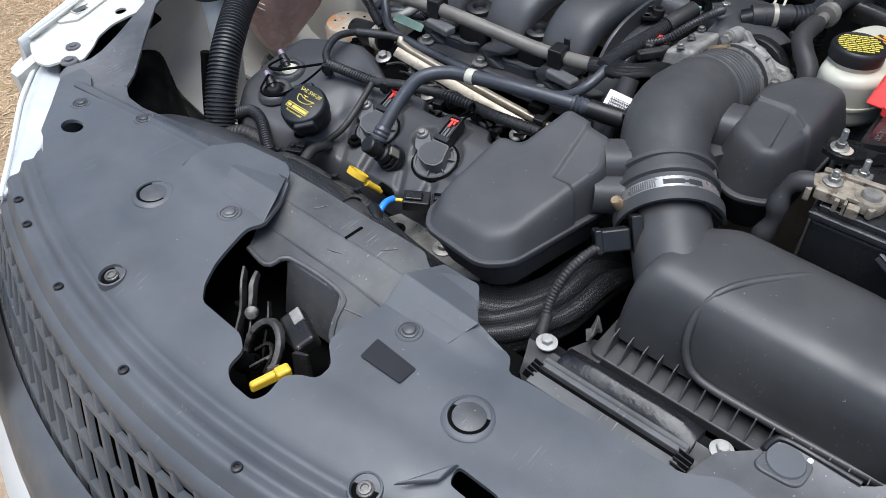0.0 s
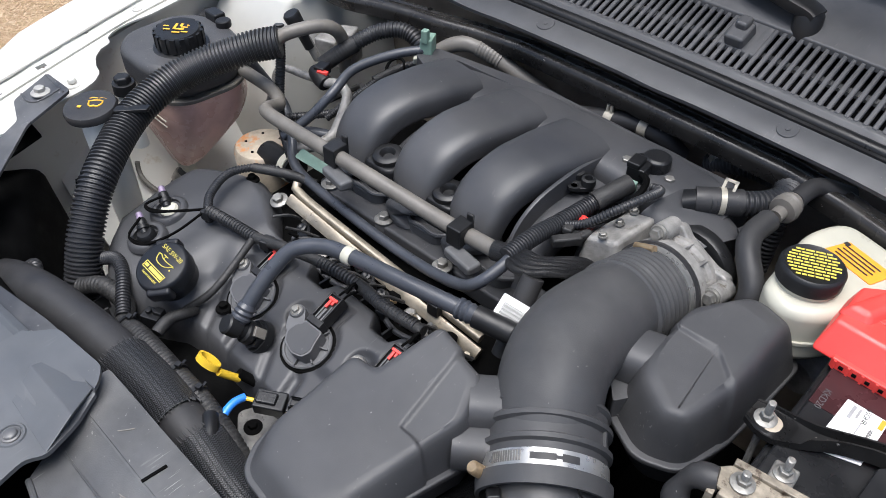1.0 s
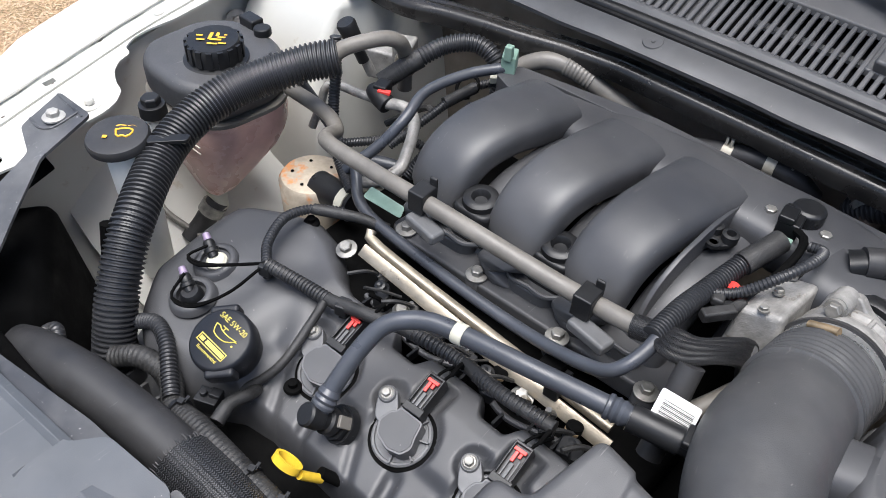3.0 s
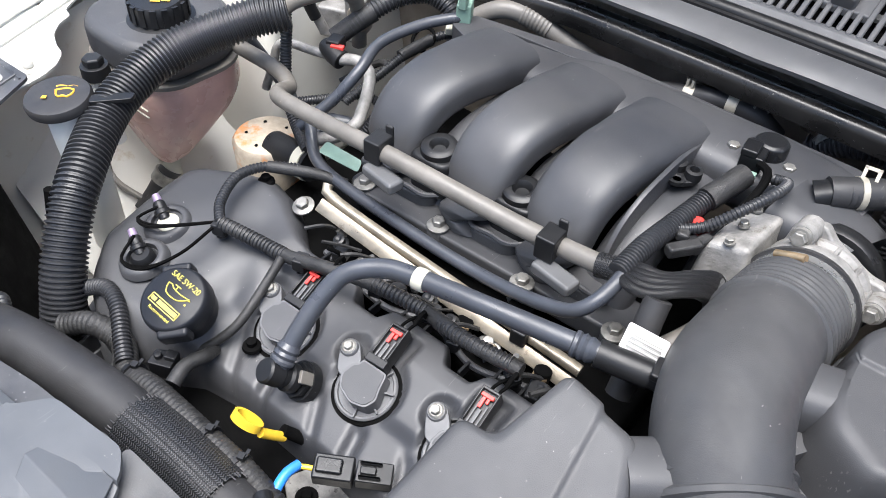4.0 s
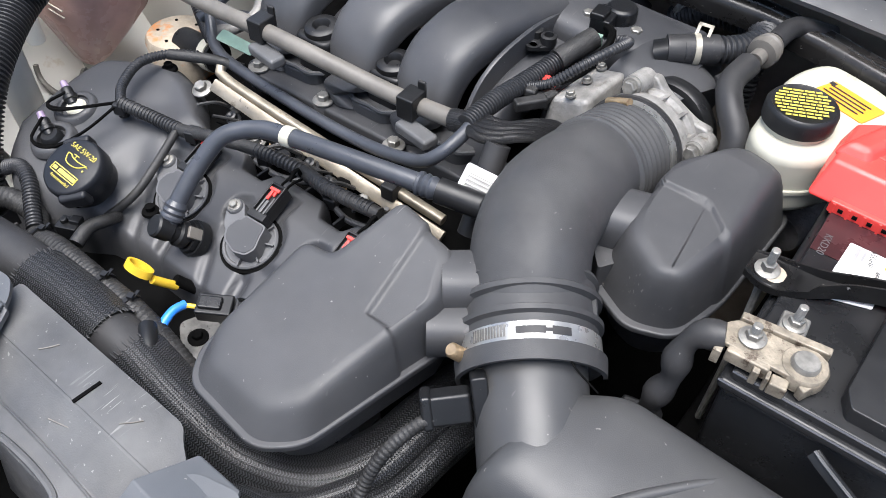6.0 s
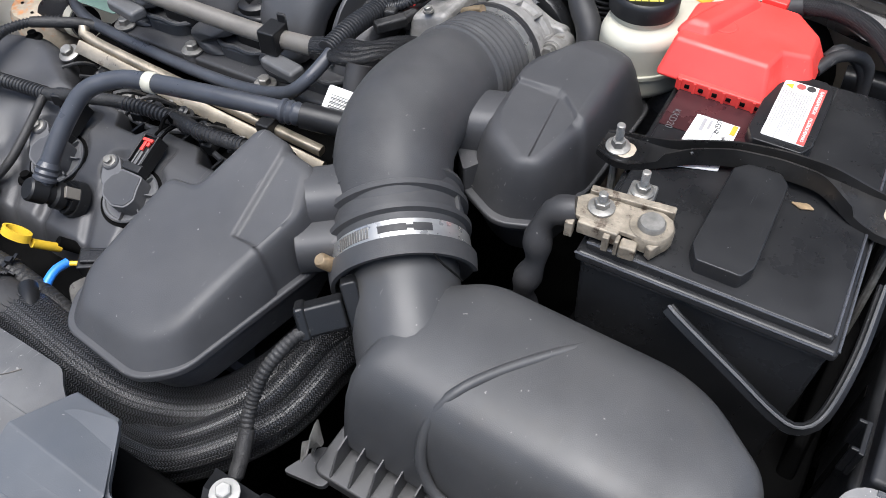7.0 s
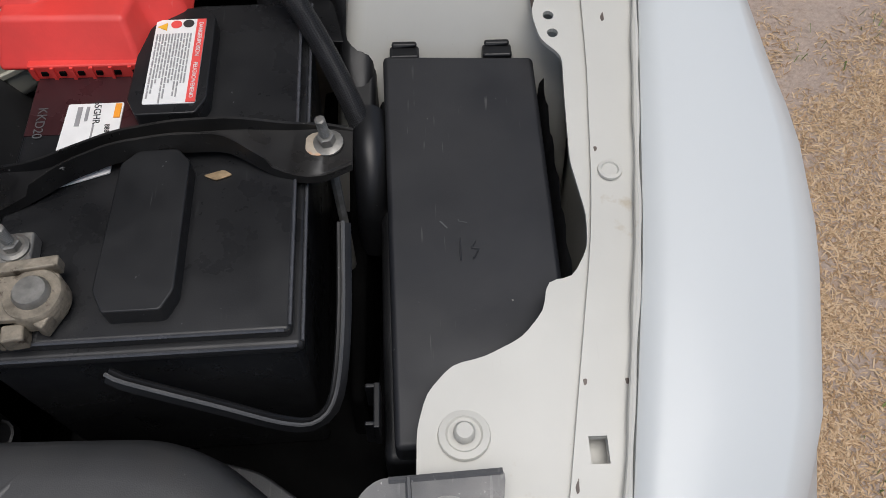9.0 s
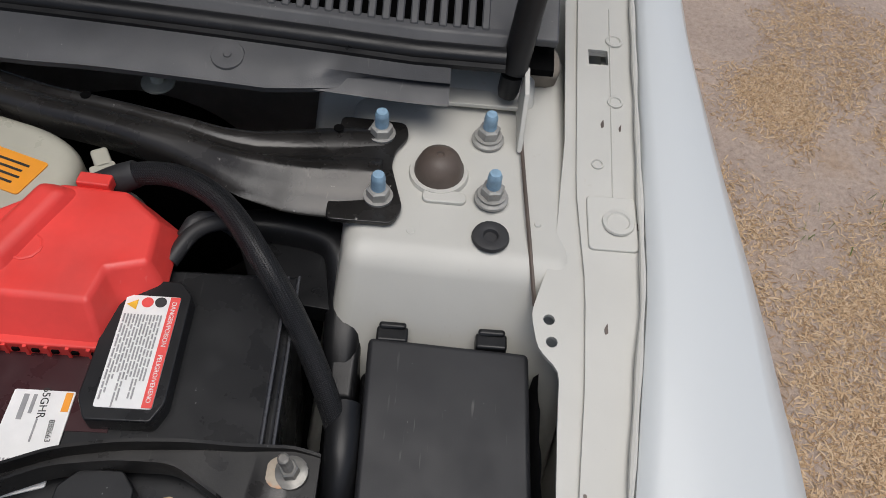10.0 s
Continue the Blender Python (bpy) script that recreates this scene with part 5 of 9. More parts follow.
def cover_skin(x, y):
    """Height of the moulded cover, before its rim turns down."""
    low = deck(min(y, 0.772)) + max(0.0, y - 0.772) * 0.16
    pad = ease(y, 0.714, 0.728)
    for c in COIL_X:
        pad *= ease(math.hypot(x - c, y - COIL_Y), 0.033, 0.038)
        pad *= 1 - ease(0.019 - abs(x - c + 0.002), 0.0, 0.006) * ease(y, 0.735, 0.745) * (1 - ease(y, 0.788, 0.796))
        pad *= ease(math.hypot(x - c + 0.034, y - COIL_Y - 0.018), 0.013, 0.018)
        low -= 0.007 * ease(0.011 - abs(x - c - 0.020 - 0.25 * (0.70 - y)), 0.0, 0.009) * ease(0.712 - y, 0.0, 0.012)
        low -= 0.004 * ease(0.010 - abs(x - c + 0.030 - 0.6 * (0.70 - y)), 0.0, 0.009) * ease(0.716 - y, 0.0, 0.012)
    low += 0.0075 * pad
    dome = 0.731 + 0.027 * ease(y, 0.645, 0.80)
    dome -= 0.015 * math.exp(-((x + 0.258) / 0.022) ** 2 - ((y - 0.722) / 0.030) ** 2)
    dome -= 0.006 * math.exp(-((x + 0.300) / 0.026) ** 2 - ((y - 0.795) / 0.022) ** 2)
    dome += 0.004 * math.exp(-((x + 0.375) / 0.030) ** 2 - ((y - 0.735) / 0.026) ** 2)
    dome += 0.003 * math.exp(-((x + 0.340) / 0.020) ** 2 - ((y - 0.838) / 0.016) ** 2)
    k = ease(x, -0.264, -0.226 - 0.010 * ease(y, 0.70, 0.80))
    return dome * (1 - k) + low * k


sheet = []
for x in span(-0.449, 0.122, 190):
    yf, yr = lerp_table(COVER_FRONT, x), rear_line(x)
    soft_r = 0.034 - 0.022 * ease(x, -0.29, -0.23)
    loop = [Vector((x, yf - 0.003, 0.655))]
    for v in span(0.0, 1.0, 64):
        w = 0.5 - 0.5 * math.cos(math.pi * v)
        w = w * 0.6 + v * 0.4
        y = yf + (yr - yf) * w
        near = min(y - yf, yr - y, (x + 0.449) * 0.9)
        t = min(1.0, near / soft_r)
        q = math.sqrt(max(0.0, 1 - (1 - t) ** 2))
        top = cover_skin(x, y)
        foot = top - (0.062 - 0.022 * ease(x, -0.27, -0.23))
        loop.append(Vector((x, y, foot + (top - foot) * q)))
    loop.append(Vector((x, yr + 0.002, 0.668)))
    sheet.append(loop)
vc = part("valve_cover", rings(sheet, closed=False), ENGINE, engine, "satin black moulded plastic valve cover", sharp=80)


UPC = Vector((0, -0.318, 0.948))
part("rear_rail", tube([(-0.235, 0.827, 0.735), (-0.14, 0.812, 0.736), (-0.085, 0.826, 0.738), (-0.026, 0.812, 0.737), (0.03, 0.826, 0.737), (0.11, 0.827, 0.735)], 0.0035, 8), ENGINE, vc)
for k in range(12):
    x = -0.225 + 0.028 * k
    part("rib", box((x, rear_line(x) + 0.006, 0.736), (0.0028, 0.016, 0.012)), BLACK, vc)
part("flange", plate(rounded([(-0.45, 0.70), (-0.415, 0.635), (-0.33, 0.608), (-0.245, 0.635), (-0.20, 0.655), (0.12, 0.655), (0.12, 0.70), (-0.30, 0.72)], 0.01), [], lambda x, y: 0.662, 0.012), ENGINE, vc, bevel=0.002)
for k in range(7):
    part("fin", box((-0.41 + 0.024 * k, 0.632 - 0.010 * min(k, 3) + 0.006 * max(0, k - 4), 0.672), (0.003, 0.020, 0.028), 20 - 6 * k), ENGINE, vc)
for x, y in ((-0.375, 0.735), (-0.357, 0.691)):
    w = part("spark_well", lathe([(0.0150, -0.004), (0.0265, -0.006), (0.0245, 0.001), (0.0215, 0.0035), (0.0180, 0.0040), (0.0162, 0.0030), (0.0158, -0.004)], (x, y, 0.7525 if y > 0.7 else 0.745), (-0.03, -0.16, 1), 32), ENGINE, vc)
for x, y, z in ((-0.345, 0.845, 0.757), (-0.27, 0.66, 0.725), (-0.205, 0.70, 0.72)):
    part("cover_stud", lathe([(0, 0), (0.010, 0), (0.009, 0.003), (0.005, 0.004), (0.005, 0.009), (0, 0.010)], (x, y, z), n=14), DEEP, vc)

# oil filler cap
cap_ax = Vector((0.06, -0.36, 0.93)).normalized()
cap_m = along((-0.262, 0.668, 0.766), cap_ax)
oc = part("oil_filler_cap", merge(lathe([(0, -0.024), (0.029, -0.024), (0.030, -0.012), (0.0325, -0.008), (0.0328, 0.007), (0.0313, 0.0115), (0.0290, 0.013), (0, 0.013)], (-0.262, 0.668, 0.766), cap_ax, 40)), LID, engine, "black oil filler cap with yellow print")
for a in (35, 215):
    part("grip", moved(box((0, 0, 0), (0.03, 0.010, 0.019)), cap_m @ Matrix.Rotation(radians(a), 4, "Z") @ Matrix.Translation((0, 0.0325, 0.001))), LID, oc, bevel=0.004)
# print faces the front of the car's passenger side, turned with the cap
ux = Vector((0.99, -0.03, 0)) - cap_ax * Vector((0.99, -0.03, 0)).dot(cap_ax)
ux.normalize()
uy = cap_ax.cross(ux)
pm = Matrix.Translation(Vector((-0.262, 0.668, 0.766)) + cap_ax * 0.0134) @ Matrix((ux, uy, cap_ax)).transposed().to_4x4() @ Matrix.Diagonal((0.76, 0.76, 1, 1))
lettering("SAE 5W-20", 0.0105, pm @ Matrix.Translation((0, 0.024, 0)), YPRINT, oc)
lettering("Recommended", 0.0062, pm @ Matrix.Translation((0.002, -0.024, 0)), YPRINT, oc)
bars([(0, -0.0085, 0.050, 0.0012), (0, -0.0185, 0.050, 0.0012), (-0.0246, -0.0135, 0.0012, 0.011), (0.0246, -0.0135, 0.0012, 0.011), (0.006, -0.0135, 0.034, 0.0055), (-0.0185, -0.0135, 0.008, 0.005)], pm, YPRINT, oc)
part("oil_can_print", merge(moved(tube([(-0.019, 0.012, 0), (-0.013, 0.001, 0), (0.008, 0.001, 0), (0.021, 0.011, 0), (0.023, 0.010, 0)], 0.0008, 6), pm), moved(tube([(-0.019, 0.012, 0), (-0.014, 0.013, 0), (-0.008, 0.010, 0), (0.006, 0.009, 0), (0.021, 0.011, 0)], 0.0008, 6), pm),
     moved(tube([(-0.004, 0.010, 0), (-0.004, 0.0145, 0)], 0.0008, 6), pm), moved(tube([(-0.009, 0.0148, 0), (0.001, 0.0148, 0)], 0.0008, 6), pm), moved(lathe([(0, 0), (0.0014, 0), (0.0014, 0.0004), (0, 0.0004)], (0.021, 0.003, 0), n=10), pm)), YPRINT, oc)

# dipstick
du = Vector((0.91, 0.24, -0.34)).normalized()
dn = Vector((0.11, 0.63, 0.76))
dn = (dn - du * dn.dot(du)).normalized()
dv = dn.cross(du)
loops = []
for k in range(37):
    a = 2 * math.pi * k / 36
    p = Vector((-0.134, 0.637, 0.738)) + du * 0.0130 * math.cos(a) + dv * 0.0075 * math.sin(a)
    out = (du * 0.009 * math.cos(a) + dv * 0.0150 * math.sin(a)).normalized()
    loops.append([p + out * o + dn * n_ for o, n_ in ((0.0014, -0.0042), (0.0014, 0.0042), (-0.0014, 0.0042), (-0.0014, -0.0042))])
ds = part("dipstick", tube([(-0.122, 0.640, 0.728), (-0.119, 0.648, 0.718), (-0.116, 0.658, 0.706)], 0.0046, 12), YELLOW, engine, "yellow dipstick handle")
part("handle", rings(loops, caps=False), YELLOW, ds, sharp=50)
part("tube", tube([(-0.118, 0.660, 0.712), (-0.105, 0.675, 0.690), (-0.09, 0.69, 0.66)], 0.006, 10), DEEP, ds)

# coils
COIL = material("grey_coil_plastic", (0.085, 0.087, 0.092), 0.48, var=0.18, scale=30, fine=900, bump=0.12, dust=0.6)
for x in COIL_X:
    fx, fy = Vector((1, 0, 0)), UPC.cross(Vector((1, 0, 0))).normalized()
    L = Matrix.Translation((x, COIL_Y, deck(COIL_Y))) @ Matrix((fx, fy, UPC)).transposed().to_4x4()
    coil = thing("ignition_coil", L.translation, "grey ignition coil with red locking tab on the valve cover", "ignition coil", "ignition coils")
    # recess shadow round the seal, painted as a near-black disc
    part("recess", moved(lathe([(0, -0.004), (0.0335, -0.004), (0.0335, 0.0006), (0, 0.0006)], n=40), L), DEEP, coil)
    part("seal_disc", moved(lathe([(0, -0.002), (0.0295, -0.002), (0.0300, 0.0030), (0.0285, 0.0045), (0.0265, 0.0045), (0.0255, 0.0030), (0, 0.0030)], n=44), L), COIL, coil, "grey round seal disc")
    for a in (200, 245, 290, 335, 20):
        part("rib", moved(box((0, 0, 0), (0.0016, 0.014, 0.006)), L @ Matrix.Rotation(radians(a), 4, "Z") @ Matrix.Translation((0, 0.0215, 0.0050))), COIL, coil)
    shape = [(-0.0215, -0.004), (-0.0140, -0.0150), (0.0040, -0.0205), (0.0185, -0.0165), (0.0230, -0.0060), (0.0185, 0.0050), (0.0150, 0.0190), (-0.0130, 0.0180), (-0.0135, 0.0125), (-0.0185, 0.0090)]
    part("body", moved(slab(rounded(shape, 0.0035, 3), 0.002, 0.0205), L), COIL, coil, bevel=0.0008)
    part("inset", moved(slab(rounded([(a * 0.90 + 0.0003, b * 0.90) for a, b in shape], 0.003, 3), 0.020, 0.0212), L), ENGINE, coil, "dark flat coil top", bevel=0.0003)
    part("lug", moved(slab(rounded([(-0.0420, 0.0150), (-0.0425, 0.0240), (-0.0370, 0.0295), (-0.0290, 0.0285), (-0.0150, 0.0150), (-0.0190, -0.0060), (-0.0290, -0.0040), (-0.0360, 0.0050)], 0.0045, 4), 0.003, 0.0150), L), COIL, coil, bevel=0.0012)
    part("boss", moved(lathe([(0, 0), (0.0092, 0), (0.0088, 0.0165), (0.0078, 0.0180), (0, 0.0180)], (-0.0340, 0.0195, 0), n=22), L), COIL, coil)
    hexbolt(coil, L @ Vector((-0.0340, 0.0195, 0.0175)), 0.0046, UPC, washer=1.55, tall=0.8)
    C = L @ Matrix.Translation((-0.0010, 0.0200, 0.0130)) @ Matrix.Rotation(radians(4), 4, "Z")
    part("connector", moved(merge(box((0, 0.021, 0), (0.0180, 0.042, 0.0150)), box((-0.0082, 0.025, 0.0085), (0.0020, 0.034, 0.0060)), box((0.0082, 0.025, 0.0085), (0.0020, 0.034, 0.0060)), box((0, 0.0405, 0.0075), (0.0180, 0.0030, 0.0075)), box((0, 0.003, 0.0030), (0.0220, 0.008, 0.0160))), C), BLACK, coil, bevel=0.0009)
    part("connector_key", moved(merge(box((0, 0.013, 0.0085), (0.0035, 0.018, 0.0035)), box((0.0045, 0.016, 0.0080), (0.0020, 0.022, 0.0030)), box((-0.0045, 0.016, 0.0080), (0.0020, 0.022, 0.0030))), C), COVER2, coil, bevel=0.0006)
    part("red_lock", moved(merge(box((0, 0.0345, 0.0105), (0.0125, 0.0034, 0.0035)), box((-0.0022, 0.0285, 0.0098), (0.0034, 0.0120, 0.0025)), box((0.0022, 0.0310, 0.0098), (0.0030, 0.0060, 0.0025))), C), RED, coil, "red locking tab", bevel=0.0005)
    for q in (-0.004, 0.004):
        a, b, c_ = C @ Vector((q, 0.041, 0.002)), C @ Vector((q + 0.003, 0.050, 0.005)), C @ Vector((q + 0.012, 0.062, 0.006))
        part("wire", tube([a, b, c_], 0.0016, 6), DEEP, coil)

PLILAC = material("pale_lilac_plastic", (0.22, 0.17, 0.25), 0.45, var=0.2, scale=120)
# spark-well plugs at the timing end
for x, y, z in ((-0.375, 0.735, 0.752), (-0.357, 0.691, 0.744)):
    sn = thing("cam_sensor", (x, y, z), "black sensor plug with a pale connector in the valve cover", "sensor", "cam sensors")
    if y > 0.7:
        part("collar", lathe([(0, -0.004), (0.0118, -0.004), (0.0118, 0.003), (0.009, 0.006), (0, 0.006)], (x + 0.003, y, z), (0, -0.2, 1), 22), CREAM, sn, "pale plastic collar")
    else:
        part("collar", lathe([(0, -0.004), (0.0125, -0.004), (0.0120, 0.004), (0.009, 0.008), (0, 0.008)], (x, y, z), (0, -0.2, 1), 22), BLACK, sn)
    part("stem", lathe([(0, 0), (0.0060, 0), (0.0060, 0.005), (0.0080, 0.006), (0.0080, 0.010), (0.0065, 0.011), (0.0065, 0.018), (0.005, 0.020), (0, 0.020)], (x - 0.002, y, z + 0.004), (-0.95, 0.30, 0.75), 14), BLACK, sn)
    part("tip", lathe([(0, 0), (0.0045, 0), (0.004, 0.008), (0, 0.008)], (x - 0.0170, y + 0.005, z + 0.016), (-0.9, 0.3, 0.5), 10), PLILAC, sn, "pale lilac connector")

# ---- intake manifold ----
mani = thing("intake_manifold", (-0.08, 1.0, 0.80), "satin black plastic intake manifold with three arched runners", "intake manifold")
for x in (-0.240, -0.128, -0.030):
    part("runner", sweep([(x - 0.008, 0.948, 0.770), (x - 0.006, 0.950, 0.808), (x - 0.003, 0.972, 0.842), (x + 0.002, 1.012, 0.856), (x + 0.008, 1.06, 0.855), (x + 0.014, 1.12, 0.846)],
                         [(0.074, 0.040), (0.076, 0.044), (0.078, 0.046), (0.082, 0.046), (0.088, 0.050), (0.092, 0.052)], n=32, power=3.0, step=0.006), ENGINE, mani)
for x, w in ((-0.184, 0.05), (-0.076, 0.05), (0.028, 0.055)):
    part("lower_runner", sweep([(x, 0.945, 0.760), (x, 0.965, 0.785), (x + 0.002, 1.0, 0.808), (x + 0.006, 1.05, 0.816), (x + 0.008, 1.12, 0.818)], [(w, 0.03), (w, 0.04), (w, 0.044), (w, 0.044), (w, 0.04)], n=24, step=0.008), ENGINE, mani)
part("seam_flange", sweep([(0.018, 0.955, 0.785), (0.018, 0.966, 0.812), (0.020, 0.995, 0.838), (0.023, 1.05, 0.848), (0.024, 1.10, 0.846)], [(0.006, 0.030), (0.006, 0.034), (0.006, 0.034), (0.006, 0.030)], n=12, power=6), ENGINE, mani)
part("plenum", sweep([(-0.300, 1.125, 0.825), (-0.27, 1.128, 0.828), (-0.10, 1.135, 0.834), (0.06, 1.135, 0.834), (0.13, 1.13, 0.832), (0.185, 1.125, 0.828)], [(0.05, 0.03), (0.085, 0.05), (0.094, 0.054), (0.096, 0.056), (0.10, 0.060), (0.092, 0.062)], n=28, power=3.2), ENGINE, mani)
part("top_pad", slab(rounded([(-0.31, 1.115), (-0.275, 1.10), (-0.26, 1.145), (0.05, 1.165), (0.13, 1.16), (0.17, 1.155), (0.165, 1.172), (-0.12, 1.178), (-0.30, 1.15)], 0.008), 0.83, 0.858), ENGINE, mani, bevel=0.006, segs=3)
part("throttle_snout", sweep([(0.12, 1.10, 0.828), (0.165, 1.090, 0.822), (0.19, 1.080, 0.814)], [(0.10, 0.070), (0.092, 0.078), (0.09, 0.085)], n=24), ENGINE, mani)
# lower rail with scalloped web and bolts
web = [(-0.275, 0.905), (-0.255, 0.895), (0.05, 0.908), (0.085, 0.918), (0.085, 0.96), (-0.27, 0.955)]
part("lower_rail", slab(rounded(web, 0.008), 0.742, 0.768), ENGINE, mani, bevel=0.004)
for x in (-0.205, -0.095, 0.008):
    part("scallop", slab(rounded([(x - 0.030, 0.927), (x - 0.018, 0.918), (x + 0.020, 0.920), (x + 0.030, 0.930), (x + 0.030, 0.96), (x - 0.030, 0.96)], 0.012), 0.76, 0.782), ENGINE, mani, bevel=0.004)
    part("scallop_lip", tube([(x - 0.034, 0.932, 0.783), (x - 0.020, 0.921, 0.783), (x, 0.923, 0.783), (x + 0.020, 0.922, 0.783), (x + 0.034, 0.934, 0.783)], 0.003, 8), ENGINE, mani)
for x, y, z in ((-0.150, 0.908, 0.768), (-0.036, 0.897, 0.772), (-0.252, 0.905, 0.768), (0.062, 0.905, 0.770), (-0.157, 0.984, 0.851)):
    part("boss", lathe([(0, -0.02), (0.0125, -0.02), (0.0115, 0.0), (0.010, 0.002), (0, 0.002)], (x, y, z), n=20), ENGINE, mani)
    hexbolt(mani, (x, y, z + 0.002), 0.0068, washer=1.8, tall=1.0, turn=25)
for x, y, z in ((-0.188, 0.952, 0.826), (-0.085, 0.956, 0.824)):
    part("isolator_base", slab(rounded([(x - 0.025, y - 0.024), (x + 0.025, y - 0.022), (x + 0.025, y + 0.024), (x - 0.025, y + 0.024)], 0.014), z - 0.05, z - 0.004), BLACK, mani, bevel=0.006, segs=3)
    part("isolator", lathe([(0, -0.012), (0.0205, -0.012), (0.0205, -0.003), (0.0195, 0.0035), (0.0165, 0.0055), (0.0105, 0.0055), (0.0088, 0.0035), (0.0070, -0.002), (0, -0.002)], (x, y, z), (0, -0.12, 1), 30), BLACK, mani, "round black rubber isolator")
# small three-hole bracket at the last runner
part("bracket", merge(slab(rounded([(0.005, 1.045), (0.035, 1.04), (0.048, 1.055), (0.045, 1.07), (0.015, 1.068)], 0.006), 0.846, 0.851), tube([(0.012, 1.075, 0.85), (0.022, 1.10, 0.856)], 0.0022, 6), tube([(0.005, 1.047, 0.849), (-0.006, 1.035, 0.85)], 0.003, 6)), BLACK, mani, bevel=0.001)
for x, y, z in ((0.022, 1.060, 0.850), (0.040, 1.058, 0.850), (0.030, 1.045, 0.848)):
    part("bracket_eye", lathe([(0.004, 0), (0.0085, 0), (0.0085, 0.009 if y > 1.05 else 0.004), (0.005, 0.010 if y > 1.05 else 0.004), (0.004, 0.003)], (x, y, z), n=20), BLACK, mani)
# pressure sensor between two bolts
ms = thing("map_sensor", (0.08, 1.12, 0.86), "black pressure sensor clipped to the manifold between two bolts", "sensor")
part("body", merge(lathe([(0, -0.01), (0.017, -0.01), (0.017, 0.012), (0.013, 0.015), (0, 0.015)], (0.083, 1.128, 0.864), n=24), box((0.076, 1.107, 0.868), (0.022, 0.034, 0.018), 8)), BLACK, ms, bevel=0.002)
part("hood", box((0.073, 1.10, 0.879), (0.016, 0.022, 0.008), 8), BLACK, ms, bevel=0.002)
part("green_lock", box((0.080, 1.078, 0.862), (0.020, 0.006, 0.014), 8), GREEN, ms, "green connector lock", bevel=0.001)
for x, y, z in ((0.052, 1.115, 0.862), (0.108, 1.118, 0.862)):
    part("boss", lathe([(0, -0.03), (0.0135, -0.03), (0.0125, 0), (0.0135, 0.001), (0.0135, 0.004), (0, 0.004)], (x, y, z - 0.008), n=20), BLACK, ms)
    hexbolt(ms, (x, y, z - 0.004), 0.0062, washer=1.7, turn=15)
for x in (0.036, 0.126):
    part("web", hull([(x - 0.002, 1.10, 0.835), (x + 0.002, 1.10, 0.835), (x + 0.002, 1.13, 0.835), (x - 0.002, 1.13, 0.835)], [(x - 0.001, 1.108, 0.858), (x + 0.001, 1.108, 0.858), (x + 0.001, 1.125, 0.858), (x - 0.001, 1.125, 0.858)]), BLACK, ms)

# ---- fuel rail, injectors and pipes ----
rail = thing("fuel_rail", (-0.1, 0.86, 0.77), "pale gold fuel rail over the injectors", "fuel rail")
part("upper_tube", sweep([(-0.262, 0.862, 0.790), (-0.245, 0.855, 0.782), (-0.10, 0.862, 0.762), (0.055, 0.868, 0.745)], [(0.011, 0.011), (0.011, 0.011)], n=14, power=3), RAILGOLD, rail)
part("flat_bar", sweep([(-0.256, 0.843, 0.778), (-0.10, 0.850, 0.754), (0.062, 0.857, 0.733)], [(0.015, 0.008), (0.015, 0.008)], up=(0, -0.9, 1), n=12, power=6), RAILGOLD, rail, "flat gold fuel rail bar")
part("end_clamp", box((-0.008, 0.866, 0.756), (0.016, 0.030, 0.018), 5), BLACK, rail, bevel=0.002)
rj = random.Random(21)
for x in (-0.214, -0.142, -0.100, -0.068, 0.005, 0.040):
    y, z = 0.834 + rj.uniform(-0.004, 0.006), 0.754 - 0.07 * (x + 0.2)
    part("injector_top", lathe([(0, 0), (0.0085, 0), (0.0085, 0.004), (0.006, 0.006), (0.006, 0.012), (0.0035, 0.013), (0, 0.011)], (x, y, z), (0, -0.35, 1), 16), BLACK, rail)
    part("injector_plug", box((x + 0.010, y - 0.010, z + 0.002), (0.014, 0.018, 0.013), rj.uniform(-40, 40)), BLACK, rail, bevel=0.002)
    part("plug_wire", tube([(x + 0.014, y - 0.016, z + 0.006), (x + 0.020, y - 0.022, z + 0.018), (x + 0.012, y - 0.030, z + 0.026)], 0.0022, 6), DEEP, rail)
    if rj.random() < 0.5:
        part("lock_clip", box((x + 0.006, y - 0.006, z + 0.011), (0.010, 0.004, 0.003), rj.uniform(-30, 30)), GREYPIPE, rail)
for x in span(-0.23, 0.05, 11):
    y = 0.826 + rj.uniform(-0.005, 0.005)
    z = 0.770 - 0.07 * (x + 0.2)
    part("injector_wire", tube([(x - 0.010, 0.806, z + 0.008), (x, y - 0.006, z + rj.uniform(0.0, 0.010)), (x + rj.uniform(0.0, 0.016), y + 0.012, z - 0.012)], rj.uniform(0.0016, 0.0030), 6), LOOM, rail)
    if rj.random() < 0.6:
        part("rail_fitting", lathe([(0, 0), (0.0050, 0), (0.0050, 0.005), (0.0036, 0.007), (0.0036, 0.011), (0, 0.011)], (x + 0.006, y + 0.014, z - 0.018), (rj.uniform(-0.4, 0.4), -0.4, 1), 10), RAILGOLD if rj.random() < 0.5 else GREASY, rail)
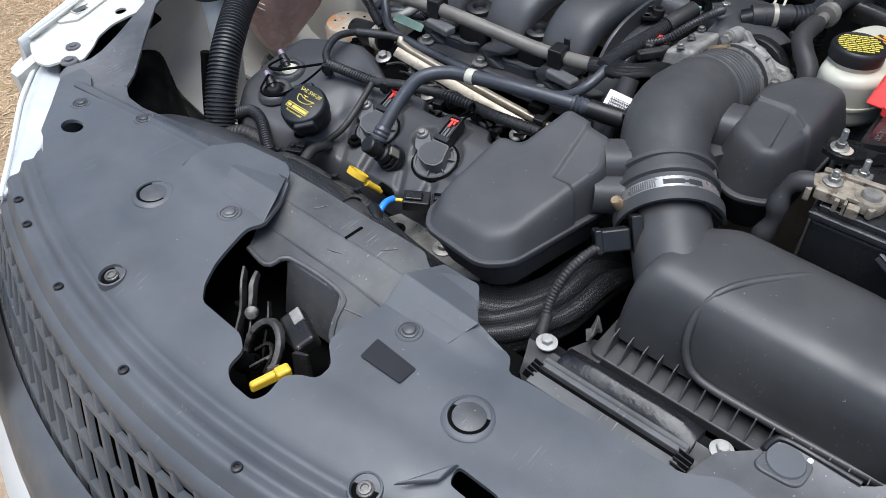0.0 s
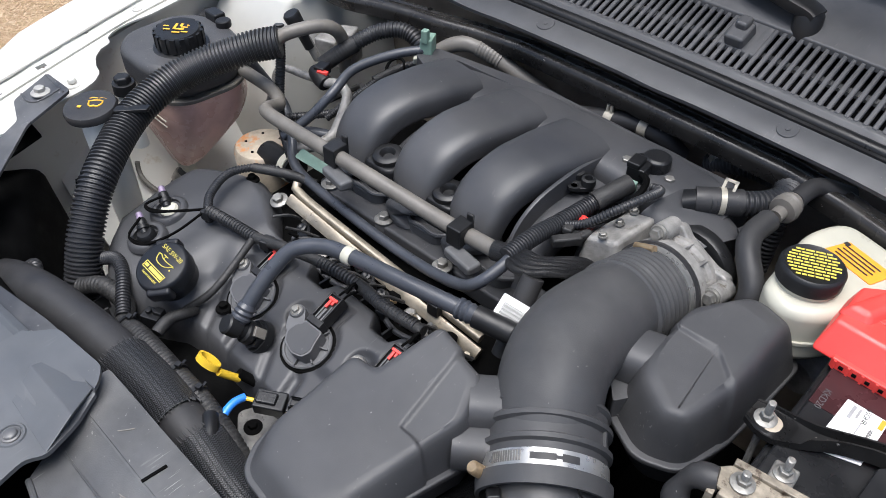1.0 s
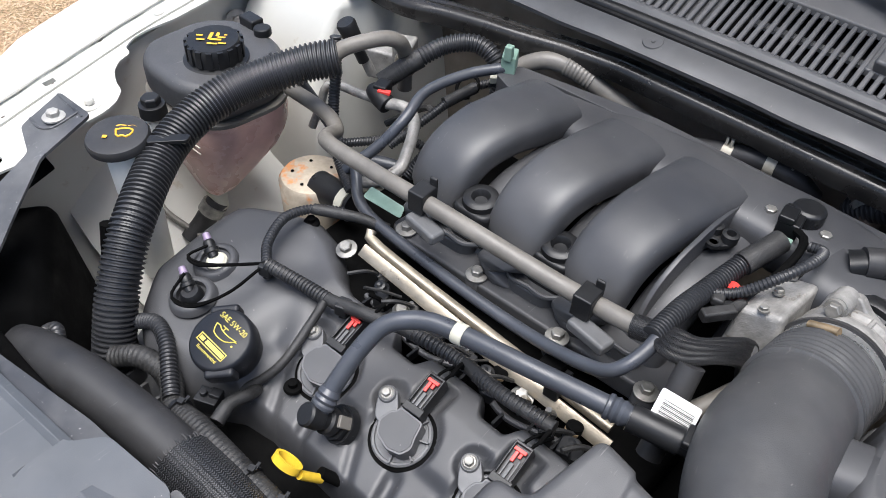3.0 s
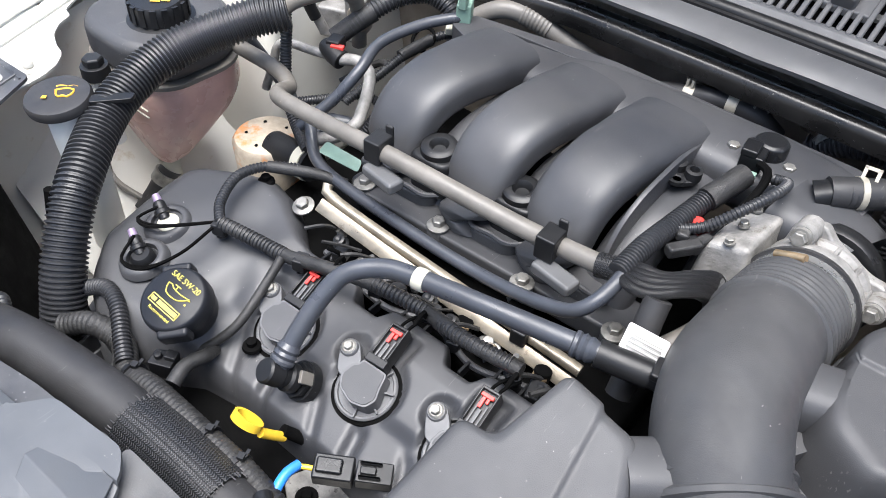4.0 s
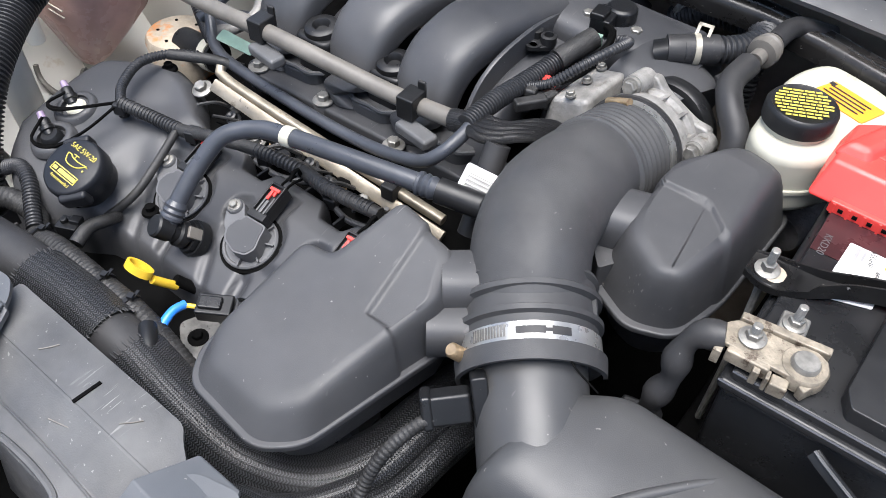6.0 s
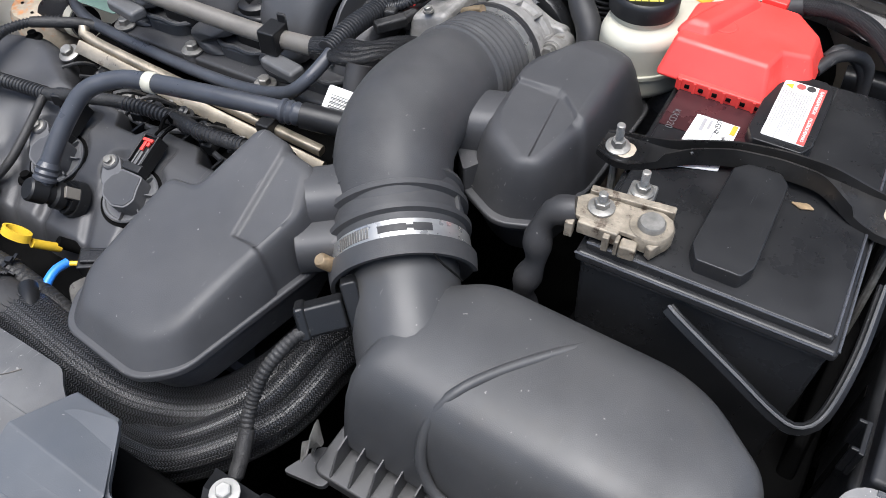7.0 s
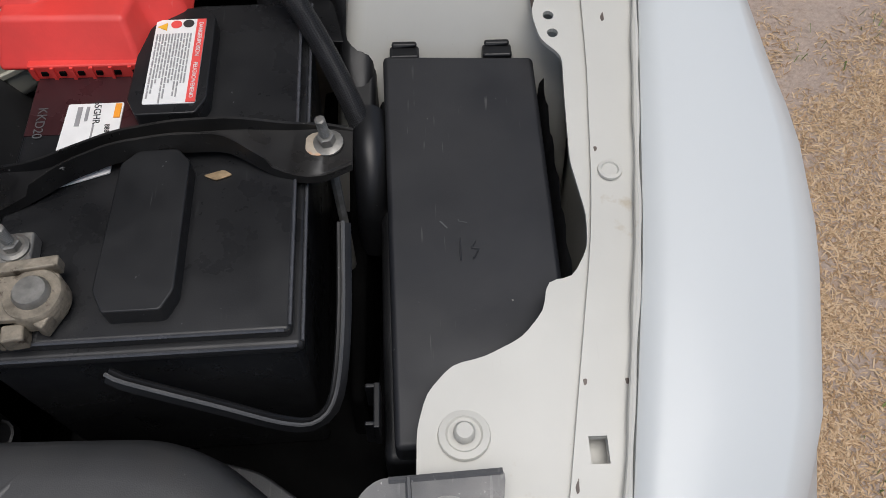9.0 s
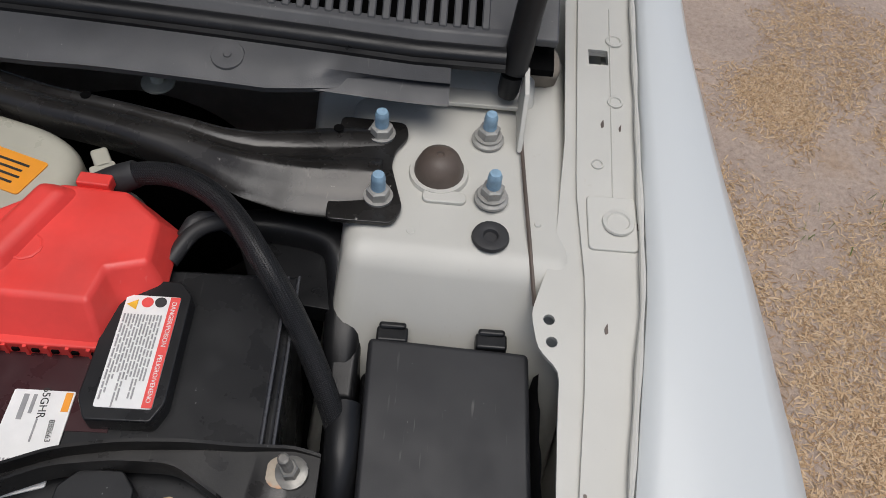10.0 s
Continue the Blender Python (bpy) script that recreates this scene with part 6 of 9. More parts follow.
for x in (-0.16, -0.06, 0.03):
    inj = part("injector", lathe([(0, 0), (0.006, 0), (0.006, 0.015), (0.0085, 0.017), (0.0085, 0.034), (0.006, 0.036), (0, 0.036)], (x, 0.835, 0.715), (0, 0.3, 1), 14), DEEP, rail)
    part("plug", box((x + 0.006, 0.822, 0.742), (0.014, 0.022, 0.014), 15), BLACK, rail, bevel=0.002)
    part("oring", lathe([(0.005, 0), (0.0078, 0), (0.0078, 0.003), (0.005, 0.003)], (x, 0.840, 0.742), (0, 0.3, 1), 12), BRASS, rail)
for x, y, z in ((-0.285, 0.845, 0.757), (-0.19, 0.838, 0.735), (-0.03, 0.842, 0.735)):
    hexbolt(rail, (x, y, z), 0.0072, (0, -0.3, 1), washer=1.7)
part("clip", box((-0.02, 0.872, 0.768), (0.024, 0.018, 0.012), 5), DEEP, rail, bevel=0.002)


def pipe(name, pts, r, mat, label, cat, **kw):
    return solo(name, tube(pts, r, **kw), mat, label, cat)


GP = [(-0.518, 0.958, 0.808), (-0.45, 0.960, 0.803), (-0.412, 0.945, 0.803), (-0.398, 0.92, 0.815), (-0.375, 0.902, 0.825), (-0.311, 0.900, 0.828), (-0.20, 0.896, 0.838), (-0.053, 0.912, 0.826), (0.030, 0.912, 0.834)]
gp = thing("heater_pipe", (-0.2, 0.9, 0.83), "dusty grey pipe clipped along the manifold", "pipe")
part("tube", tube(GP, 0.0095, 14), GREYPIPE, gp)
for x, y, z in ((-0.222, 0.897, 0.838), (-0.020, 0.908, 0.829)):
    part("clamp", merge(box((x, y, z + 0.002), (0.020, 0.026, 0.026), 5), box((x + 0.004, y + 0.012, z + 0.012), (0.010, 0.004, 0.024), 5)), BLACK, gp, "black plastic pipe clamp", bevel=0.002)
    part("clamp_arm", box((x + 0.018, y - 0.014, z - 0.018), (0.046, 0.020, 0.013), -8), COVER2, gp, bevel=0.004)
part("braid_end", tube([(0.028, 0.912, 0.833), (0.046, 0.915, 0.836), (0.062, 0.918, 0.836)], 0.0115, 16), BRAID2, gp)

fl = thing("vapour_line", (-0.1, 0.88, 0.78), "slate-black plastic vapour line along the fuel rail", "pipe")
part("line", tube([(-0.36, 0.931, 0.800), (-0.345, 0.915, 0.785), (-0.303, 0.893, 0.770), (-0.174, 0.884, 0.768), (-0.064, 0.880, 0.774), (0.012, 0.868, 0.802), (0.042, 0.868, 0.822), (0.054, 0.895, 0.838), (0.052, 0.930, 0.845)], 0.0068, 12), RUBBER_BLUE, fl)
part("conduit", tube([(0.050, 0.905, 0.842), (0.052, 0.945, 0.846), (0.056, 0.985, 0.845), (0.062, 1.022, 0.848), (0.070, 1.055, 0.856)], 0.0105, 16, pitch=0.0036, depth=0.0016), CONDUIT, fl, "ribbed black conduit")
part("nose", tube([(0.066, 1.035, 0.852), (0.074, 1.060, 0.858), (0.080, 1.080, 0.862)], 0.0118, 14), LOOM, fl)

pcv = thing("breather_hose", (-0.02, 0.8, 0.82), "slate-black breather hose with quick connectors", "hose")
PC = [(-0.148, 0.688, 0.752), (-0.149, 0.712, 0.774), (-0.147, 0.742, 0.799), (-0.138, 0.766, 0.818), (-0.112, 0.787, 0.826), (-0.075, 0.797, 0.829), (-0.010, 0.807, 0.834), (0.06, 0.822, 0.834), (0.112, 0.836, 0.831)]
part("hose", tube(PC, 0.0090, 16), RUBBER_BLUE, pcv)
for i, (a, b) in enumerate((((-0.148, 0.690, 0.754), (-0.149, 0.706, 0.769)), ((0.060, 0.822, 0.834), (0.080, 0.827, 0.833)))):
    va, vb = Vector(a), Vector(b)
    prof = [(0.0092, 0), (0.0112, 0.001), (0.0116, 0.004), (0.0100, 0.006), (0.0116, 0.009), (0.0100, 0.012), (0.0112, 0.015), (0.0092, 0.020)]
    part("ribbed_end", lathe(prof, va, vb - va, 20), RUBBER_BLUE, pcv)
EL = Vector((-0.149, 0.679, 0.751))
ED_ = (Vector((-0.137, 0.706, 0.719)) - EL).normalized()
part("elbow", lathe([(0, -0.009), (0.0100, -0.009), (0.0118, -0.007), (0.0122, 0.008), (0.0105, 0.010), (0.0105, 0.016), (0.0135, 0.018), (0.0140, 0.026), (0.0120, 0.028), (0.0120, 0.033), (0, 0.033)], EL, ED_, 26), BLACK, pcv, "black quick-connect elbow")
part("elbow_base", merge(lathe([(0, 0.030), (0.0170, 0.030), (0.0172, 0.040), (0.0150, 0.044), (0, 0.044)], EL, ED_, 8, 12), lathe([(0, 0.036), (0.0190, 0.036), (0.0190, 0.046), (0, 0.046)], EL, ED_, 28)), BLACK, pcv)
part("elbow_clip", moved(box((0, 0, 0), (0.012, 0.004, 0.018)), along(EL + ED_ * 0.030, ED_) @ Matrix.Rotation(radians(40), 4, "Z") @ Matrix.Translation((0, 0.0150, 0))), GREYPIPE, pcv, bevel=0.001)
part("sleeve", lathe([(0.0098, 0), (0.0104, 0.001), (0.0104, 0.010), (0.0098, 0.011)], (-0.083, 0.7955, 0.8285), (0.95, 0.15, 0.05), 20), CREAM, pcv, "off-white printed sleeve")
part("connector", merge(tube([(0.080, 0.827, 0.833), (0.122, 0.839, 0.829)], 0.0120, 18), tube([(0.118, 0.838, 0.829), (0.138, 0.842, 0.827)], 0.0098, 14)), BLACK, pcv, "black quick connector")
part("connector_clip", box((0.128, 0.838, 0.842), (0.010, 0.022, 0.008), 10), BLACK, pcv, bevel=0.002)
bt = Matrix.Translation((0.106, 0.852, 0.834)) @ Euler((radians(30), radians(14), radians(16))).to_matrix().to_4x4() @ Matrix.Diagonal((0.82, 0.82, 1, 1))
tag = solo("barcode_tag", moved(merge(slab(rounded([(-0.022, -0.026), (0.022, -0.026), (0.022, 0.020), (-0.022, 0.020)], 0.003), 0, 0.0012)), bt), WPRINT, "white paper tag with a barcode on the hose", "label")
bars([(0.001, -0.011 + 0.0016 * k, 0.034, 0.0005 + 0.0004 * (k * 7 % 3)) for k in range(14)], bt @ Matrix.Translation((0, 0, 0.0014)), KPRINT, tag)
solo("breather_tube", tube([(0.092, 0.900, 0.845), (0.094, 0.886, 0.825), (0.098, 0.870, 0.80), (0.10, 0.85, 0.77)], 0.012, 14), RUBBER, "short black breather tube beside the tag", "hose")

# ---- wiring looms ----
def loom(name, pts, r, label, mat=None, clips=(), pitch=0.0, depth=0.0):
    t = thing(name, pts[0], label, "wiring loom")
    part("wrap", tube(pts, r, 12, pitch=pitch, depth=depth) if pitch else tube(pts, lambda u: r * (1 + 0.035 * math.sin(u * 310) + 0.03 * math.sin(u * 37)), 12, step=0.003), mat or LOOM, t)
    for p in clips:
        part("clip", merge(box(p, (0.014, 0.016, 0.014), 20), lathe([(0, -0.012), (0.007, -0.012), (0.007, -0.004), (0, -0.004)], p, n=12)), BLACK, t, bevel=0.002)
    return t


HN = [(-0.312, 0.758, 0.776), (-0.275, 0.768, 0.770), (-0.235, 0.775, 0.768), (-0.190, 0.782, 0.778), (-0.136, 0.797, 0.780), (-0.078, 0.806, 0.778), (-0.025, 0.800, 0.785), (0.030, 0.803, 0.788)]
hl = loom("coil_loom", HN, 0.0070, "taped black wiring loom over the coils", clips=[(-0.312, 0.758, 0.770), (-0.215, 0.778, 0.770)])
part("conduit", tube(HN[0:3], 0.0078, 14, pitch=0.0042, depth=0.0016), CONDUIT, hl)
part("conduit", tube([(-0.136, 0.797, 0.780), (-0.105, 0.802, 0.780), (-0.078, 0.806, 0.778)], 0.0076, 14, pitch=0.0046, depth=0.0016), CONDUIT, hl)
part("conduit", tube([(-0.060, 0.804, 0.779), (-0.025, 0.800, 0.785), (0.020, 0.803, 0.788)], 0.0076, 14, pitch=0.0046, depth=0.0016), CONDUIT, hl)
part("conduit", tube([(-0.312, 0.758, 0.776), (-0.335, 0.778, 0.778), (-0.352, 0.815, 0.780), (-0.345, 0.850, 0.776), (-0.318, 0.872, 0.775)], 0.0058, 12, pitch=0.004, depth=0.0012), CONDUIT, hl)
part("branch", tube([(-0.345, 0.850, 0.776), (-0.30, 0.88, 0.772), (-0.27, 0.895, 0.765)], 0.0065, 10), LOOM, hl)
for q in range(2):
    part("twisted_wire", tube([(-0.385, 0.735, 0.768), (-0.395, 0.715, 0.760), (-0.375, 0.712 + 0.004 * q, 0.762), (-0.35, 0.728, 0.768), (-0.314, 0.757, 0.776)], 0.0018, 6), DEEP, hl)
    part("twisted_wire", tube([(-0.37, 0.695, 0.765), (-0.365, 0.672, 0.750), (-0.34, 0.680 + 0.004 * q, 0.748), (-0.318, 0.712, 0.762), (-0.313, 0.755, 0.775)], 0.0018, 6), DEEP, hl)
part("drop_branch", tube([(-0.235, 0.770, 0.768), (-0.228, 0.735, 0.752), (-0.225, 0.700, 0.735), (-0.24, 0.672, 0.715), (-0.262, 0.655, 0.695), (-0.262, 0.650, 0.66)], lambda u: 0.0048 + 0.004 * max(0, u - 0.55), 10), LOOM, hl)
for x in (-0.165, -0.062, 0.04):
    part("coil_wire", tube([(x - 0.012, 0.800, 0.779), (x - 0.010, 0.795, 0.792), (x - 0.012, 0.785, 0.782)], 0.0022, 6), DEEP, hl)

LM = [(-0.375, 0.600, 0.705), (-0.345, 0.618, 0.715), (-0.310, 0.625, 0.708), (-0.272, 0.607, 0.712), (-0.225, 0.606, 0.728), (-0.150, 0.606, 0.728), (-0.097, 0.606, 0.726), (-0.045, 0.603, 0.712), (-0.005, 0.598, 0.69)]
fl2 = loom("front_loom", LM, 0.0122, "thick ribbed wiring loom along the front of the engine", mat=LOOM, pitch=0.0052, depth=0.0007, clips=[(-0.272, 0.607, 0.714), (-0.15, 0.606, 0.728)])
part("conduit", tube([(-0.392, 0.640, 0.716), (-0.362, 0.648, 0.730), (-0.330, 0.640, 0.732), (-0.300, 0.622, 0.724), (-0.280, 0.610, 0.718)], 0.0088, 14, pitch=0.0042, depth=0.0014), CONDUIT, fl2)
for p, d in (((-0.262, 0.6065, 0.716), (1, 0, 0.3)), ((-0.150, 0.606, 0.728), (1, 0, 0)), ((-0.110, 0.606, 0.727), (1, 0, 0))):
    part("tie_wrap", merge(lathe([(0.0125, -0.0022), (0.0140, -0.0022), (0.0140, 0.0022), (0.0125, 0.0022)], p, d, 22), box((p[0] + 0.002, p[1] + 0.004, p[2] + 0.0150), (0.006, 0.006, 0.005), 20), box((p[0] + 0.003, p[1] + 0.009, p[2] + 0.0150), (0.003, 0.008, 0.0012), 20)), BLACK, fl2, "black tie wrap")
part("small_plug", merge(box((-0.252, 0.634, 0.716), (0.024, 0.018, 0.020), 25), box((-0.246, 0.640, 0.728), (0.012, 0.010, 0.006), 25), lathe([(0, 0), (0.004, 0), (0.004, 0.005), (0, 0.005)], (-0.256, 0.632, 0.726), n=10)), BLACK, fl2, "small black plug on the loom", bevel=0.002)
part("stub", tube([(-0.222, 0.622, 0.724), (-0.228, 0.642, 0.728), (-0.226, 0.662, 0.724), (-0.232, 0.676, 0.715)], lambda u: 0.0078 - 0.0015 * u, 12), LOOM, fl2)

cn = thing("sensor_connector", (-0.045, 0.65, 0.72), "black two-part electrical connector with blue and yellow wires", "connector")
cm = Matrix.Translation((-0.036, 0.667, 0.724)) @ Euler((radians(8), radians(2), radians(34))).to_matrix().to_4x4() @ Matrix.Scale(0.86, 4)
part("plug", moved(merge(box((-0.020, 0, 0), (0.040, 0.026, 0.020)), box((-0.024, 0, 0.011), (0.026, 0.016, 0.006))), cm), BLACK, cn, bevel=0.002)
part("socket", moved(merge(box((0.020, 0, 0), (0.036, 0.022, 0.018)), box((0.014, 0, 0.010), (0.016, 0.008, 0.006)), box((0.016, 0.007, 0.011), (0.022, 0.003, 0.006)), box((0.016, -0.007, 0.011), (0.022, 0.003, 0.006))), cm), BLACK, cn, bevel=0.0015)
part("blue_wire", tube([(-0.076, 0.642, 0.725), (-0.077, 0.630, 0.727), (-0.074, 0.616, 0.725), (-0.068, 0.600, 0.718)], 0.0045, 10), BLUE, cn, "blue wire sleeve")
part("yellow_wire", tube([(-0.064, 0.648, 0.724), (-0.072, 0.643, 0.725), (-0.078, 0.638, 0.725)], 0.0024, 8), YELLOW, cn, "yellow wire")
part("end_plug", box((-0.054, 0.602, 0.714), (0.036, 0.016, 0.014), -10), BLACK, cn, bevel=0.003)
br = thing("engine_bracket", (0, 0.61, 0.69), "greasy worn steel engine bracket with a black bolt", "bracket")
part("plate", slab(rounded([(-0.100, 0.640), (-0.085, 0.672), (0.05, 0.676), (0.09, 0.60), (0.03, 0.59), (-0.05, 0.605)], 0.008), 0.662, 0.678), GREASY, br, bevel=0.003)
hexbolt(br, (-0.070, 0.640, 0.678), 0.0055, mat=DEEP)
hexbolt(br, (0.000, 0.650, 0.678), 0.0080, washer=1.8)

# ---- radiator hose with woven sleeve ----
rh = thing("radiator_hose", (-0.2, 0.56, 0.73), "thick black radiator hose with woven sleeves", "hose")
RH = [(-0.47, 0.530, 0.700), (-0.42, 0.543, 0.722), (-0.36, 0.555, 0.733), (-0.30, 0.565, 0.733), (-0.23, 0.573, 0.731), (-0.15, 0.577, 0.729), (-0.05, 0.575, 0.724), (0.03, 0.570, 0.713), (0.09, 0.577, 0.703), (0.14, 0.603, 0.700), (0.165, 0.65, 0.700), (0.170, 0.70, 0.695), (0.170, 0.76, 0.68)]
part("hose", tube(RH, 0.0260, 28), RUBBER, rh)
part("sleeve", tube([(-0.205, 0.5745, 0.7305), (-0.15, 0.577, 0.729), (-0.095, 0.5765, 0.7265)], 0.0290, 36, step=0.004), BRAID, rh, "woven black sleeve with frayed ends")
part("sleeve", tube([(-0.058, 0.5755, 0.7245), *RH[7:]], 0.0290, 36, step=0.004), BRAID, rh, "woven black sleeve")
fr = random.Random(9)
for x0, y0, z0, sg in ((-0.205, 0.5745, 0.7305, -1), (-0.095, 0.5765, 0.7265, 1), (-0.058, 0.5755, 0.7245, -1)):
    fringe = bmesh.new()
    for k in range(40):
        a = 2 * math.pi * k / 40 + fr.uniform(-0.05, 0.05)
        c, s_ = math.cos(a) * 0.0288, math.sin(a) * 0.0288
        ln = fr.uniform(0.002, 0.006)
        merge(fringe, tube([(x0 - sg * 0.002, y0 + c, z0 + s_), (x0 + sg * ln * 0.5, y0 + c * 1.02, z0 + s_ * 1.02), (x0 + sg * ln, y0 + c * fr.uniform(0.96, 1.04), z0 + s_ * fr.uniform(0.96, 1.04))], 0.0007, 4, step=0.003))
    part("frayed_edge", fringe, RUBBER, rh)
part("clip", tube([(-0.068, 0.598, 0.742), (-0.055, 0.590, 0.744), (-0.044, 0.582, 0.742)], 0.0085, 14), BLACK, rh)
for k, (dx, dz, r) in enumerate(((0.022, 0.020, 0.010), (0.040, 0.012, 0.011), (0.035, -0.012, 0.012))):
    pts = [(0.02, 0.548 - 0.010 * k, 0.695 - 0.008 * k), (0.08, 0.552 - 0.011 * k, 0.695 + dz * 0.5), (0.128 + dx * 0.4, 0.575 - dx * 0.6, 0.700 + dz), (0.156 + dx, 0.620, 0.706 + dz), (0.168 + dx, 0.69, 0.712 + dz), (0.172 + dx, 0.75, 0.69)]
    solo("braided_cable", tube(pts, r, 20, step=0.004), BRAID3, "woven black cable sleeve beside the radiator hose", "cable", "braided cables")


# ---- hoses and pipes in front of the bulkhead ----
solo("purge_hose", tube([(0.144, 1.256, 0.836), (0.168, 1.258, 0.840), (0.192, 1.254, 0.836), (0.204, 1.235, 0.834), (0.208, 1.215, 0.80), (0.21, 1.20, 0.74)], 0.0135, 18, pitch=0.0056, depth=0.0026), CONDUIT, "ribbed black hose bending down behind the throttle", "hose")
cf = thing("bulkhead_fitting", (0.10, 1.30, 0.78), "round rubber bulkhead fitting with a wire clamp", "pipe fitting")
part("body", lathe([(0, 0), (0.024, 0), (0.024, 0.03), (0.020, 0.032), (0.020, 0.06), (0, 0.06)], (0.101, 1.318, 0.772), (0.1, -0.75, 0.5), 24), BROWN, cf)
part("clamp", lathe([(0.0205, 0), (0.0222, 0), (0.0222, 0.006), (0.0205, 0.006)], (0.105, 1.285, 0.794), (0.1, -0.75, 0.5), 24), GREYPIPE, cf)
rl = thing("rear_loom", (-0.35, 1.06, 0.80), "thin ribbed wiring loom beside the manifold with a pale plug", "wiring loom")
part("conduit", tube([(-0.372, 0.995, 0.775), (-0.354, 1.035, 0.802), (-0.346, 1.085, 0.818), (-0.332, 1.122, 0.828), (-0.300, 1.148, 0.834)], 0.0058, 12, pitch=0.0036, depth=0.0010), CONDUIT, rl)
part("loop", tube([(-0.346 + 0.015 * math.cos(a), 1.108 + 0.012 * math.sin(a), 0.824 + 0.010 * math.sin(a)) for a in (k * 0.55 for k in range(11))], 0.0024, 8), DEEP, rl)
part("plug", box((-0.318, 1.132, 0.838), (0.020, 0.012, 0.010), 35), CREAM, rl, "pale plug", bevel=0.002)
part("tape", tube([(-0.350, 1.07, 0.815), (-0.344, 1.092, 0.820), (-0.336, 1.112, 0.826)], 0.0078, 10), LOOM, rl)
part("branch", tube([(-0.352, 1.05, 0.806), (-0.372, 1.065, 0.80), (-0.395, 1.06, 0.785), (-0.42, 1.035, 0.765)], 0.0046, 8), LOOM, rl)
part("branch", tube([(-0.431, 0.967, 0.762), (-0.405, 0.998, 0.764), (-0.383, 1.033, 0.762), (-0.36, 1.05, 0.75)], 0.0062, 12, pitch=0.004, depth=0.001), CONDUIT, rl)

# ---- air intake ----
def moulded(low, high, z0, top, fold, centre, r=0.012):
    """A blow-moulded shell: drafted walls, a rolled edge and a flat top that steps down along a fold."""
    a, b = rounded(low, r, 6), rounded(high, r * 0.8, 6)
    pa, pb = [], []
    for k in range(len(a)):
        p, q, u, v = Vector(a[k - 1]), Vector(a[k]), Vector(b[k - 1]), Vector(b[k])
        n = max(1, int((q - p).length / 0.003))
        for i in range(n):
            pa.append(p.lerp(q, (i + 1) / n))
            pb.append(u.lerp(v, (i + 1) / n))
    c = Vector(centre)
    loops = []
    for f, g_ in ((0, 0), (0.35, 0.35), (0.68, 0.68), (0.88, 0.83), (1.10, 0.925), (1.38, 0.975), (1.75, 0.995)):
        loops.append([(p.lerp(q, f), g_) for p, q in zip(pa, pb)])
    rim = [p for p, _ in loops[-1]]
    loops += [[(p.lerp(c, f), 1.0) for p in rim] for f in span(0.05, 0.97, 28)]
    out = []
    for loop in loops:
        ring = []
        for p, g_ in loop:
            d = fold(p.x, p.y)
            q = p + (c - p).normalized() * (0.003 * d) if g_ < 1 else p
            ring.append(Vector((q.x, q.y, z0 + (top(q.x, q.y) - 0.0032 * d * g_ - z0) * g_)))
        out.append(ring)
    return rings(out)


res = thing("front_resonator", (0.1, 0.68, 0.72), "satin black moulded resonator box on the air intake", "resonator box", "intake resonators")
low = [(0.026, 0.602), (0.045, 0.574), (0.122, 0.567), (0.148, 0.590), (0.176, 0.728), (0.165, 0.775), (0.075, 0.790), (0.060, 0.716), (0.030, 0.714)]
high = [(0.034, 0.612), (0.051, 0.587), (0.116, 0.583), (0.139, 0.602), (0.169, 0.722), (0.153, 0.764), (0.082, 0.778), (0.068, 0.708), (0.038, 0.706)]
part("upper_shell", moulded(low, high, 0.797, lambda x, y: 0.8165 + (y - 0.591) * 0.2465 + (x - 0.053) * 0.0654,
                            lambda x, y: ease(x - 0.1285 - (0.69 - y) * 0.135, -0.0022, 0.0022) * ease(y - 0.681 + 0.15 * max(0, x - 0.145), -0.002, 0.002), (0.112, 0.672), 0.013), BOX, res, sharp=70)
part("rim", slab(rounded([(x + (x - 0.10) * 0.045, y + (y - 0.68) * 0.045) for x, y in low], 0.014), 0.790, 0.7975), BOX, res, bevel=0.002)
part("lower_shell", hull([(x * 0.8 + 0.02, y * 0.8 + 0.136, 0.735) for x, y in low], [(x, y, 0.791) for x, y in low]), BOX, res, bevel=0.014, segs=3)
part("neck", sweep([(0.150, 0.745, 0.832), (0.185, 0.775, 0.832)], [(0.05, 0.05), (0.05, 0.05)], n=20), BOX, res)
part("neck", sweep([(0.160, 0.715, 0.815), (0.20, 0.745, 0.815)], [(0.04, 0.04), (0.04, 0.04)], n=20), BOX, res)

r2 = thing("rear_resonator", (0.28, 0.93, 0.75), "satin black moulded resonator box beside the battery", "resonator box", "intake resonators")
low = [(0.222, 0.880), (0.232, 0.852), (0.275, 0.830), (0.312, 0.845), (0.326, 0.900), (0.330, 1.030), (0.290, 1.050), (0.232, 0.990)]
high = [(0.233, 0.887), (0.243, 0.863), (0.281, 0.841), (0.302, 0.849), (0.314, 0.900), (0.314, 1.008), (0.274, 1.018), (0.236, 0.966)]
part("upper_shell", moulded(low, high, 0.800, lambda x, y: 0.862 + (y - 0.87) * 0.065,
                            lambda x, y: ease(lerp_table([(0.22, 0.930), (0.278, 0.931), (0.286, 0.928), (0.306, 0.910), (0.34, 0.88)], x) - y, -0.0022, 0.0022), (0.277, 0.955), 0.016), BOX, r2, sharp=70)
part("rim", slab(rounded([(x + (x - 0.28) * 0.06, y + (y - 0.93) * 0.04) for x, y in low], 0.014), 0.794, 0.8005), BOX, r2, bevel=0.002)
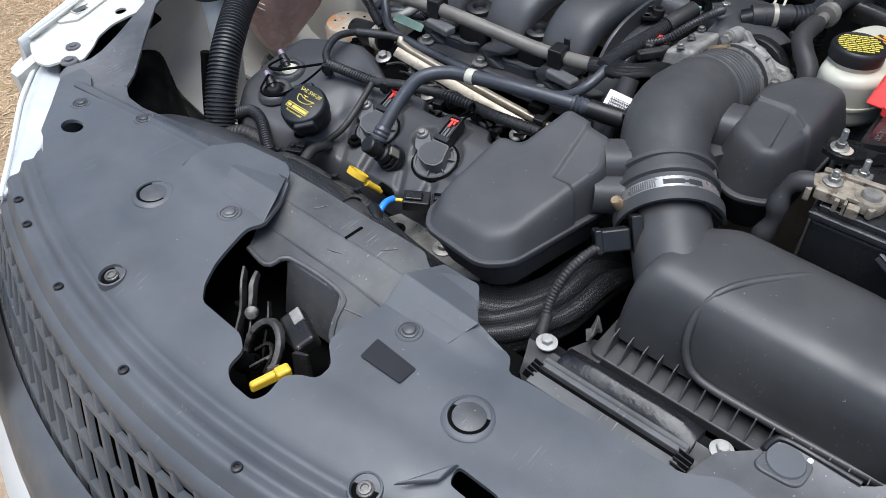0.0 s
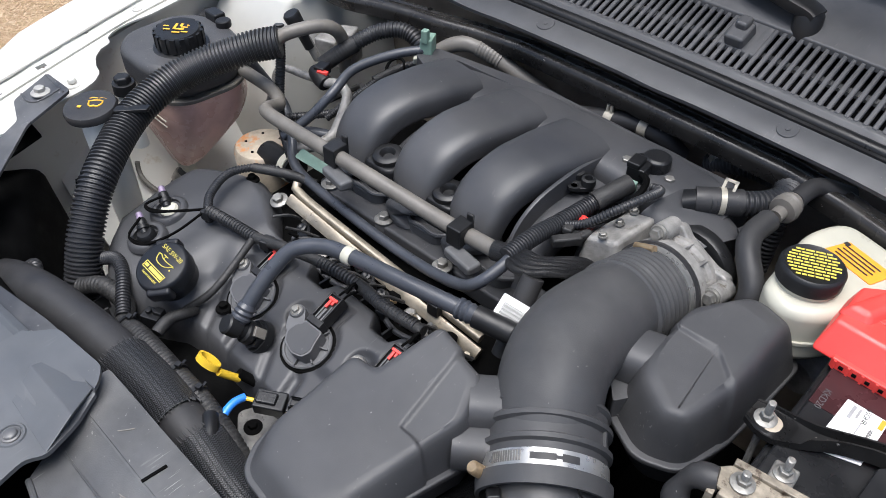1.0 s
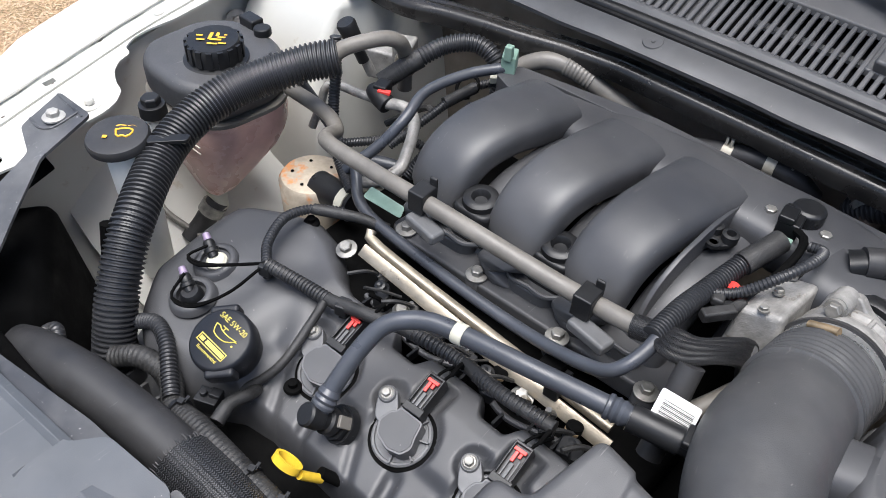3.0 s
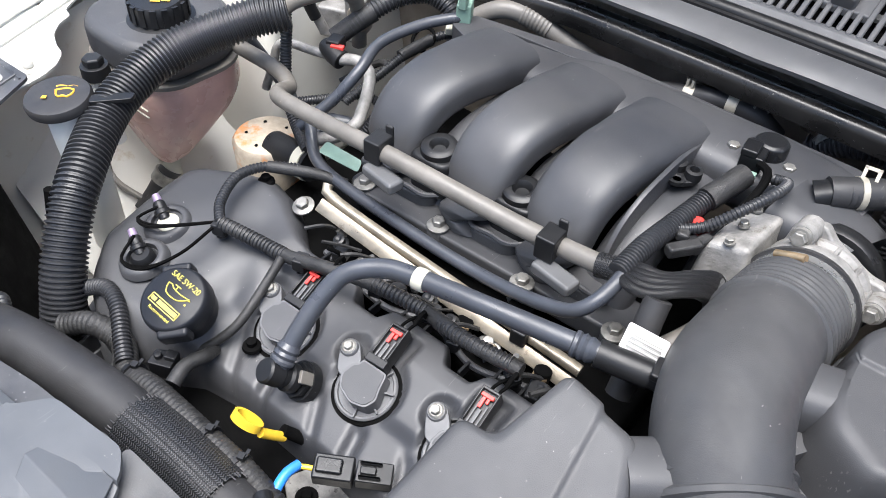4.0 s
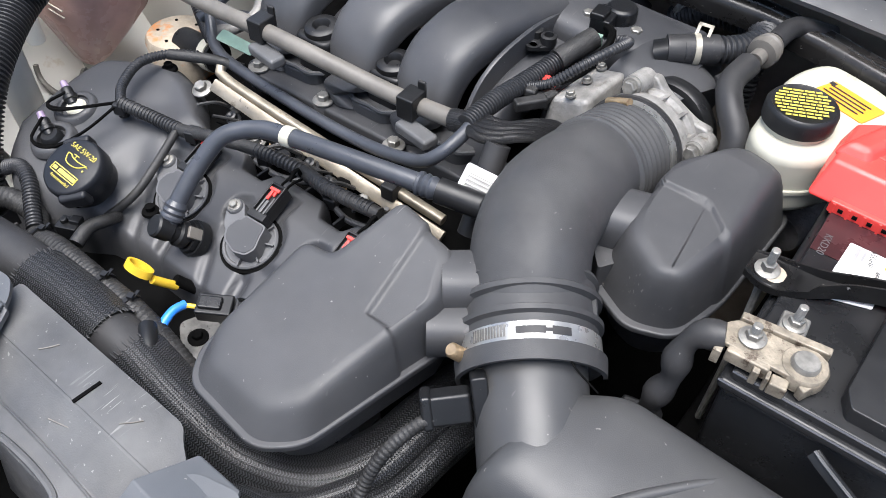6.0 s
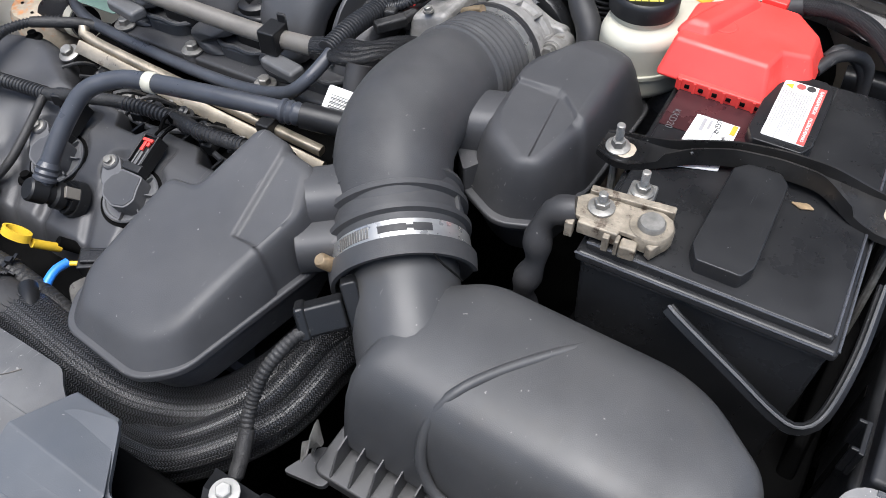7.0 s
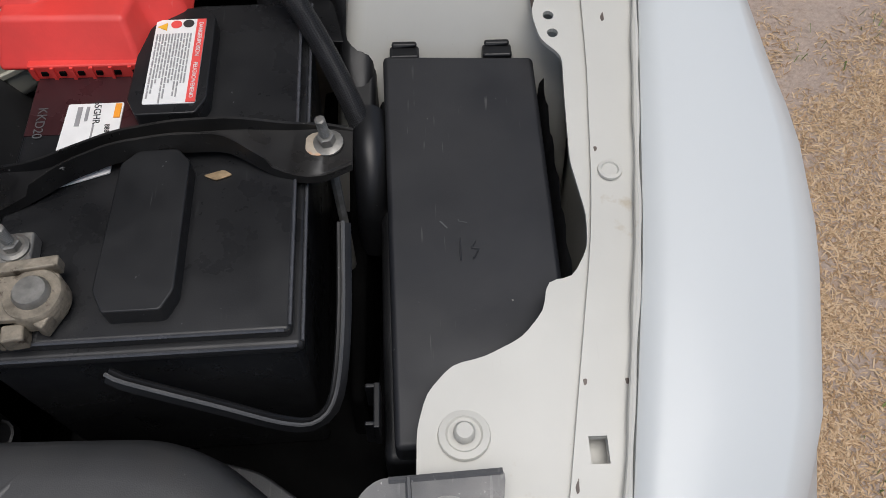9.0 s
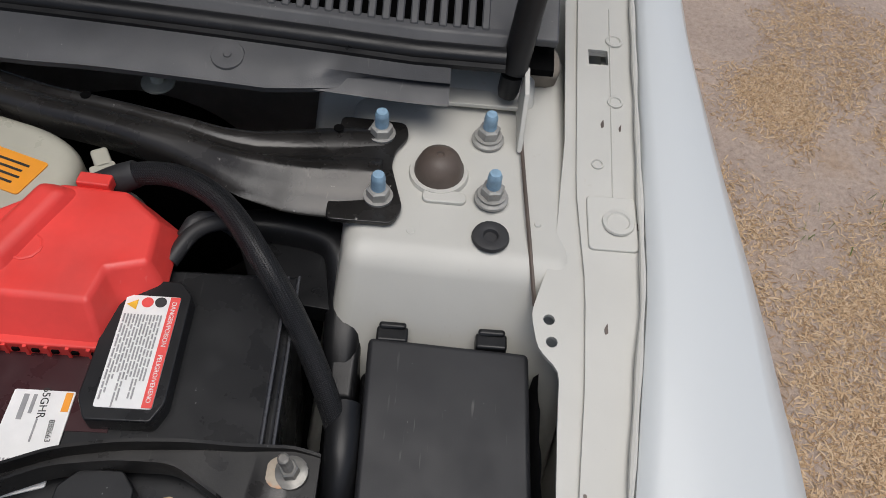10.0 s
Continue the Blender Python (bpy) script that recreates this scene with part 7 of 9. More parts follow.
part("lower_shell", hull([(x * 0.75 + 0.07, y * 0.75 + 0.232, 0.735) for x, y in low], [(x, y, 0.795) for x, y in low]), BOX, r2, bevel=0.014, segs=3)
part("neck", sweep([(0.250, 0.905, 0.832), (0.205, 0.890, 0.832)], [(0.055, 0.055), (0.055, 0.055)], n=20), BOX, r2)
part("lug", merge(slab(rounded([(0.215, 0.868), (0.235, 0.845), (0.245, 0.862), (0.225, 0.882)], 0.004), 0.80, 0.826)), BOX, r2, bevel=0.003)

duct = thing("intake_duct", (0.19, 0.85, 0.8), "matt black rubber intake duct from air box to throttle", "intake duct")
ED = [(0.214, 0.776, 0.823), (0.198, 0.797, 0.840), (0.184, 0.824, 0.850), (0.175, 0.862, 0.850), (0.174, 0.900, 0.845), (0.174, 0.940, 0.836)]
part("elbow", tube(ED, lambda u: 0.047 + 0.003 * math.sin(u * 3.1), 36), DUCT, duct)
ax = Vector((0.06, 0.975, -0.21)).normalized()
prof, h = [(0.046, 0.0), (0.0495, 0.001), (0.0520, 0.003), (0.0520, 0.0065), (0.0490, 0.0085)], 0.0095
for k in range(6):
    prof += [(0.0485, h), (0.0508, h + 0.0016), (0.0512, h + 0.0036), (0.0500, h + 0.0056), (0.0482, h + 0.0066)]
    h += 0.0076
prof += [(0.0488, h), (0.0488, h + 0.014)]
part("bellows", lathe([(0, -0.004), *prof, (0, h + 0.014)], (0.174, 0.930, 0.836), ax, 48), DUCT, duct, "ribbed rubber bellows")
axc = Vector((-0.55, 0.70, 0.26)).normalized()
part("cuff", lathe([(0, -0.030), (0.0518, -0.030), (0.0572, -0.029), (0.0578, -0.024), (0.0534, -0.022), (0.0534, -0.010), (0.0540, -0.002), (0.0578, 0.0), (0.0583, 0.004), (0.0540, 0.006), (0.0534, 0.018), (0.0578, 0.020), (0.0583, 0.024), (0.0545, 0.027), (0.0540, 0.034), (0.0567, 0.037), (0.0556, 0.041), (0.0512, 0.044), (0, 0.044)], (0.225, 0.763, 0.812), axc, 44), DUCT, duct, "ribbed rubber cuff")
for a in (60, 100):
    part("cuff_rib", moved(box((0, 0, 0), (0.003, 0.006, 0.022)), along((0.225, 0.763, 0.812), axc) @ Matrix.Rotation(radians(a), 4, "Z") @ Matrix.Translation((0, 0.0535, 0.012))), DUCT, duct)
def ring_frame(p, axis, ref):
    """z along axis, y towards ref."""
    z_ = Vector(axis).normalized()
    y_ = (Vector(ref) - z_ * Vector(ref).dot(z_)).normalized()
    return Matrix.Translation(p) @ Matrix((y_.cross(z_), y_, z_)).transposed().to_4x4()


CF = ring_frame((0.225, 0.763, 0.812), axc, (0.026, -0.001, 0.0575))
part("hose_clamp", lathe([(0.0538, -0.0222), (0.0556, -0.0222), (0.0556, -0.0085), (0.0538, -0.0085)], (0.225, 0.763, 0.812), axc, 56), BRIGHT, duct, "bright steel worm-drive clamp")
for a, ln, hh_ in ((0, 0.015, 0.0062), (-9, 0.012, 0.0026), (-24, 0.022, 0.0056)):
    arc = [[CF @ Matrix.Rotation(radians(a + q), 4, "Z") @ Vector((0, r_, z_)) for r_, z_ in ((0.0550, -0.0153 - hh_ / 2), (0.0560, -0.0153 - hh_ / 2), (0.0560, -0.0153 + hh_ / 2), (0.0550, -0.0153 + hh_ / 2))] for q in span(-ln / 0.056 * 28.6, ln / 0.056 * 28.6, 8)]
    part("clamp_slot", rings(arc), RUBBER, duct)
for k in range(12):
    part("thread_slot", moved(box((0, 0, 0), (0.0014, 0.0012, 0.009)), CF @ Matrix.Rotation(radians(-44 - k * 2.6), 4, "Z") @ Matrix.Translation((0, 0.0556, -0.0150))), GREASY, duct)
part("cuff_end", rings([[CF @ Matrix.Rotation(radians(q), 4, "Z") @ Vector((0, r_, z_)) for r_, z_ in ((0.0545, -0.038), (0.0580, -0.038), (0.0590, -0.026), (0.0590, -0.0235), (0.0545, -0.0235))] for q in span(-150, 62, 60)]), DUCT, duct)
part("clamp_screw", merge(lathe([(0, 0), (0.006, 0), (0.006, 0.014), (0.0045, 0.016), (0, 0.016)], (0.200, 0.708, 0.822), (-0.3, -0.5, 0.8), 14)), BRASS, duct, "weathered clamp screw")
part("screw_housing", box((0.205, 0.716, 0.815), (0.016, 0.012, 0.018), 40), ZINC, duct, bevel=0.003)
part("throttle_clamp", lathe([(0.0486, 0), (0.0504, 0), (0.0504, 0.011), (0.0486, 0.011)], Vector((0.174, 0.930, 0.836)) + ax * 0.0565, ax, 48), BRIGHT, duct, "dull steel band clamp")
part("throttle_clamp_screw", tube([(0.146, 0.998, 0.862), (0.160, 0.994, 0.871), (0.170, 0.992, 0.876)], 0.0040, 12), BRASS, duct)
tb = thing("throttle_body", (0.2, 1.04, 0.84), "cast aluminium throttle body behind the intake duct", "throttle body")
tc = Vector((0.174, 0.930, 0.836))
part("ring", lathe([(0, 0.070), (0.050, 0.070), (0.052, 0.074), (0.052, 0.086), (0.047, 0.089), (0.047, 0.098), (0.051, 0.101), (0.051, 0.108), (0, 0.108)], tc, ax, 36), ALLOY, tb)
for k in range(9):
    part("casting_rib", moved(box((0, 0, 0), (0.004, 0.006, 0.022)), along(tc + ax * 0.094, ax) @ Matrix.Rotation(radians(-20 + 26 * k), 4, "Z") @ Matrix.Translation((0, 0.049, 0))), ALLOY, tb, bevel=0.001)
part("gasket_ring", lathe([(0.0495, 0.0665), (0.0535, 0.0665), (0.0535, 0.071), (0.0495, 0.071)], tc, ax, 40), RUBBER, tb)
flm = along(tc + ax * 0.112, ax, 22)
part("flange", moved(slab(rounded([(-0.054, -0.032), (-0.036, -0.052), (-0.020, -0.046), (0.020, -0.046), (0.036, -0.052), (0.054, -0.032), (0.048, -0.012), (0.048, 0.012), (0.054, 0.032), (0.036, 0.052), (0.020, 0.046), (-0.020, 0.046), (-0.036, 0.052), (-0.054, 0.032), (-0.048, 0.012), (-0.048, -0.012)], 0.006), -0.006, 0.008), flm), ALLOY, tb, bevel=0.003)
for a, b in ((-0.042, 0.039), (0.042, 0.039), (0.042, -0.039), (-0.042, -0.039)):
    part("boss", lathe([(0, -0.028), (0.0105, -0.028), (0.0115, 0), (0, 0)], flm @ Vector((a, b, 0)), ax, 16), ALLOY, tb)
    hexbolt(tb, flm @ Vector((a, b, -0.028)), 0.007, -ax, washer=1.35)
part("motor_housing", moved(hull([(0.095, 0.985, 0.800), (0.150, 0.985, 0.800), (0.155, 1.075, 0.800), (0.105, 1.075, 0.800)], [(0.100, 0.995, 0.862), (0.138, 1.000, 0.872), (0.145, 1.065, 0.874), (0.108, 1.062, 0.866)]), Matrix.Translation((-0.012, -0.005, -0.018))), ALLOY, tb, "cast motor housing", bevel=0.006, segs=3)
part("motor_cover", moved(hull([(0.088, 0.99, 0.80), (0.097, 0.985, 0.80), (0.107, 1.07, 0.80), (0.098, 1.075, 0.80)], [(0.094, 1.00, 0.858), (0.101, 0.996, 0.862), (0.109, 1.055, 0.866), (0.102, 1.06, 0.862)]), Matrix.Translation((-0.012, -0.005, -0.018))), BLACK, tb, bevel=0.003)
for y in (1.0, 1.03, 1.058):
    hexbolt(tb, (0.108, y - 0.005, 0.852), 0.0042, (-0.2, 0, 1), washer=1.3)
part("rear_adapter", lathe([(0.0, 0.124), (0.052, 0.124), (0.055, 0.128), (0.055, 0.140), (0.050, 0.146), (0, 0.146)], tc, ax, 36), BLACK, tb)
part("red_plug", merge(lathe([(0, 0), (0.0055, 0), (0.0055, 0.010), (0.004, 0.013), (0, 0.013)], (0.078, 1.012, 0.840), (-0.5, -0.4, 0.6), 14)), RED, tb, "small red plug")
part("plug_wire", tube([(0.082, 1.016, 0.838), (0.092, 1.03, 0.845), (0.10, 1.065, 0.862), (0.098, 1.085, 0.872), (0.086, 1.092, 0.872)], 0.0042, 8), DEEP, tb)
part("plug_body", merge(box((0.086, 1.005, 0.835), (0.016, 0.04, 0.014), -20), box((0.078, 0.985, 0.838), (0.012, 0.02, 0.012), -30)), BLACK, tb, bevel=0.002)
part("throttle_wire", tube([(0.104, 1.088, 0.866), (0.118, 1.082, 0.872), (0.118, 1.05, 0.880), (0.104, 1.020, 0.872), (0.082, 1.000, 0.852), (0.060, 0.985, 0.845)], 0.0055, 10, pitch=0.0036, depth=0.0009), CONDUIT, tb)

# crossed braided cables above the intake
bc = thing("cable_bundle", (0.08, 0.93, 0.83), "bundle of woven cables looping over the manifold end", "cable bundle")
for k in range(5):
    o = 0.0065 * (k - 2)
    part("cable", tube([(0.045, 0.920 + o * 0.4, 0.836), (0.066, 0.908 + o, 0.846), (0.085, 0.912 + o, 0.850 - abs(o) * 0.3), (0.104, 0.930 + o, 0.848), (0.118, 0.952 + o, 0.836), (0.122, 0.965 + o * 0.6, 0.80)], 0.0050, 10), BRAID2, bc)
part("stem", tube([(0.118, 0.955, 0.838), (0.122, 0.962, 0.82), (0.125, 0.965, 0.78)], 0.0085, 12), LOOM, bc)
part("lower_pipe", tube([(0.10, 0.885, 0.79), (0.115, 0.91, 0.80), (0.125, 0.94, 0.80)], 0.009, 12), GREYPIPE, bc)
part("connector_block", merge(box((0.078, 0.972, 0.842), (0.012, 0.034, 0.012), -35), box((0.070, 0.985, 0.845), (0.012, 0.014, 0.010), 15), box((0.086, 0.990, 0.842), (0.010, 0.024, 0.010), -15)), LOOM, bc, bevel=0.003)

# air box
air = thing("air_box", (0.4, 0.68, 0.66), "satin black moulded air filter box with ribbed flange", "air filter box")
base_line = [(0.254, 0.622), (0.536, 0.619), (0.548, 0.634), (0.545, 0.714), (0.494, 0.756), (0.462, 0.768), (0.314, 0.770), (0.258, 0.728)]
crown_line = [(0.288, 0.686), (0.512, 0.680), (0.516, 0.686), (0.512, 0.697), (0.480, 0.722), (0.454, 0.730), (0.318, 0.734), (0.288, 0.716)]


def lid_loop(t, z):
    a = rounded([tuple(p[k] + (q[k] - p[k]) * t for k in (0, 1)) for p, q in zip(base_line, crown_line)], 0.015, 5)
    return [Vector((x, y, z - 0.030 * max(0, x - 0.46) * t)) for x, y in a]


part("lid", rings([lid_loop(t, z) for t, z in ((0, 0.735), (0.06, 0.766), (0.115, 0.7885), (0.19, 0.805), (0.30, 0.8175), (0.45, 0.825), (0.68, 0.829), (1.0, 0.8310))]), AIRLID, air, sharp=75)
part("lid_bead", tube([(0.404, 0.750, 0.818), (0.396, 0.735, 0.8265), (0.361, 0.692, 0.829), (0.340, 0.661, 0.8265), (0.330, 0.641, 0.812), (0.330, 0.6265, 0.788), (0.337, 0.620, 0.764), (0.357, 0.617, 0.747), (0.42, 0.618, 0.743), (0.535, 0.622, 0.742)], 0.0042, 10), AIRLID, air)
part("flange", slab(rounded([(0.246, 0.596), (0.548, 0.596), (0.562, 0.612), (0.562, 0.720), (0.50, 0.765), (0.46, 0.776), (0.305, 0.776), (0.246, 0.735)], 0.01), 0.710, 0.724), AIRLID, air, bevel=0.002)
part("base", slab(rounded([(0.256, 0.604), (0.540, 0.604), (0.552, 0.615), (0.552, 0.715), (0.50, 0.755), (0.31, 0.765), (0.256, 0.73)], 0.012), 0.55, 0.712), DEEP, air, bevel=0.006)
for k in range(17):
    part("rib", hull([(0.262 + 0.0172 * k, 0.597, 0.723), (0.2642 + 0.0172 * k, 0.597, 0.723), (0.2642 + 0.0172 * k, 0.630, 0.723), (0.262 + 0.0172 * k, 0.630, 0.723)], [(0.2625 + 0.0172 * k, 0.612, 0.744), (0.2637 + 0.0172 * k, 0.612, 0.744), (0.2637 + 0.0172 * k, 0.632, 0.748), (0.2625 + 0.0172 * k, 0.632, 0.748)]), AIRLID, air)
for k in range(6):
    y = 0.625 + 0.019 * k
    part("rib", hull([(0.535, y, 0.722), (0.562, y, 0.722), (0.562, y + 0.002, 0.722), (0.535, y + 0.002, 0.722)], [(0.535, y, 0.748), (0.548, y, 0.742), (0.548, y + 0.002, 0.742), (0.535, y + 0.002, 0.748)]), AIRLID, air)
part("ear", slab(rounded([(0.225, 0.585), (0.262, 0.590), (0.262, 0.622), (0.240, 0.618)], 0.006), 0.712, 0.718), AIRLID, air, bevel=0.001)
part("spring_clip", sweep([(0.236, 0.612, 0.722), (0.242, 0.618, 0.745), (0.248, 0.606, 0.752), (0.240, 0.598, 0.742)], [(0.018, 0.002), (0.018, 0.002)], up=(0.7, 0.5, 0.3), n=8, power=6), ZINC, air, "bright spring clip")
part("outlet_neck", tube([(0.300, 0.672, 0.782), (0.268, 0.708, 0.795), (0.228, 0.760, 0.812)], 0.0435, 40), AIRLID, air)
part("neck_seam", tube([(0.300, 0.735, 0.838), (0.272, 0.738, 0.852), (0.245, 0.765, 0.858)], 0.0008, 5), DEEP, air)
mf = thing("airflow_sensor", (0.22, 0.68, 0.79), "black mass airflow sensor screwed to the air box neck", "sensor")
mx_ = Vector((0.69, 0.66, 0.10)).normalized()
my_ = Vector((0.018, -0.014, -0.033))
my_ = (my_ - mx_ * my_.dot(mx_)).normalized()
mm = Matrix.Translation(Vector((0.233, 0.688, 0.811)) - mx_ * 0.016) @ Matrix((mx_, my_, mx_.cross(my_))).transposed().to_4x4() @ Matrix.Diagonal((0.9, 0.82, 0.9, 1))
part("base", moved(merge(slab(rounded([(0.012, -0.030), (0.026, -0.030), (0.026, 0.030), (0.012, 0.030)], 0.004), -0.008, 0.012)), mm), BLACK, mf, bevel=0.002)
part("body", moved(box((-0.010, 0, 0.006), (0.042, 0.030, 0.022)), mm), BLACK, mf, bevel=0.003)
part("collar", moved(box((-0.026, 0, 0.006), (0.010, 0.034, 0.026)), mm), BLACK, mf, bevel=0.003)
for q in (-0.024, 0.024):
    hexbolt(mf, mm @ Vector((0.020, q, 0.012)), 0.0038, mm.to_3x3() @ Vector((0, 0, 1)), washer=1.2)
bars([(-0.010 + 0.004 * k, -0.004, 0.0022, 0.0028) for k in range(6)], mm @ Matrix.Translation((0, 0, 0.0174)), COVER2, mf)
part("lead", tube([(0.213, 0.668, 0.803), (0.203, 0.648, 0.800), (0.194, 0.622, 0.784), (0.191, 0.600, 0.757), (0.200, 0.575, 0.738), (0.205, 0.545, 0.72)], 0.0056, 12, pitch=0.004, depth=0.0006), LOOM, mf, "ribbed black sensor lead")
part("tape", tube([(0.195, 0.590, 0.748), (0.200, 0.575, 0.738), (0.204, 0.560, 0.730)], 0.0064, 12), LOOM, mf)

# ---- battery and what stands round it ----
bat = thing("battery", (0.45, 0.93, 0.66), "black car battery with maroon label and two vent pads", "battery")
B = Matrix.Translation((0.4495, 0.925, 0)) @ Matrix.Rotation(radians(1.5), 4, "Z")


def bp(x, y, z):
    return B @ Vector((x, y, z))


part("case", moved(hull([(-0.085, -0.122, 0.66), (0.085, -0.122, 0.66), (0.085, 0.130, 0.66), (-0.085, 0.130, 0.66)], [(-0.0885, -0.130, 0.842), (0.0885, -0.130, 0.842), (0.0885, 0.137, 0.842), (-0.0885, 0.137, 0.842)]), B), CASE, bat, bevel=0.005)
part("lid", moved(box((0, 0.003, 0.848), (0.184, 0.274, 0.010)), B), CASE, bat, bevel=0.004, segs=3)
part("lid_top", moved(box((0, 0.003, 0.856), (0.172, 0.262, 0.009)), B), CASE, bat, bevel=0.003, segs=3)
# thin paler tubes added as the sky's highlight along the lid edges
for zz, ww, hh_ in ((0.8525, 0.0915, 0.1365), (0.8602, 0.0855, 0.1305)):
    part("lid_edge_highlight", moved(merge(tube([(-ww, 0.003 - hh_, zz), (ww - 0.003, 0.003 - hh_, zz)], 0.0011, 6), tube([(ww, 0.006 - hh_, zz), (ww, 0.003 + hh_, zz)], 0.0011, 6)), B), SHEEN, bat, "paler line painted along the lid edge as its sky highlight")
part("maroon_label", moved(slab([(-0.085, 0.018), (-0.002, 0.018), (-0.002, 0.098), (-0.085, 0.098)], 0.8602, 0.8612), B), REDLABEL, bat, "glossy dark maroon label")
for y0, y1, x0, x1 in ((-0.118, -0.008, -0.016, 0.025), (0.020, 0.116, -0.017, 0.030)):
    o = rounded([(x0 + 0.004, y0), (x1 - 0.006, y0), (x1, y0 + 0.012), (x1, y1 - 0.010), (x1 - 0.008, y1), (x0 + 0.010, y1), (x0, y1 - 0.010), (x0 - 0.003, y0 + 0.014)], 0.002, 2)
    part("vent_pad", moved(slab(o, 0.859, 0.8735), B), CASE, bat, "raised black vent pad", bevel=0.0012)
wm = Matrix.Translation(bp(0.0075, 0.0655, 0.8742)) @ Matrix.Rotation(radians(1.0), 4, "Z")
wl = part("warning_label", moved(slab(rounded([(-0.0165, -0.038), (0.0165, -0.038), (0.0165, 0.038), (-0.0165, 0.038)], 0.0015, 2), -0.0004, 0.0002), wm), WPRINT, bat, "white and red warning label")
bars([(0.0135, 0, 0.006, 0.075)], wm @ Matrix.Translation((0, 0, 0.0006)), RPRINT, wl)
wr = wm @ Matrix.Translation((0.0135, 0.018, 0.0011)) @ Matrix.Rotation(radians(-90), 4, "Z")
lettering("DANGER/POISON", 0.0040, wr, WPRINT, wl)
lettering("PELIGRO/VENENO", 0.0038, wr @ Matrix.Translation((0.037, 0, 0)), WPRINT, wl)
wrd = random.Random(11)
words = []
for k in range(12):
    yy = 0.024
    while yy > -0.033 + 0.006 * (k % 4):
        ln = wrd.uniform(0.003, 0.009)
        words.append((-0.0145 + 0.0020 * k, yy - ln / 2, 0.0009, ln))
        yy -= ln + 0.0012
bars(words, wm @ Matrix.Translation((0, 0, 0.0006)), GPRINT, wl)
part("hazard_sign", moved(lathe([(0, 0), (0.0042, 0), (0.0042, 0.0004), (0, 0.0004)], n=3), wm @ Matrix.Translation((-0.011, 0.031, 0.0003))), OPRINT, wl)
part("hazard_sign", moved(lathe([(0, 0), (0.0036, 0), (0.0036, 0.0004), (0, 0.0004)], n=20), wm @ Matrix.Translation((0.005, 0.0335, 0.0003))), KPRINT, wl)
part("hazard_sign", moved(lathe([(0, 0), (0.0036, 0), (0.0036, 0.0004), (0, 0.0004)], n=20), wm @ Matrix.Translation((-0.003, 0.033, 0.0003))), RPRINT, wl)
sm = Matrix.Translation(bp(-0.043, 0.025, 0.8618)) @ Matrix.Rotation(radians(1.0), 4, "Z")
st = part("data_label", moved(slab(rounded([(-0.020, -0.052), (0.017, -0.040), (0.017, 0.017), (-0.018, 0.017)], 0.001, 2), -0.0006, 0.0004), sm), WPRINT, bat, "torn white data label")
lettering("65GHR", 0.0064, sm @ Matrix.Translation((0.001, 0.009, 0.0007)) @ Matrix.Rotation(radians(-86), 4, "Z"), KPRINT, st)
lettering("888663", 0.0046, sm @ Matrix.Translation((0.0095, -0.008, 0.0007)) @ Matrix.Rotation(radians(-86), 4, "Z"), KPRINT, st)
bars([(-0.010, 0.006, 0.003, 0.016), (-0.005, 0.008, 0.002, 0.012), (0.004 - 0.0018 * 2, -0.008, 0.001, 0.014)] + [(-0.012 + 0.0022 * k, -0.032, 0.0009, 0.014) for k in range(11)], sm @ Matrix.Translation((0, 0, 0.0007)), GPRINT, st)
bars([(0.0140, 0.010, 0.004, 0.012)], sm @ Matrix.Translation((0, 0, 0.0007)), ORLABEL, st)
lettering("KKD20", 0.0085, Matrix.Translation(bp(-0.077, 0.028, 0.8616)) @ Matrix.Rotation(radians(-88), 4, "Z"), COVER2, bat)
# carrying strap
SP = [(0.436, 0.787, 0.838), (0.446, 0.783, 0.835), (0.49, 0.777, 0.812), (0.528, 0.772, 0.792), (0.546, 0.775, 0.786), (0.557, 0.789, 0.793), (0.562, 0.83, 0.812), (0.562, 0.89, 0.828)]
st_ = part("strap", sweep(SP, [(0.010, 0.0035), (0.010, 0.0035)], up=(0.3, -0.8, 0.5), n=10, power=4), BLACK, bat, "black carrying strap")
part("strap_edge", merge(*[tube([Vector(q) + Vector((0.0, -0.0015, o)) for q in SP], 0.0013, 6) for o in (-0.0045, 0.0045)]), COVER2, st_)
# hold-down
hd = thing("battery_hold_down", (0.45, 0.91, 0.87), "black steel battery hold-down bar with two rusty bolts", "battery bracket")
HD = [(0.334, 0.886, 0.908, 0.862, 0.003), (0.345, 0.878, 0.912, 0.862, 0.004), (0.362, 0.877, 0.912, 0.863, 0.006), (0.384, 0.889, 0.910, 0.866, 0.010), (0.402, 0.901, 0.914, 0.869, 0.012), (0.43, 0.913, 0.925, 0.871, 0.0125), (0.463, 0.918, 0.931, 0.872, 0.0125), (0.495, 0.919, 0.934, 0.871, 0.012), (0.512, 0.909, 0.936, 0.868, 0.010), (0.527, 0.902, 0.938, 0.864, 0.008), (0.545, 0.899, 0.941, 0.861, 0.006), (0.560, 0.904, 0.942, 0.860, 0.004), (0.570, 0.912, 0.938, 0.860, 0.003)]


def hd_at(x, k):
    return lerp_table([(q[0], q[k]) for q in HD], x)


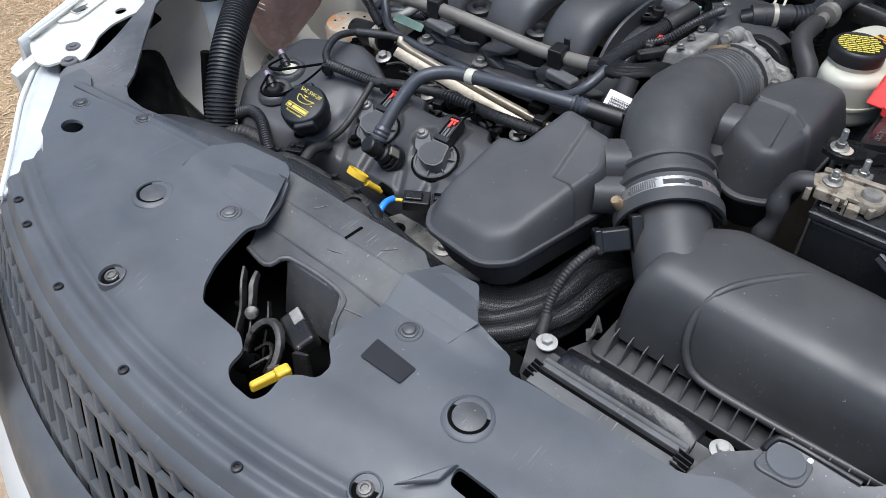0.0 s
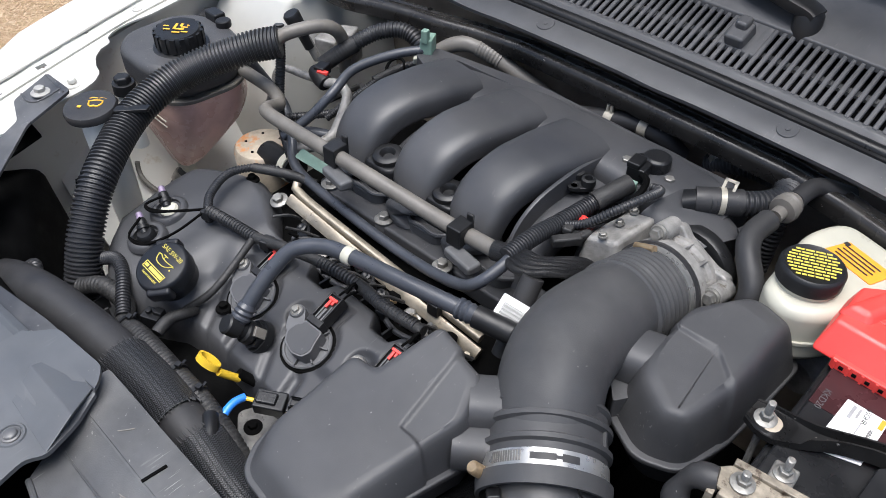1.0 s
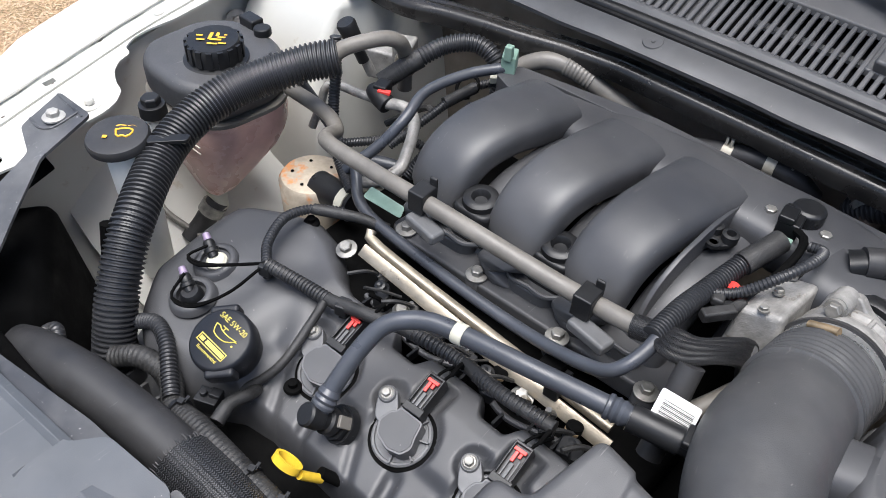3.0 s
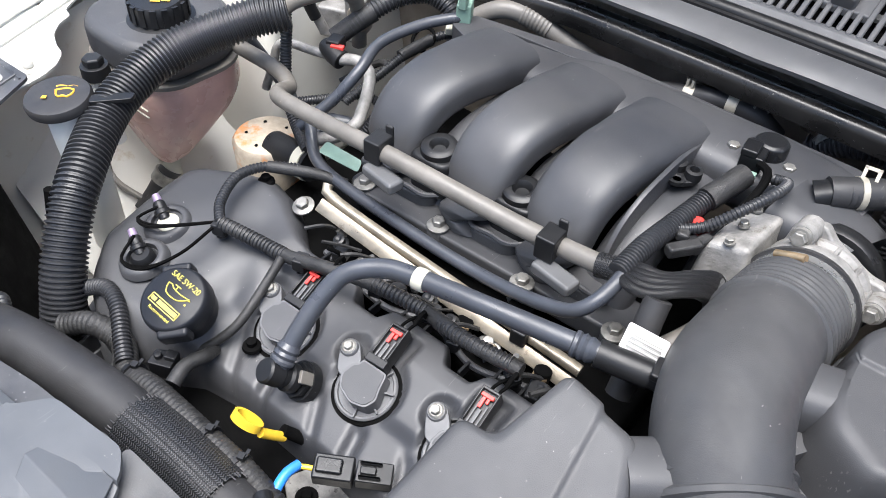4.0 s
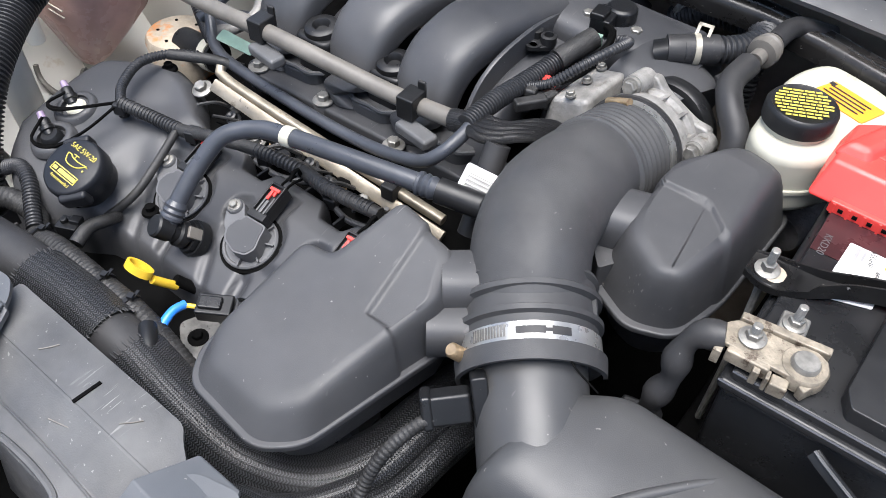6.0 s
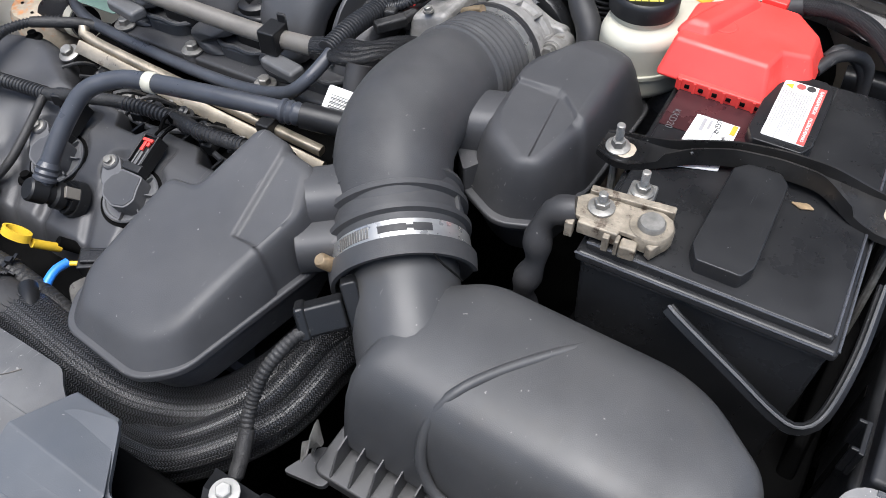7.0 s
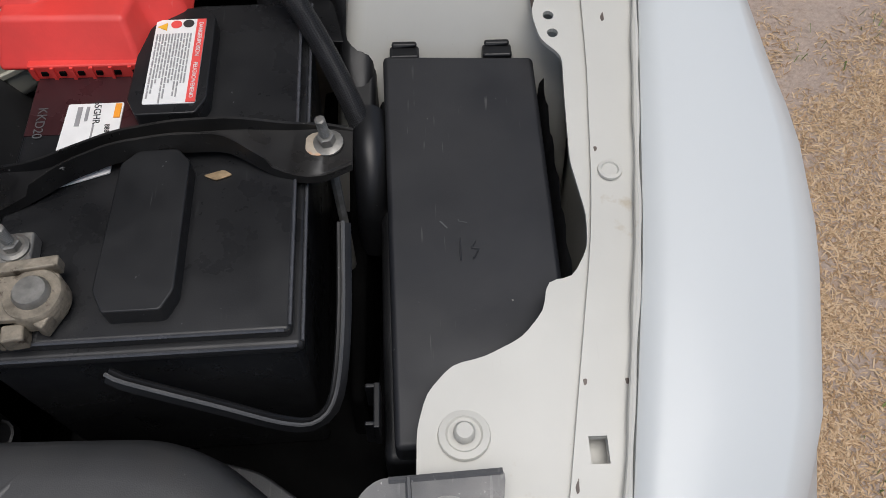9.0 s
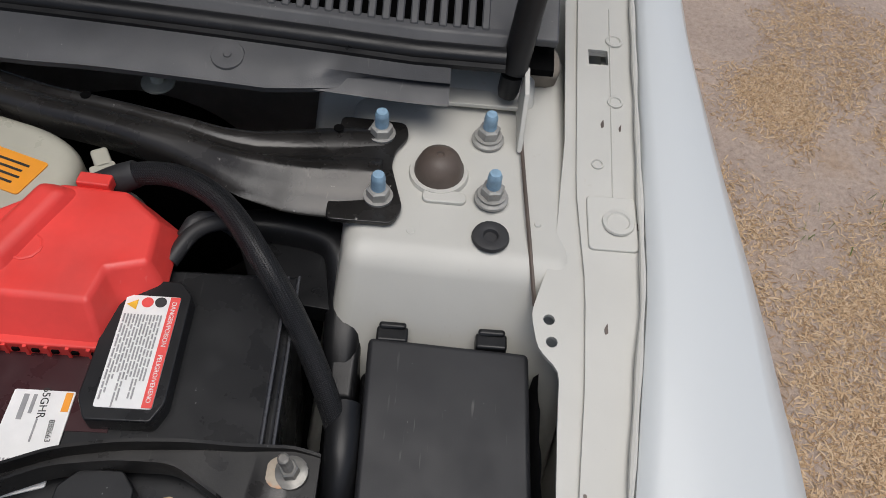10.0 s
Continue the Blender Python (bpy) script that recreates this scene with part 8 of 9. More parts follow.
sec = []
for x in span(0.334, 0.570, 60):
    f_, r_, z_, h_ = (sum(hd_at(min(0.57, max(0.334, x + o)), k) for o in (-0.006, 0, 0.006)) / 3 for k in (1, 2, 3, 4))
    lipf = h_ if 0.385 < x < 0.52 else h_ * 0.35
    sec.append([Vector((x, y, z)) for y, z in ((f_, z_ - 0.004), (f_ + 0.0005, z_ + lipf), (f_ + 0.0022, z_ + lipf), (f_ + 0.0028, z_ + 0.0022), (r_ - 0.0028, z_ + 0.0022), (r_ - 0.0022, z_ + h_), (r_ - 0.0003, z_ + h_), (r_, z_))])
part("bar", rings(sec), STEEL, hd, sharp=30)
for x, y, ax_ in ((0.348, 0.893, (0.02, -0.1, 1)), (0.555, 0.926, (-0.1, -0.05, 1))):
    part("rust_patch", lathe([(0, 0), (0.0095, 0), (0.009, 0.0004), (0, 0.0005)], (x + (0.006 if x < 0.4 else -0.006), y, 0.8650 if x < 0.4 else 0.8635), n=16), ORANGE, hd)
    hexbolt(hd, (x, y, 0.8655 if x < 0.4 else 0.8632), 0.0056, ax_, washer=1.75, tall=1.2, stud=0.024)
    part("rod", tube([(x, y - 0.001, 0.862), (x + 0.004, y - 0.012, 0.76), (x + 0.004, y - 0.014, 0.67)], 0.0032, 8), ZINC, hd)
leaf = solo("dead_leaf", slab(rounded([(0.480, 0.905), (0.492, 0.909), (0.498, 0.905), (0.488, 0.901)], 0.002), 0.8612, 0.8620), BRASS, "small brown leaf scrap on the battery", "leaf")
# negative terminal
nt = thing("battery_terminal", (0.38, 0.82, 0.86), "corroded brass-coloured battery terminal clamp", "battery terminal")
part("post", lathe([(0, 0), (0.011, 0), (0.0098, 0.019), (0.0085, 0.021), (0, 0.021)], (0.404, 0.818, 0.860), n=24), ZINC, nt)
part("clamp_ring", lathe([(0.0100, 0), (0.0165, 0), (0.0165, 0.010), (0.0150, 0.0118), (0.0100, 0.0118)], (0.404, 0.818, 0.865), n=28), TERMINAL, nt)
part("clamp_plate", slab(rounded([(0.343, 0.813), (0.351, 0.801), (0.406, 0.803), (0.420, 0.814), (0.416, 0.832), (0.354, 0.827)], 0.005), 0.872, 0.8762), TERMINAL, nt, bevel=0.001)
part("clamp_strip", box((0.384, 0.833, 0.8745), (0.062, 0.007, 0.010), 8), TERMINAL, nt, bevel=0.0012)
for tx, tw in ((0.352, 0.006), (0.380, 0.005), (0.388, 0.003)):
    part("clamp_tooth", box((tx, 0.797, 0.867), (tw, 0.008, 0.014), 8), TERMINAL, nt, bevel=0.0008)
part("washer", lathe([(0.004, 0), (0.0095, 0), (0.0092, 0.0012), (0.004, 0.0012)], (0.367, 0.816, 0.8764), n=20), ZINC, nt)
part("clamp_jaw", merge(box((0.372, 0.801, 0.870), (0.030, 0.008, 0.012), 4), box((0.396, 0.798, 0.866), (0.012, 0.010, 0.012), 8), box((0.413, 0.808, 0.868), (0.006, 0.018, 0.012), -25)), TERMINAL, nt, bevel=0.0015)
hexbolt(nt, (0.367, 0.816, 0.8765), 0.0058, washer=1.7, stud=0.014)
hexbolt(nt, (0.385, 0.850, 0.872), 0.0055, washer=1.6, stud=0.019)
part("lug", box((0.385, 0.848, 0.866), (0.020, 0.026, 0.012), 6), ZINC, nt, bevel=0.002)
part("cable", tube([(0.352, 0.808, 0.874), (0.336, 0.802, 0.868), (0.330, 0.795, 0.850), (0.332, 0.790, 0.825), (0.326, 0.785, 0.79), (0.330, 0.79, 0.74)], lambda u: 0.0098 + 0.0018 * math.sin(u * 26), 14), RUBBER, nt, "black ridged battery cable")

# red positive cover
rc = thing("terminal_cover", (0.38, 1.05, 0.86), "bright red plastic cover over the positive terminal", "terminal cover")
part("body", hull([(0.338, 0.992, 0.866), (0.432, 0.990, 0.866), (0.438, 1.020, 0.866), (0.460, 1.036, 0.866), (0.458, 1.085, 0.866), (0.430, 1.105, 0.866), (0.375, 1.108, 0.866), (0.335, 1.07, 0.866)],
                  [(0.344, 1.012, 0.894), (0.424, 1.010, 0.894), (0.428, 1.034, 0.894), (0.450, 1.044, 0.890), (0.448, 1.076, 0.890), (0.424, 1.094, 0.896), (0.382, 1.096, 0.896), (0.344, 1.068, 0.896)]), RED, rc, bevel=0.0035, segs=3)
part("skirt", merge(slab(rounded([(0.358, 0.990), (0.430, 0.990), (0.430, 1.004), (0.358, 1.004)], 0.002), 0.860, 0.872)), RED, rc, bevel=0.0015)
part("hump", hull([(0.336, 1.02, 0.89), (0.37, 1.02, 0.89), (0.40, 1.095, 0.89), (0.37, 1.10, 0.89)], [(0.346, 1.03, 0.902), (0.365, 1.03, 0.902), (0.388, 1.085, 0.904), (0.372, 1.09, 0.904)]), RED, rc, bevel=0.005, segs=3)
for k in range(6):
    part("notch", merge(box((0.362 + 0.0125 * k, 0.9895, 0.866), (0.0022, 0.002, 0.010))), RED, rc)
    part("slot", box((0.3685 + 0.0118 * k, 0.9895, 0.866), (0.004, 0.0016, 0.003)), DEEP, rc)
part("tab", box((0.402, 1.100, 0.894), (0.022, 0.010, 0.010), -3), RED, rc, bevel=0.0015)
part("boss", tube([(0.376 + 0.010 * math.cos(a), 1.045 + 0.010 * math.sin(a), 0.8945) for a in (k * 2 * math.pi / 16 for k in range(17))], 0.0012, 6), RED, rc)
CB = [(0.402, 1.109, 0.880), (0.420, 1.114, 0.889), (0.452, 1.110, 0.896), (0.487, 1.090, 0.897), (0.520, 1.051, 0.888), (0.547, 1.020, 0.855), (0.572, 0.978, 0.815), (0.577, 0.955, 0.78)]
pc = thing("positive_cable", (0.5, 1.07, 0.88), "woven black cable from the positive terminal to the fuse box", "cable")
part("cable", tube(CB, 0.0080, 16), BRAID2, pc)
part("boot", tube([(0.392, 1.102, 0.878), (0.408, 1.111, 0.884), (0.424, 1.115, 0.890)], lambda u: 0.012 - 0.003 * u, 16), RUBBER, pc)
for q in range(2):
    solo("thin_cable", tube([(0.455 + 0.004 * q, 1.06 + 0.02 * q, 0.868), (0.468, 1.085 + 0.01 * q, 0.872), (0.492, 1.098, 0.862 - 0.01 * q), (0.500, 1.09, 0.80)], 0.0055, 10), RUBBER, "thin black cable behind the battery", "cable", "thin cables")

# fuse box
fb = thing("fuse_box", (0.64, 0.9, 0.75), "matt black fuse box with a flat lid", "fuse box")
fo = [(0.592, 0.750), (0.648, 0.750), (0.700, 0.800), (0.698, 1.036), (0.587, 1.040)]


def fz(x, y):
    return 0.804 + 0.078 * (y - 0.75)


part("lid", slab([(x, y) for x, y in fo], lambda x, y: fz(x, y) - 0.045, fz), LID, fb, bevel=0.004, segs=3)
part("body", slab([(0.585, 0.748), (0.705, 0.748), (0.703, 1.035), (0.582, 1.038)], 0.66, 0.785), BLACK, fb, bevel=0.006)
for x in (0.603, 0.672):
    part("hinge_hook", merge(box((x, 1.044, 0.820), (0.022, 0.012, 0.012)), box((x, 1.0495, 0.827), (0.019, 0.005, 0.004))), BLACK, fb, bevel=0.002)
part("latch", merge(box((0.582, 0.775, 0.795), (0.004, 0.028, 0.03)), box((0.578, 0.764, 0.795), (0.006, 0.003, 0.03)), box((0.578, 0.787, 0.795), (0.006, 0.003, 0.03))), BLACK, fb, bevel=0.001)
fm = Matrix.Translation((0.640, 0.890, fz(0.64, 0.89) + 0.0003))
part("moulded_mark", merge(moved(tube([(0.0 + 0.006 * math.cos(a), 0.012 + 0.006 * math.sin(a), 0) for a in (k * 2 * math.pi / 14 for k in range(12))], 0.0005, 5), fm), moved(tube([(-0.004, -0.006, 0), (-0.004, -0.022, 0)], 0.0005, 5), fm), moved(tube([(0.006, -0.008, 0), (0.003, -0.014, 0), (0.008, -0.014, 0), (0.004, -0.021, 0)], 0.0005, 5), fm)), BOX, fb)
part("scratch", moved(box((0, 0, 0), (0.0009, 0.020, 0.0002)), fm @ Matrix.Translation((-0.018, 0.010, 0.0002)) @ Matrix.Rotation(radians(38), 4, "Z")), COVER2, fb)
part("cable_boot", merge(tube([(0.576, 0.992, 0.815), (0.577, 0.960, 0.812), (0.577, 0.935, 0.79), (0.577, 0.93, 0.74)], 0.0115, 18)), BLACK, fb, "rounded black cable boot")
tr = thing("battery_tray", (0.5, 1.05, 0.75), "black plastic battery tray wall", "battery tray")
part("side_wall", hull([(0.556, 0.80, 0.62), (0.575, 0.80, 0.62), (0.575, 1.09, 0.62), (0.556, 1.09, 0.62)], [(0.556, 0.82, 0.70), (0.566, 0.82, 0.70), (0.577, 1.09, 0.815), (0.560, 1.09, 0.815)]), DEEP, tr, bevel=0.004)
part("corner_duct", sweep([(0.478, 1.128, 0.820), (0.52, 1.130, 0.822), (0.556, 1.120, 0.820), (0.566, 1.09, 0.812), (0.567, 1.05, 0.80), (0.567, 1.02, 0.78)], [(0.022, 0.03), (0.026, 0.03), (0.030, 0.03), (0.028, 0.03), (0.024, 0.03)], n=18), BLACK, tr)
part("tray_corner", hull([(0.556, 1.000, 0.66), (0.584, 1.000, 0.66), (0.586, 1.128, 0.66), (0.545, 1.132, 0.66)], [(0.560, 1.004, 0.800), (0.580, 1.004, 0.800), (0.583, 1.122, 0.824), (0.556, 1.126, 0.824)]), BLACK, tr, "black plastic tray corner", bevel=0.005, segs=3)
part("shelf", slab(rounded([(0.50, 1.07), (0.575, 1.062), (0.577, 1.128), (0.48, 1.142)], 0.006), 0.80, 0.818), BLACK, tr, bevel=0.003)
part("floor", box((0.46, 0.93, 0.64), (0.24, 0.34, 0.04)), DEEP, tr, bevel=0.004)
for k in range(4):
    part("rib", box((0.585, 0.80 + 0.05 * k, 0.70), (0.004, 0.012, 0.12)), DEEP, tr)
part("side_liner", rings([[Vector((x, y, z)) for x, z in ((0.704, 0.60), (0.7045, 0.800 + 0.004 * math.sin(y * 190)), (0.7075, 0.806 + 0.004 * math.sin(y * 190)), (0.7085, 0.60))] for y in span(0.80, 1.03, 24)]), BLACK, tr, "crinkled black plastic liner edge")
lp = thing("loose_plug", (0.318, 0.795, 0.72), "black wiring plug with coloured wires beside the battery", "connector")
part("plug", merge(box((0.318, 0.790, 0.735), (0.030, 0.026, 0.05), 15), box((0.318, 0.776, 0.75), (0.022, 0.006, 0.02), 15)), BLACK, lp, bevel=0.003)
for k in range(4):
    part("wire", tube([(0.308 + 0.006 * k, 0.776, 0.715), (0.306 + 0.006 * k, 0.768, 0.70), (0.310 + 0.006 * k, 0.77, 0.67)], 0.0018, 6), RED if k % 2 else CREAM, lp)

# brake fluid reservoir
bf = thing("brake_reservoir", (0.3, 1.1, 0.80), "cream plastic brake fluid reservoir with a black cap", "fluid reservoir")
ro = [(0.268, 1.03), (0.300, 1.008), (0.335, 1.03), (0.372, 1.10), (0.375, 1.145), (0.345, 1.168), (0.285, 1.185), (0.262, 1.14)]
part("tank", slab(rounded(ro, 0.022, 5), 0.805, 0.874), CREAM, bf, bevel=0.012, segs=4)
part("seam", slab(rounded([(x + (x - 0.315) * 0.05, y + (y - 1.09) * 0.04) for x, y in ro], 0.024, 5), 0.832, 0.837), CREAM, bf, bevel=0.001)
part("neck", lathe([(0, 0.0), (0.029, 0.0), (0.029, 0.012), (0, 0.012)], (0.298, 1.062, 0.870), n=28), CREAM, bf)
n_f = 28
prof = []
capb = bmesh.new()
for k in range(n_f):
    merge(capb, box((0, 0, 0), (0.004, 0.004, 0.018), m=Matrix.Translation((0.298, 1.062, 0.888)) @ Matrix.Rotation(2 * math.pi * k / n_f, 4, "Z") @ Matrix.Translation((0.0335, 0, 0)) @ Matrix.Diagonal((0.004, 0.0045, 0.018, 1))))
cap = part("cap", lathe([(0, -0.008), (0.0315, -0.008), (0.0315, 0.005), (0.0300, 0.008), (0.0280, 0.0095), (0.0270, 0.0088), (0, 0.0088)], (0.298, 1.062, 0.888), n=40), BLACK, bf, "black screw cap with yellow print")
part("grip_ribs", capb, BLACK, cap)
cm2 = Matrix.Translation((0.298, 1.062, 0.8973)) @ Matrix.Rotation(radians(26), 4, "Z") @ Matrix.Diagonal((0.92, 0.92, 1, 1))
rows = []
rnd = random.Random(5)
for k in range(9):
    yy = 0.020 - 0.005 * k
    w = math.sqrt(max(0.0, 0.027 ** 2 - yy ** 2))
    xx = -w
    while xx < w - 0.003:
        ww = min(rnd.uniform(0.004, 0.011), w - xx)
        rows.append((xx + ww / 2, yy, ww, 0.0026))
        xx += ww + 0.0012
bars(rows, cm2, YPRINT, cap)
om = Matrix.Translation((0.322, 1.124, 0.8746)) @ Matrix.Rotation(radians(-18), 4, "Z")
ol = part("orange_label", moved(slab(rounded([(-0.030, -0.016), (0.028, -0.016), (0.030, 0.016), (-0.026, 0.016)], 0.003), -0.0004, 0.0004), om), ORLABEL, bf, "orange warning label")
bars([(-0.002, 0.008 - 0.0055 * k, 0.044 - 0.004 * (k % 2), 0.0018) for k in range(4)] + [(-0.024, 0.011, 0.006, 0.005)], om @ Matrix.Translation((0, 0, 0.0008)), KPRINT, ol)
solo("cream_plug", merge(box((0.398, 1.120, 0.868), (0.018, 0.034, 0.014), 30), box((0.388, 1.14, 0.870), (0.012, 0.02, 0.010), 30)), CREAM, "small cream wiring plug near the brace", "connector", bevel=0.002)
bm_ = thing("brake_booster", (0.35, 1.25, 0.7), "black brake booster behind the reservoir", "brake booster")
part("drum", lathe([(0, 0), (0.10, 0), (0.11, 0.015), (0.11, 0.06), (0.09, 0.075), (0, 0.08)], (0.36, 1.30, 0.70), (0, -1, 0.1), 36), DEEP, bm_)
part("cylinder", lathe([(0, 0), (0.02, 0), (0.02, 0.14), (0, 0.14)], (0.36, 1.20, 0.75), (-0.25, -1, 0), 20), ALLOY, bm_)

VC = [(0.236, 1.197, 0.880), (0.232, 1.160, 0.878), (0.228, 1.118, 0.876), (0.226, 1.085, 0.872), (0.240, 1.058, 0.866), (0.258, 1.040, 0.852), (0.264, 1.025, 0.82)]
vh = thing("vacuum_hose", (0.235, 1.1, 0.87), "black rubber vacuum hose with a grey check valve", "hose")
part("hose", tube(VC[2:], 0.0125, 16), RUBBER, vh)
part("valve", merge(lathe([(0, 0), (0.008, 0), (0.008, 0.012), (0.015, 0.014), (0.016, 0.022), (0.012, 0.024), (0.015, 0.028), (0.013, 0.034), (0.009, 0.036), (0.009, 0.05), (0, 0.05)], (0.230, 1.125, 0.877), (0.06, 0.9, 0.05), 18)), GREYPIPE, vh, "grey check valve")
part("pipe", tube([(0.233, 1.165, 0.879), (0.240, 1.200, 0.882), (0.27, 1.23, 0.87)], 0.0105, 14), RUBBER, vh)
part("stub", tube([(0.222, 1.100, 0.868), (0.214, 1.090, 0.862)], 0.009, 12), RUBBER, vh)
HT = [(0.162, 1.110, 0.868), (0.185, 1.128, 0.868), (0.208, 1.152, 0.868), (0.218, 1.182, 0.868), (0.206, 1.212, 0.858), (0.180, 1.226, 0.852), (0.140, 1.228, 0.846), (0.10, 1.24, 0.82)]
hh = thing("ribbed_hose", (0.2, 1.18, 0.86), "ribbed black hose with a bright spring clamp", "hose")
part("hose", tube(HT, 0.0142, 18, pitch=0.0056, depth=0.0022), CONDUIT, hh)
part("end", tube([(0.150, 1.104, 0.866), (0.168, 1.116, 0.868), (0.190, 1.133, 0.868)], 0.0152, 18), RUBBER, hh)
part("clamp", merge(lathe([(0.0152, 0), (0.0162, 0), (0.0162, 0.006), (0.0152, 0.006)], (0.170, 1.1175, 0.868), (0.8, 0.6, 0), 24), *[box((0, 0, 0), (1, 1, 1), m=pose(0.175, 1.120, 0.878, 48, 0, 8) @ Matrix.Translation((px_, py_, 0)) @ Matrix.Diagonal((w_, h_, 0.0014, 1))) for px_, py_, w_, h_ in ((-0.0060, 0, 0.0032, 0.036), (0.0060, 0, 0.0032, 0.036), (0, 0.0165, 0.015, 0.0032), (0, 0.004, 0.015, 0.0030), (0, -0.0165, 0.015, 0.0032))]), TAN, hh, "pale spring clamp")
part("nipple", sweep([(0.142, 1.100, 0.858), (0.158, 1.108, 0.866)], [(0.029, 0.029), (0.026, 0.026)], n=16), BLACK, hh)

# ---- passenger side ----
HOSE = [(-0.388, 0.600, 0.672), (-0.398, 0.615, 0.705), (-0.416, 0.642, 0.750), (-0.446, 0.690, 0.795), (-0.500, 0.775, 0.822), (-0.508, 0.860, 0.846), (-0.470, 0.940, 0.868), (-0.440, 0.978, 0.877)]
bh = thing("corrugated_hose", (-0.45, 0.8, 0.8), "large ribbed black hose arching over the bay", "hose")
part("hose", tube(HOSE, 0.0228, 26, pitch=0.0054, depth=0.0030), CONDUIT, bh)
part("inner_pipe", tube([(-0.447, 0.970, 0.875), (-0.448, 0.996, 0.880), (-0.432, 1.040, 0.882), (-0.424, 1.060, 0.874), (-0.430, 1.078, 0.852), (-0.434, 1.084, 0.825), (-0.436, 1.086, 0.79)], 0.0098, 16), GREYPIPE, bh, "dusty grey pipe inside the hose")
part("pipe_fitting", lathe([(0, -0.014), (0.0135, -0.014), (0.0145, -0.006), (0.0135, 0.006), (0.0112, 0.010), (0, 0.010)], (-0.433, 1.083, 0.832), (0.1, -0.1, 1), 18), RAILGOLD, bh, "dull brass pipe fitting")

tank = thing("coolant_tank", (-0.6, 0.9, 0.65), "black-topped coolant tank with rusty pink translucent lower half", "coolant tank")
to = [(-0.690, 0.865), (-0.655, 0.835), (-0.570, 0.832), (-0.525, 0.860), (-0.520, 0.950), (-0.570, 0.995), (-0.660, 0.990), (-0.695, 0.95)]
part("upper_half", slab(rounded(to, 0.03, 5), 0.790, 0.840), BOX, tank, "smoky grey-black upper half", bevel=0.014, segs=4)
part("seam", slab(rounded([(x + (x + 0.605) * 0.05, y + (y - 0.915) * 0.05) for x, y in to], 0.03, 5), 0.7845, 0.7905), GREYPIPE, tank, "dull grey welded seam", bevel=0.001)
lo = rounded(to, 0.03, 5)


def shrink(f, dx, dy):
    return [((x + 0.605) * f - 0.605 + dx, (y - 0.915) * f + 0.915 + dy) for x, y in lo]


part("lower_half", rings([[Vector((x, y, z)) for x, y in shrink(f, dx, dy)] for f, z, dx, dy in ((0.13, 0.655, 0.028, -0.050), (0.30, 0.666, 0.026, -0.044), (0.62, 0.696, 0.014, -0.024), (0.88, 0.722, 0.004, -0.008), (0.965, 0.736, 0, -0.002), (1.0, 0.750, 0, 0), (1.0, 0.786, 0, 0))]), PINKISH, tank, "translucent rusty pink lower half", sharp=60)
tcap = part("cap", lathe([(0, -0.016), (0.036, -0.016), (0.040, -0.012), (0.041, -0.006), (0.034, -0.004), (0.034, 0.016), (0.031, 0.020), (0, 0.020)], (-0.590, 0.905, 0.848), (0.02, -0.05, 1), 36), BLACK, tank, "black coolant cap with amber print")
gb = bmesh.new()
for k in range(16):
    merge(gb, box((0, 0, 0), (1, 1, 1), m=Matrix.Translation((-0.590, 0.905, 0.855)) @ Matrix.Rotation(2 * math.pi * k / 16, 4, "Z") @ Matrix.Translation((0.034, 0, 0)) @ Matrix.Diagonal((0.004, 0.007, 0.022, 1))))
part("grip_ribs", gb, BLACK, tcap)
pm2 = Matrix.Translation((-0.590, 0.905, 0.8686)) @ Matrix.Rotation(radians(40), 4, "Z")
bars([(-0.018, 0.004, 0.008, 0.003), (-0.014, -0.006, 0.010, 0.003), (0.004, 0.010, 0.004, 0.012), (0.010, 0.002, 0.010, 0.003), (0.004, -0.004, 0.014, 0.004), (0.014, 0.010, 0.004, 0.006), (-0.004, 0.004, 0.004, 0.016), (0.014, -0.012, 0.010, 0.003), (0.002, -0.014, 0.012, 0.003)], pm2, OPRINT, tcap)
part("overflow_fitting", merge(tube([(-0.535, 0.955, 0.835), (-0.522, 0.965, 0.846), (-0.500, 0.972, 0.850)], 0.007, 10), box((-0.535, 0.950, 0.836), (0.02, 0.03, 0.018), 30)), BLACK, tank, bevel=0.002)
part("outlet", lathe([(0, 0), (0.012, 0), (0.012, 0.024), (0.015, 0.026), (0.015, 0.032), (0, 0.032)], (-0.577, 0.864, 0.628), n=18), CREAM, tank, "pale outlet neck")
part("outlet_hose", tube([(-0.577, 0.864, 0.640), (-0.583, 0.853, 0.625), (-0.588, 0.838, 0.604), (-0.590, 0.815, 0.585)], 0.0150, 16), RUBBER, tank)
part("outlet_clamp", lathe([(0.0150, 0), (0.0180, 0), (0.0180, 0.016), (0.0150, 0.016)], (-0.584, 0.850, 0.620), (0.25, 0.6, 0.9), 22), ZINC, tank)
part("level_mark", box((-0.560, 0.8325, 0.762), (0.034, 0.002, 0.0014)), CREAM, tank)
part("level_mark", box((-0.562, 0.8325, 0.752), (0.036, 0.002, 0.0014)), CREAM, tank)
part("mount_tab", merge(box((-0.63, 0.99, 0.842), (0.03, 0.02, 0.02)), lathe([(0, 0), (0.012, 0), (0.012, 0.012), (0, 0.012)], (-0.60, 0.985, 0.838), n=16)), BLACK, tank, bevel=0.003)

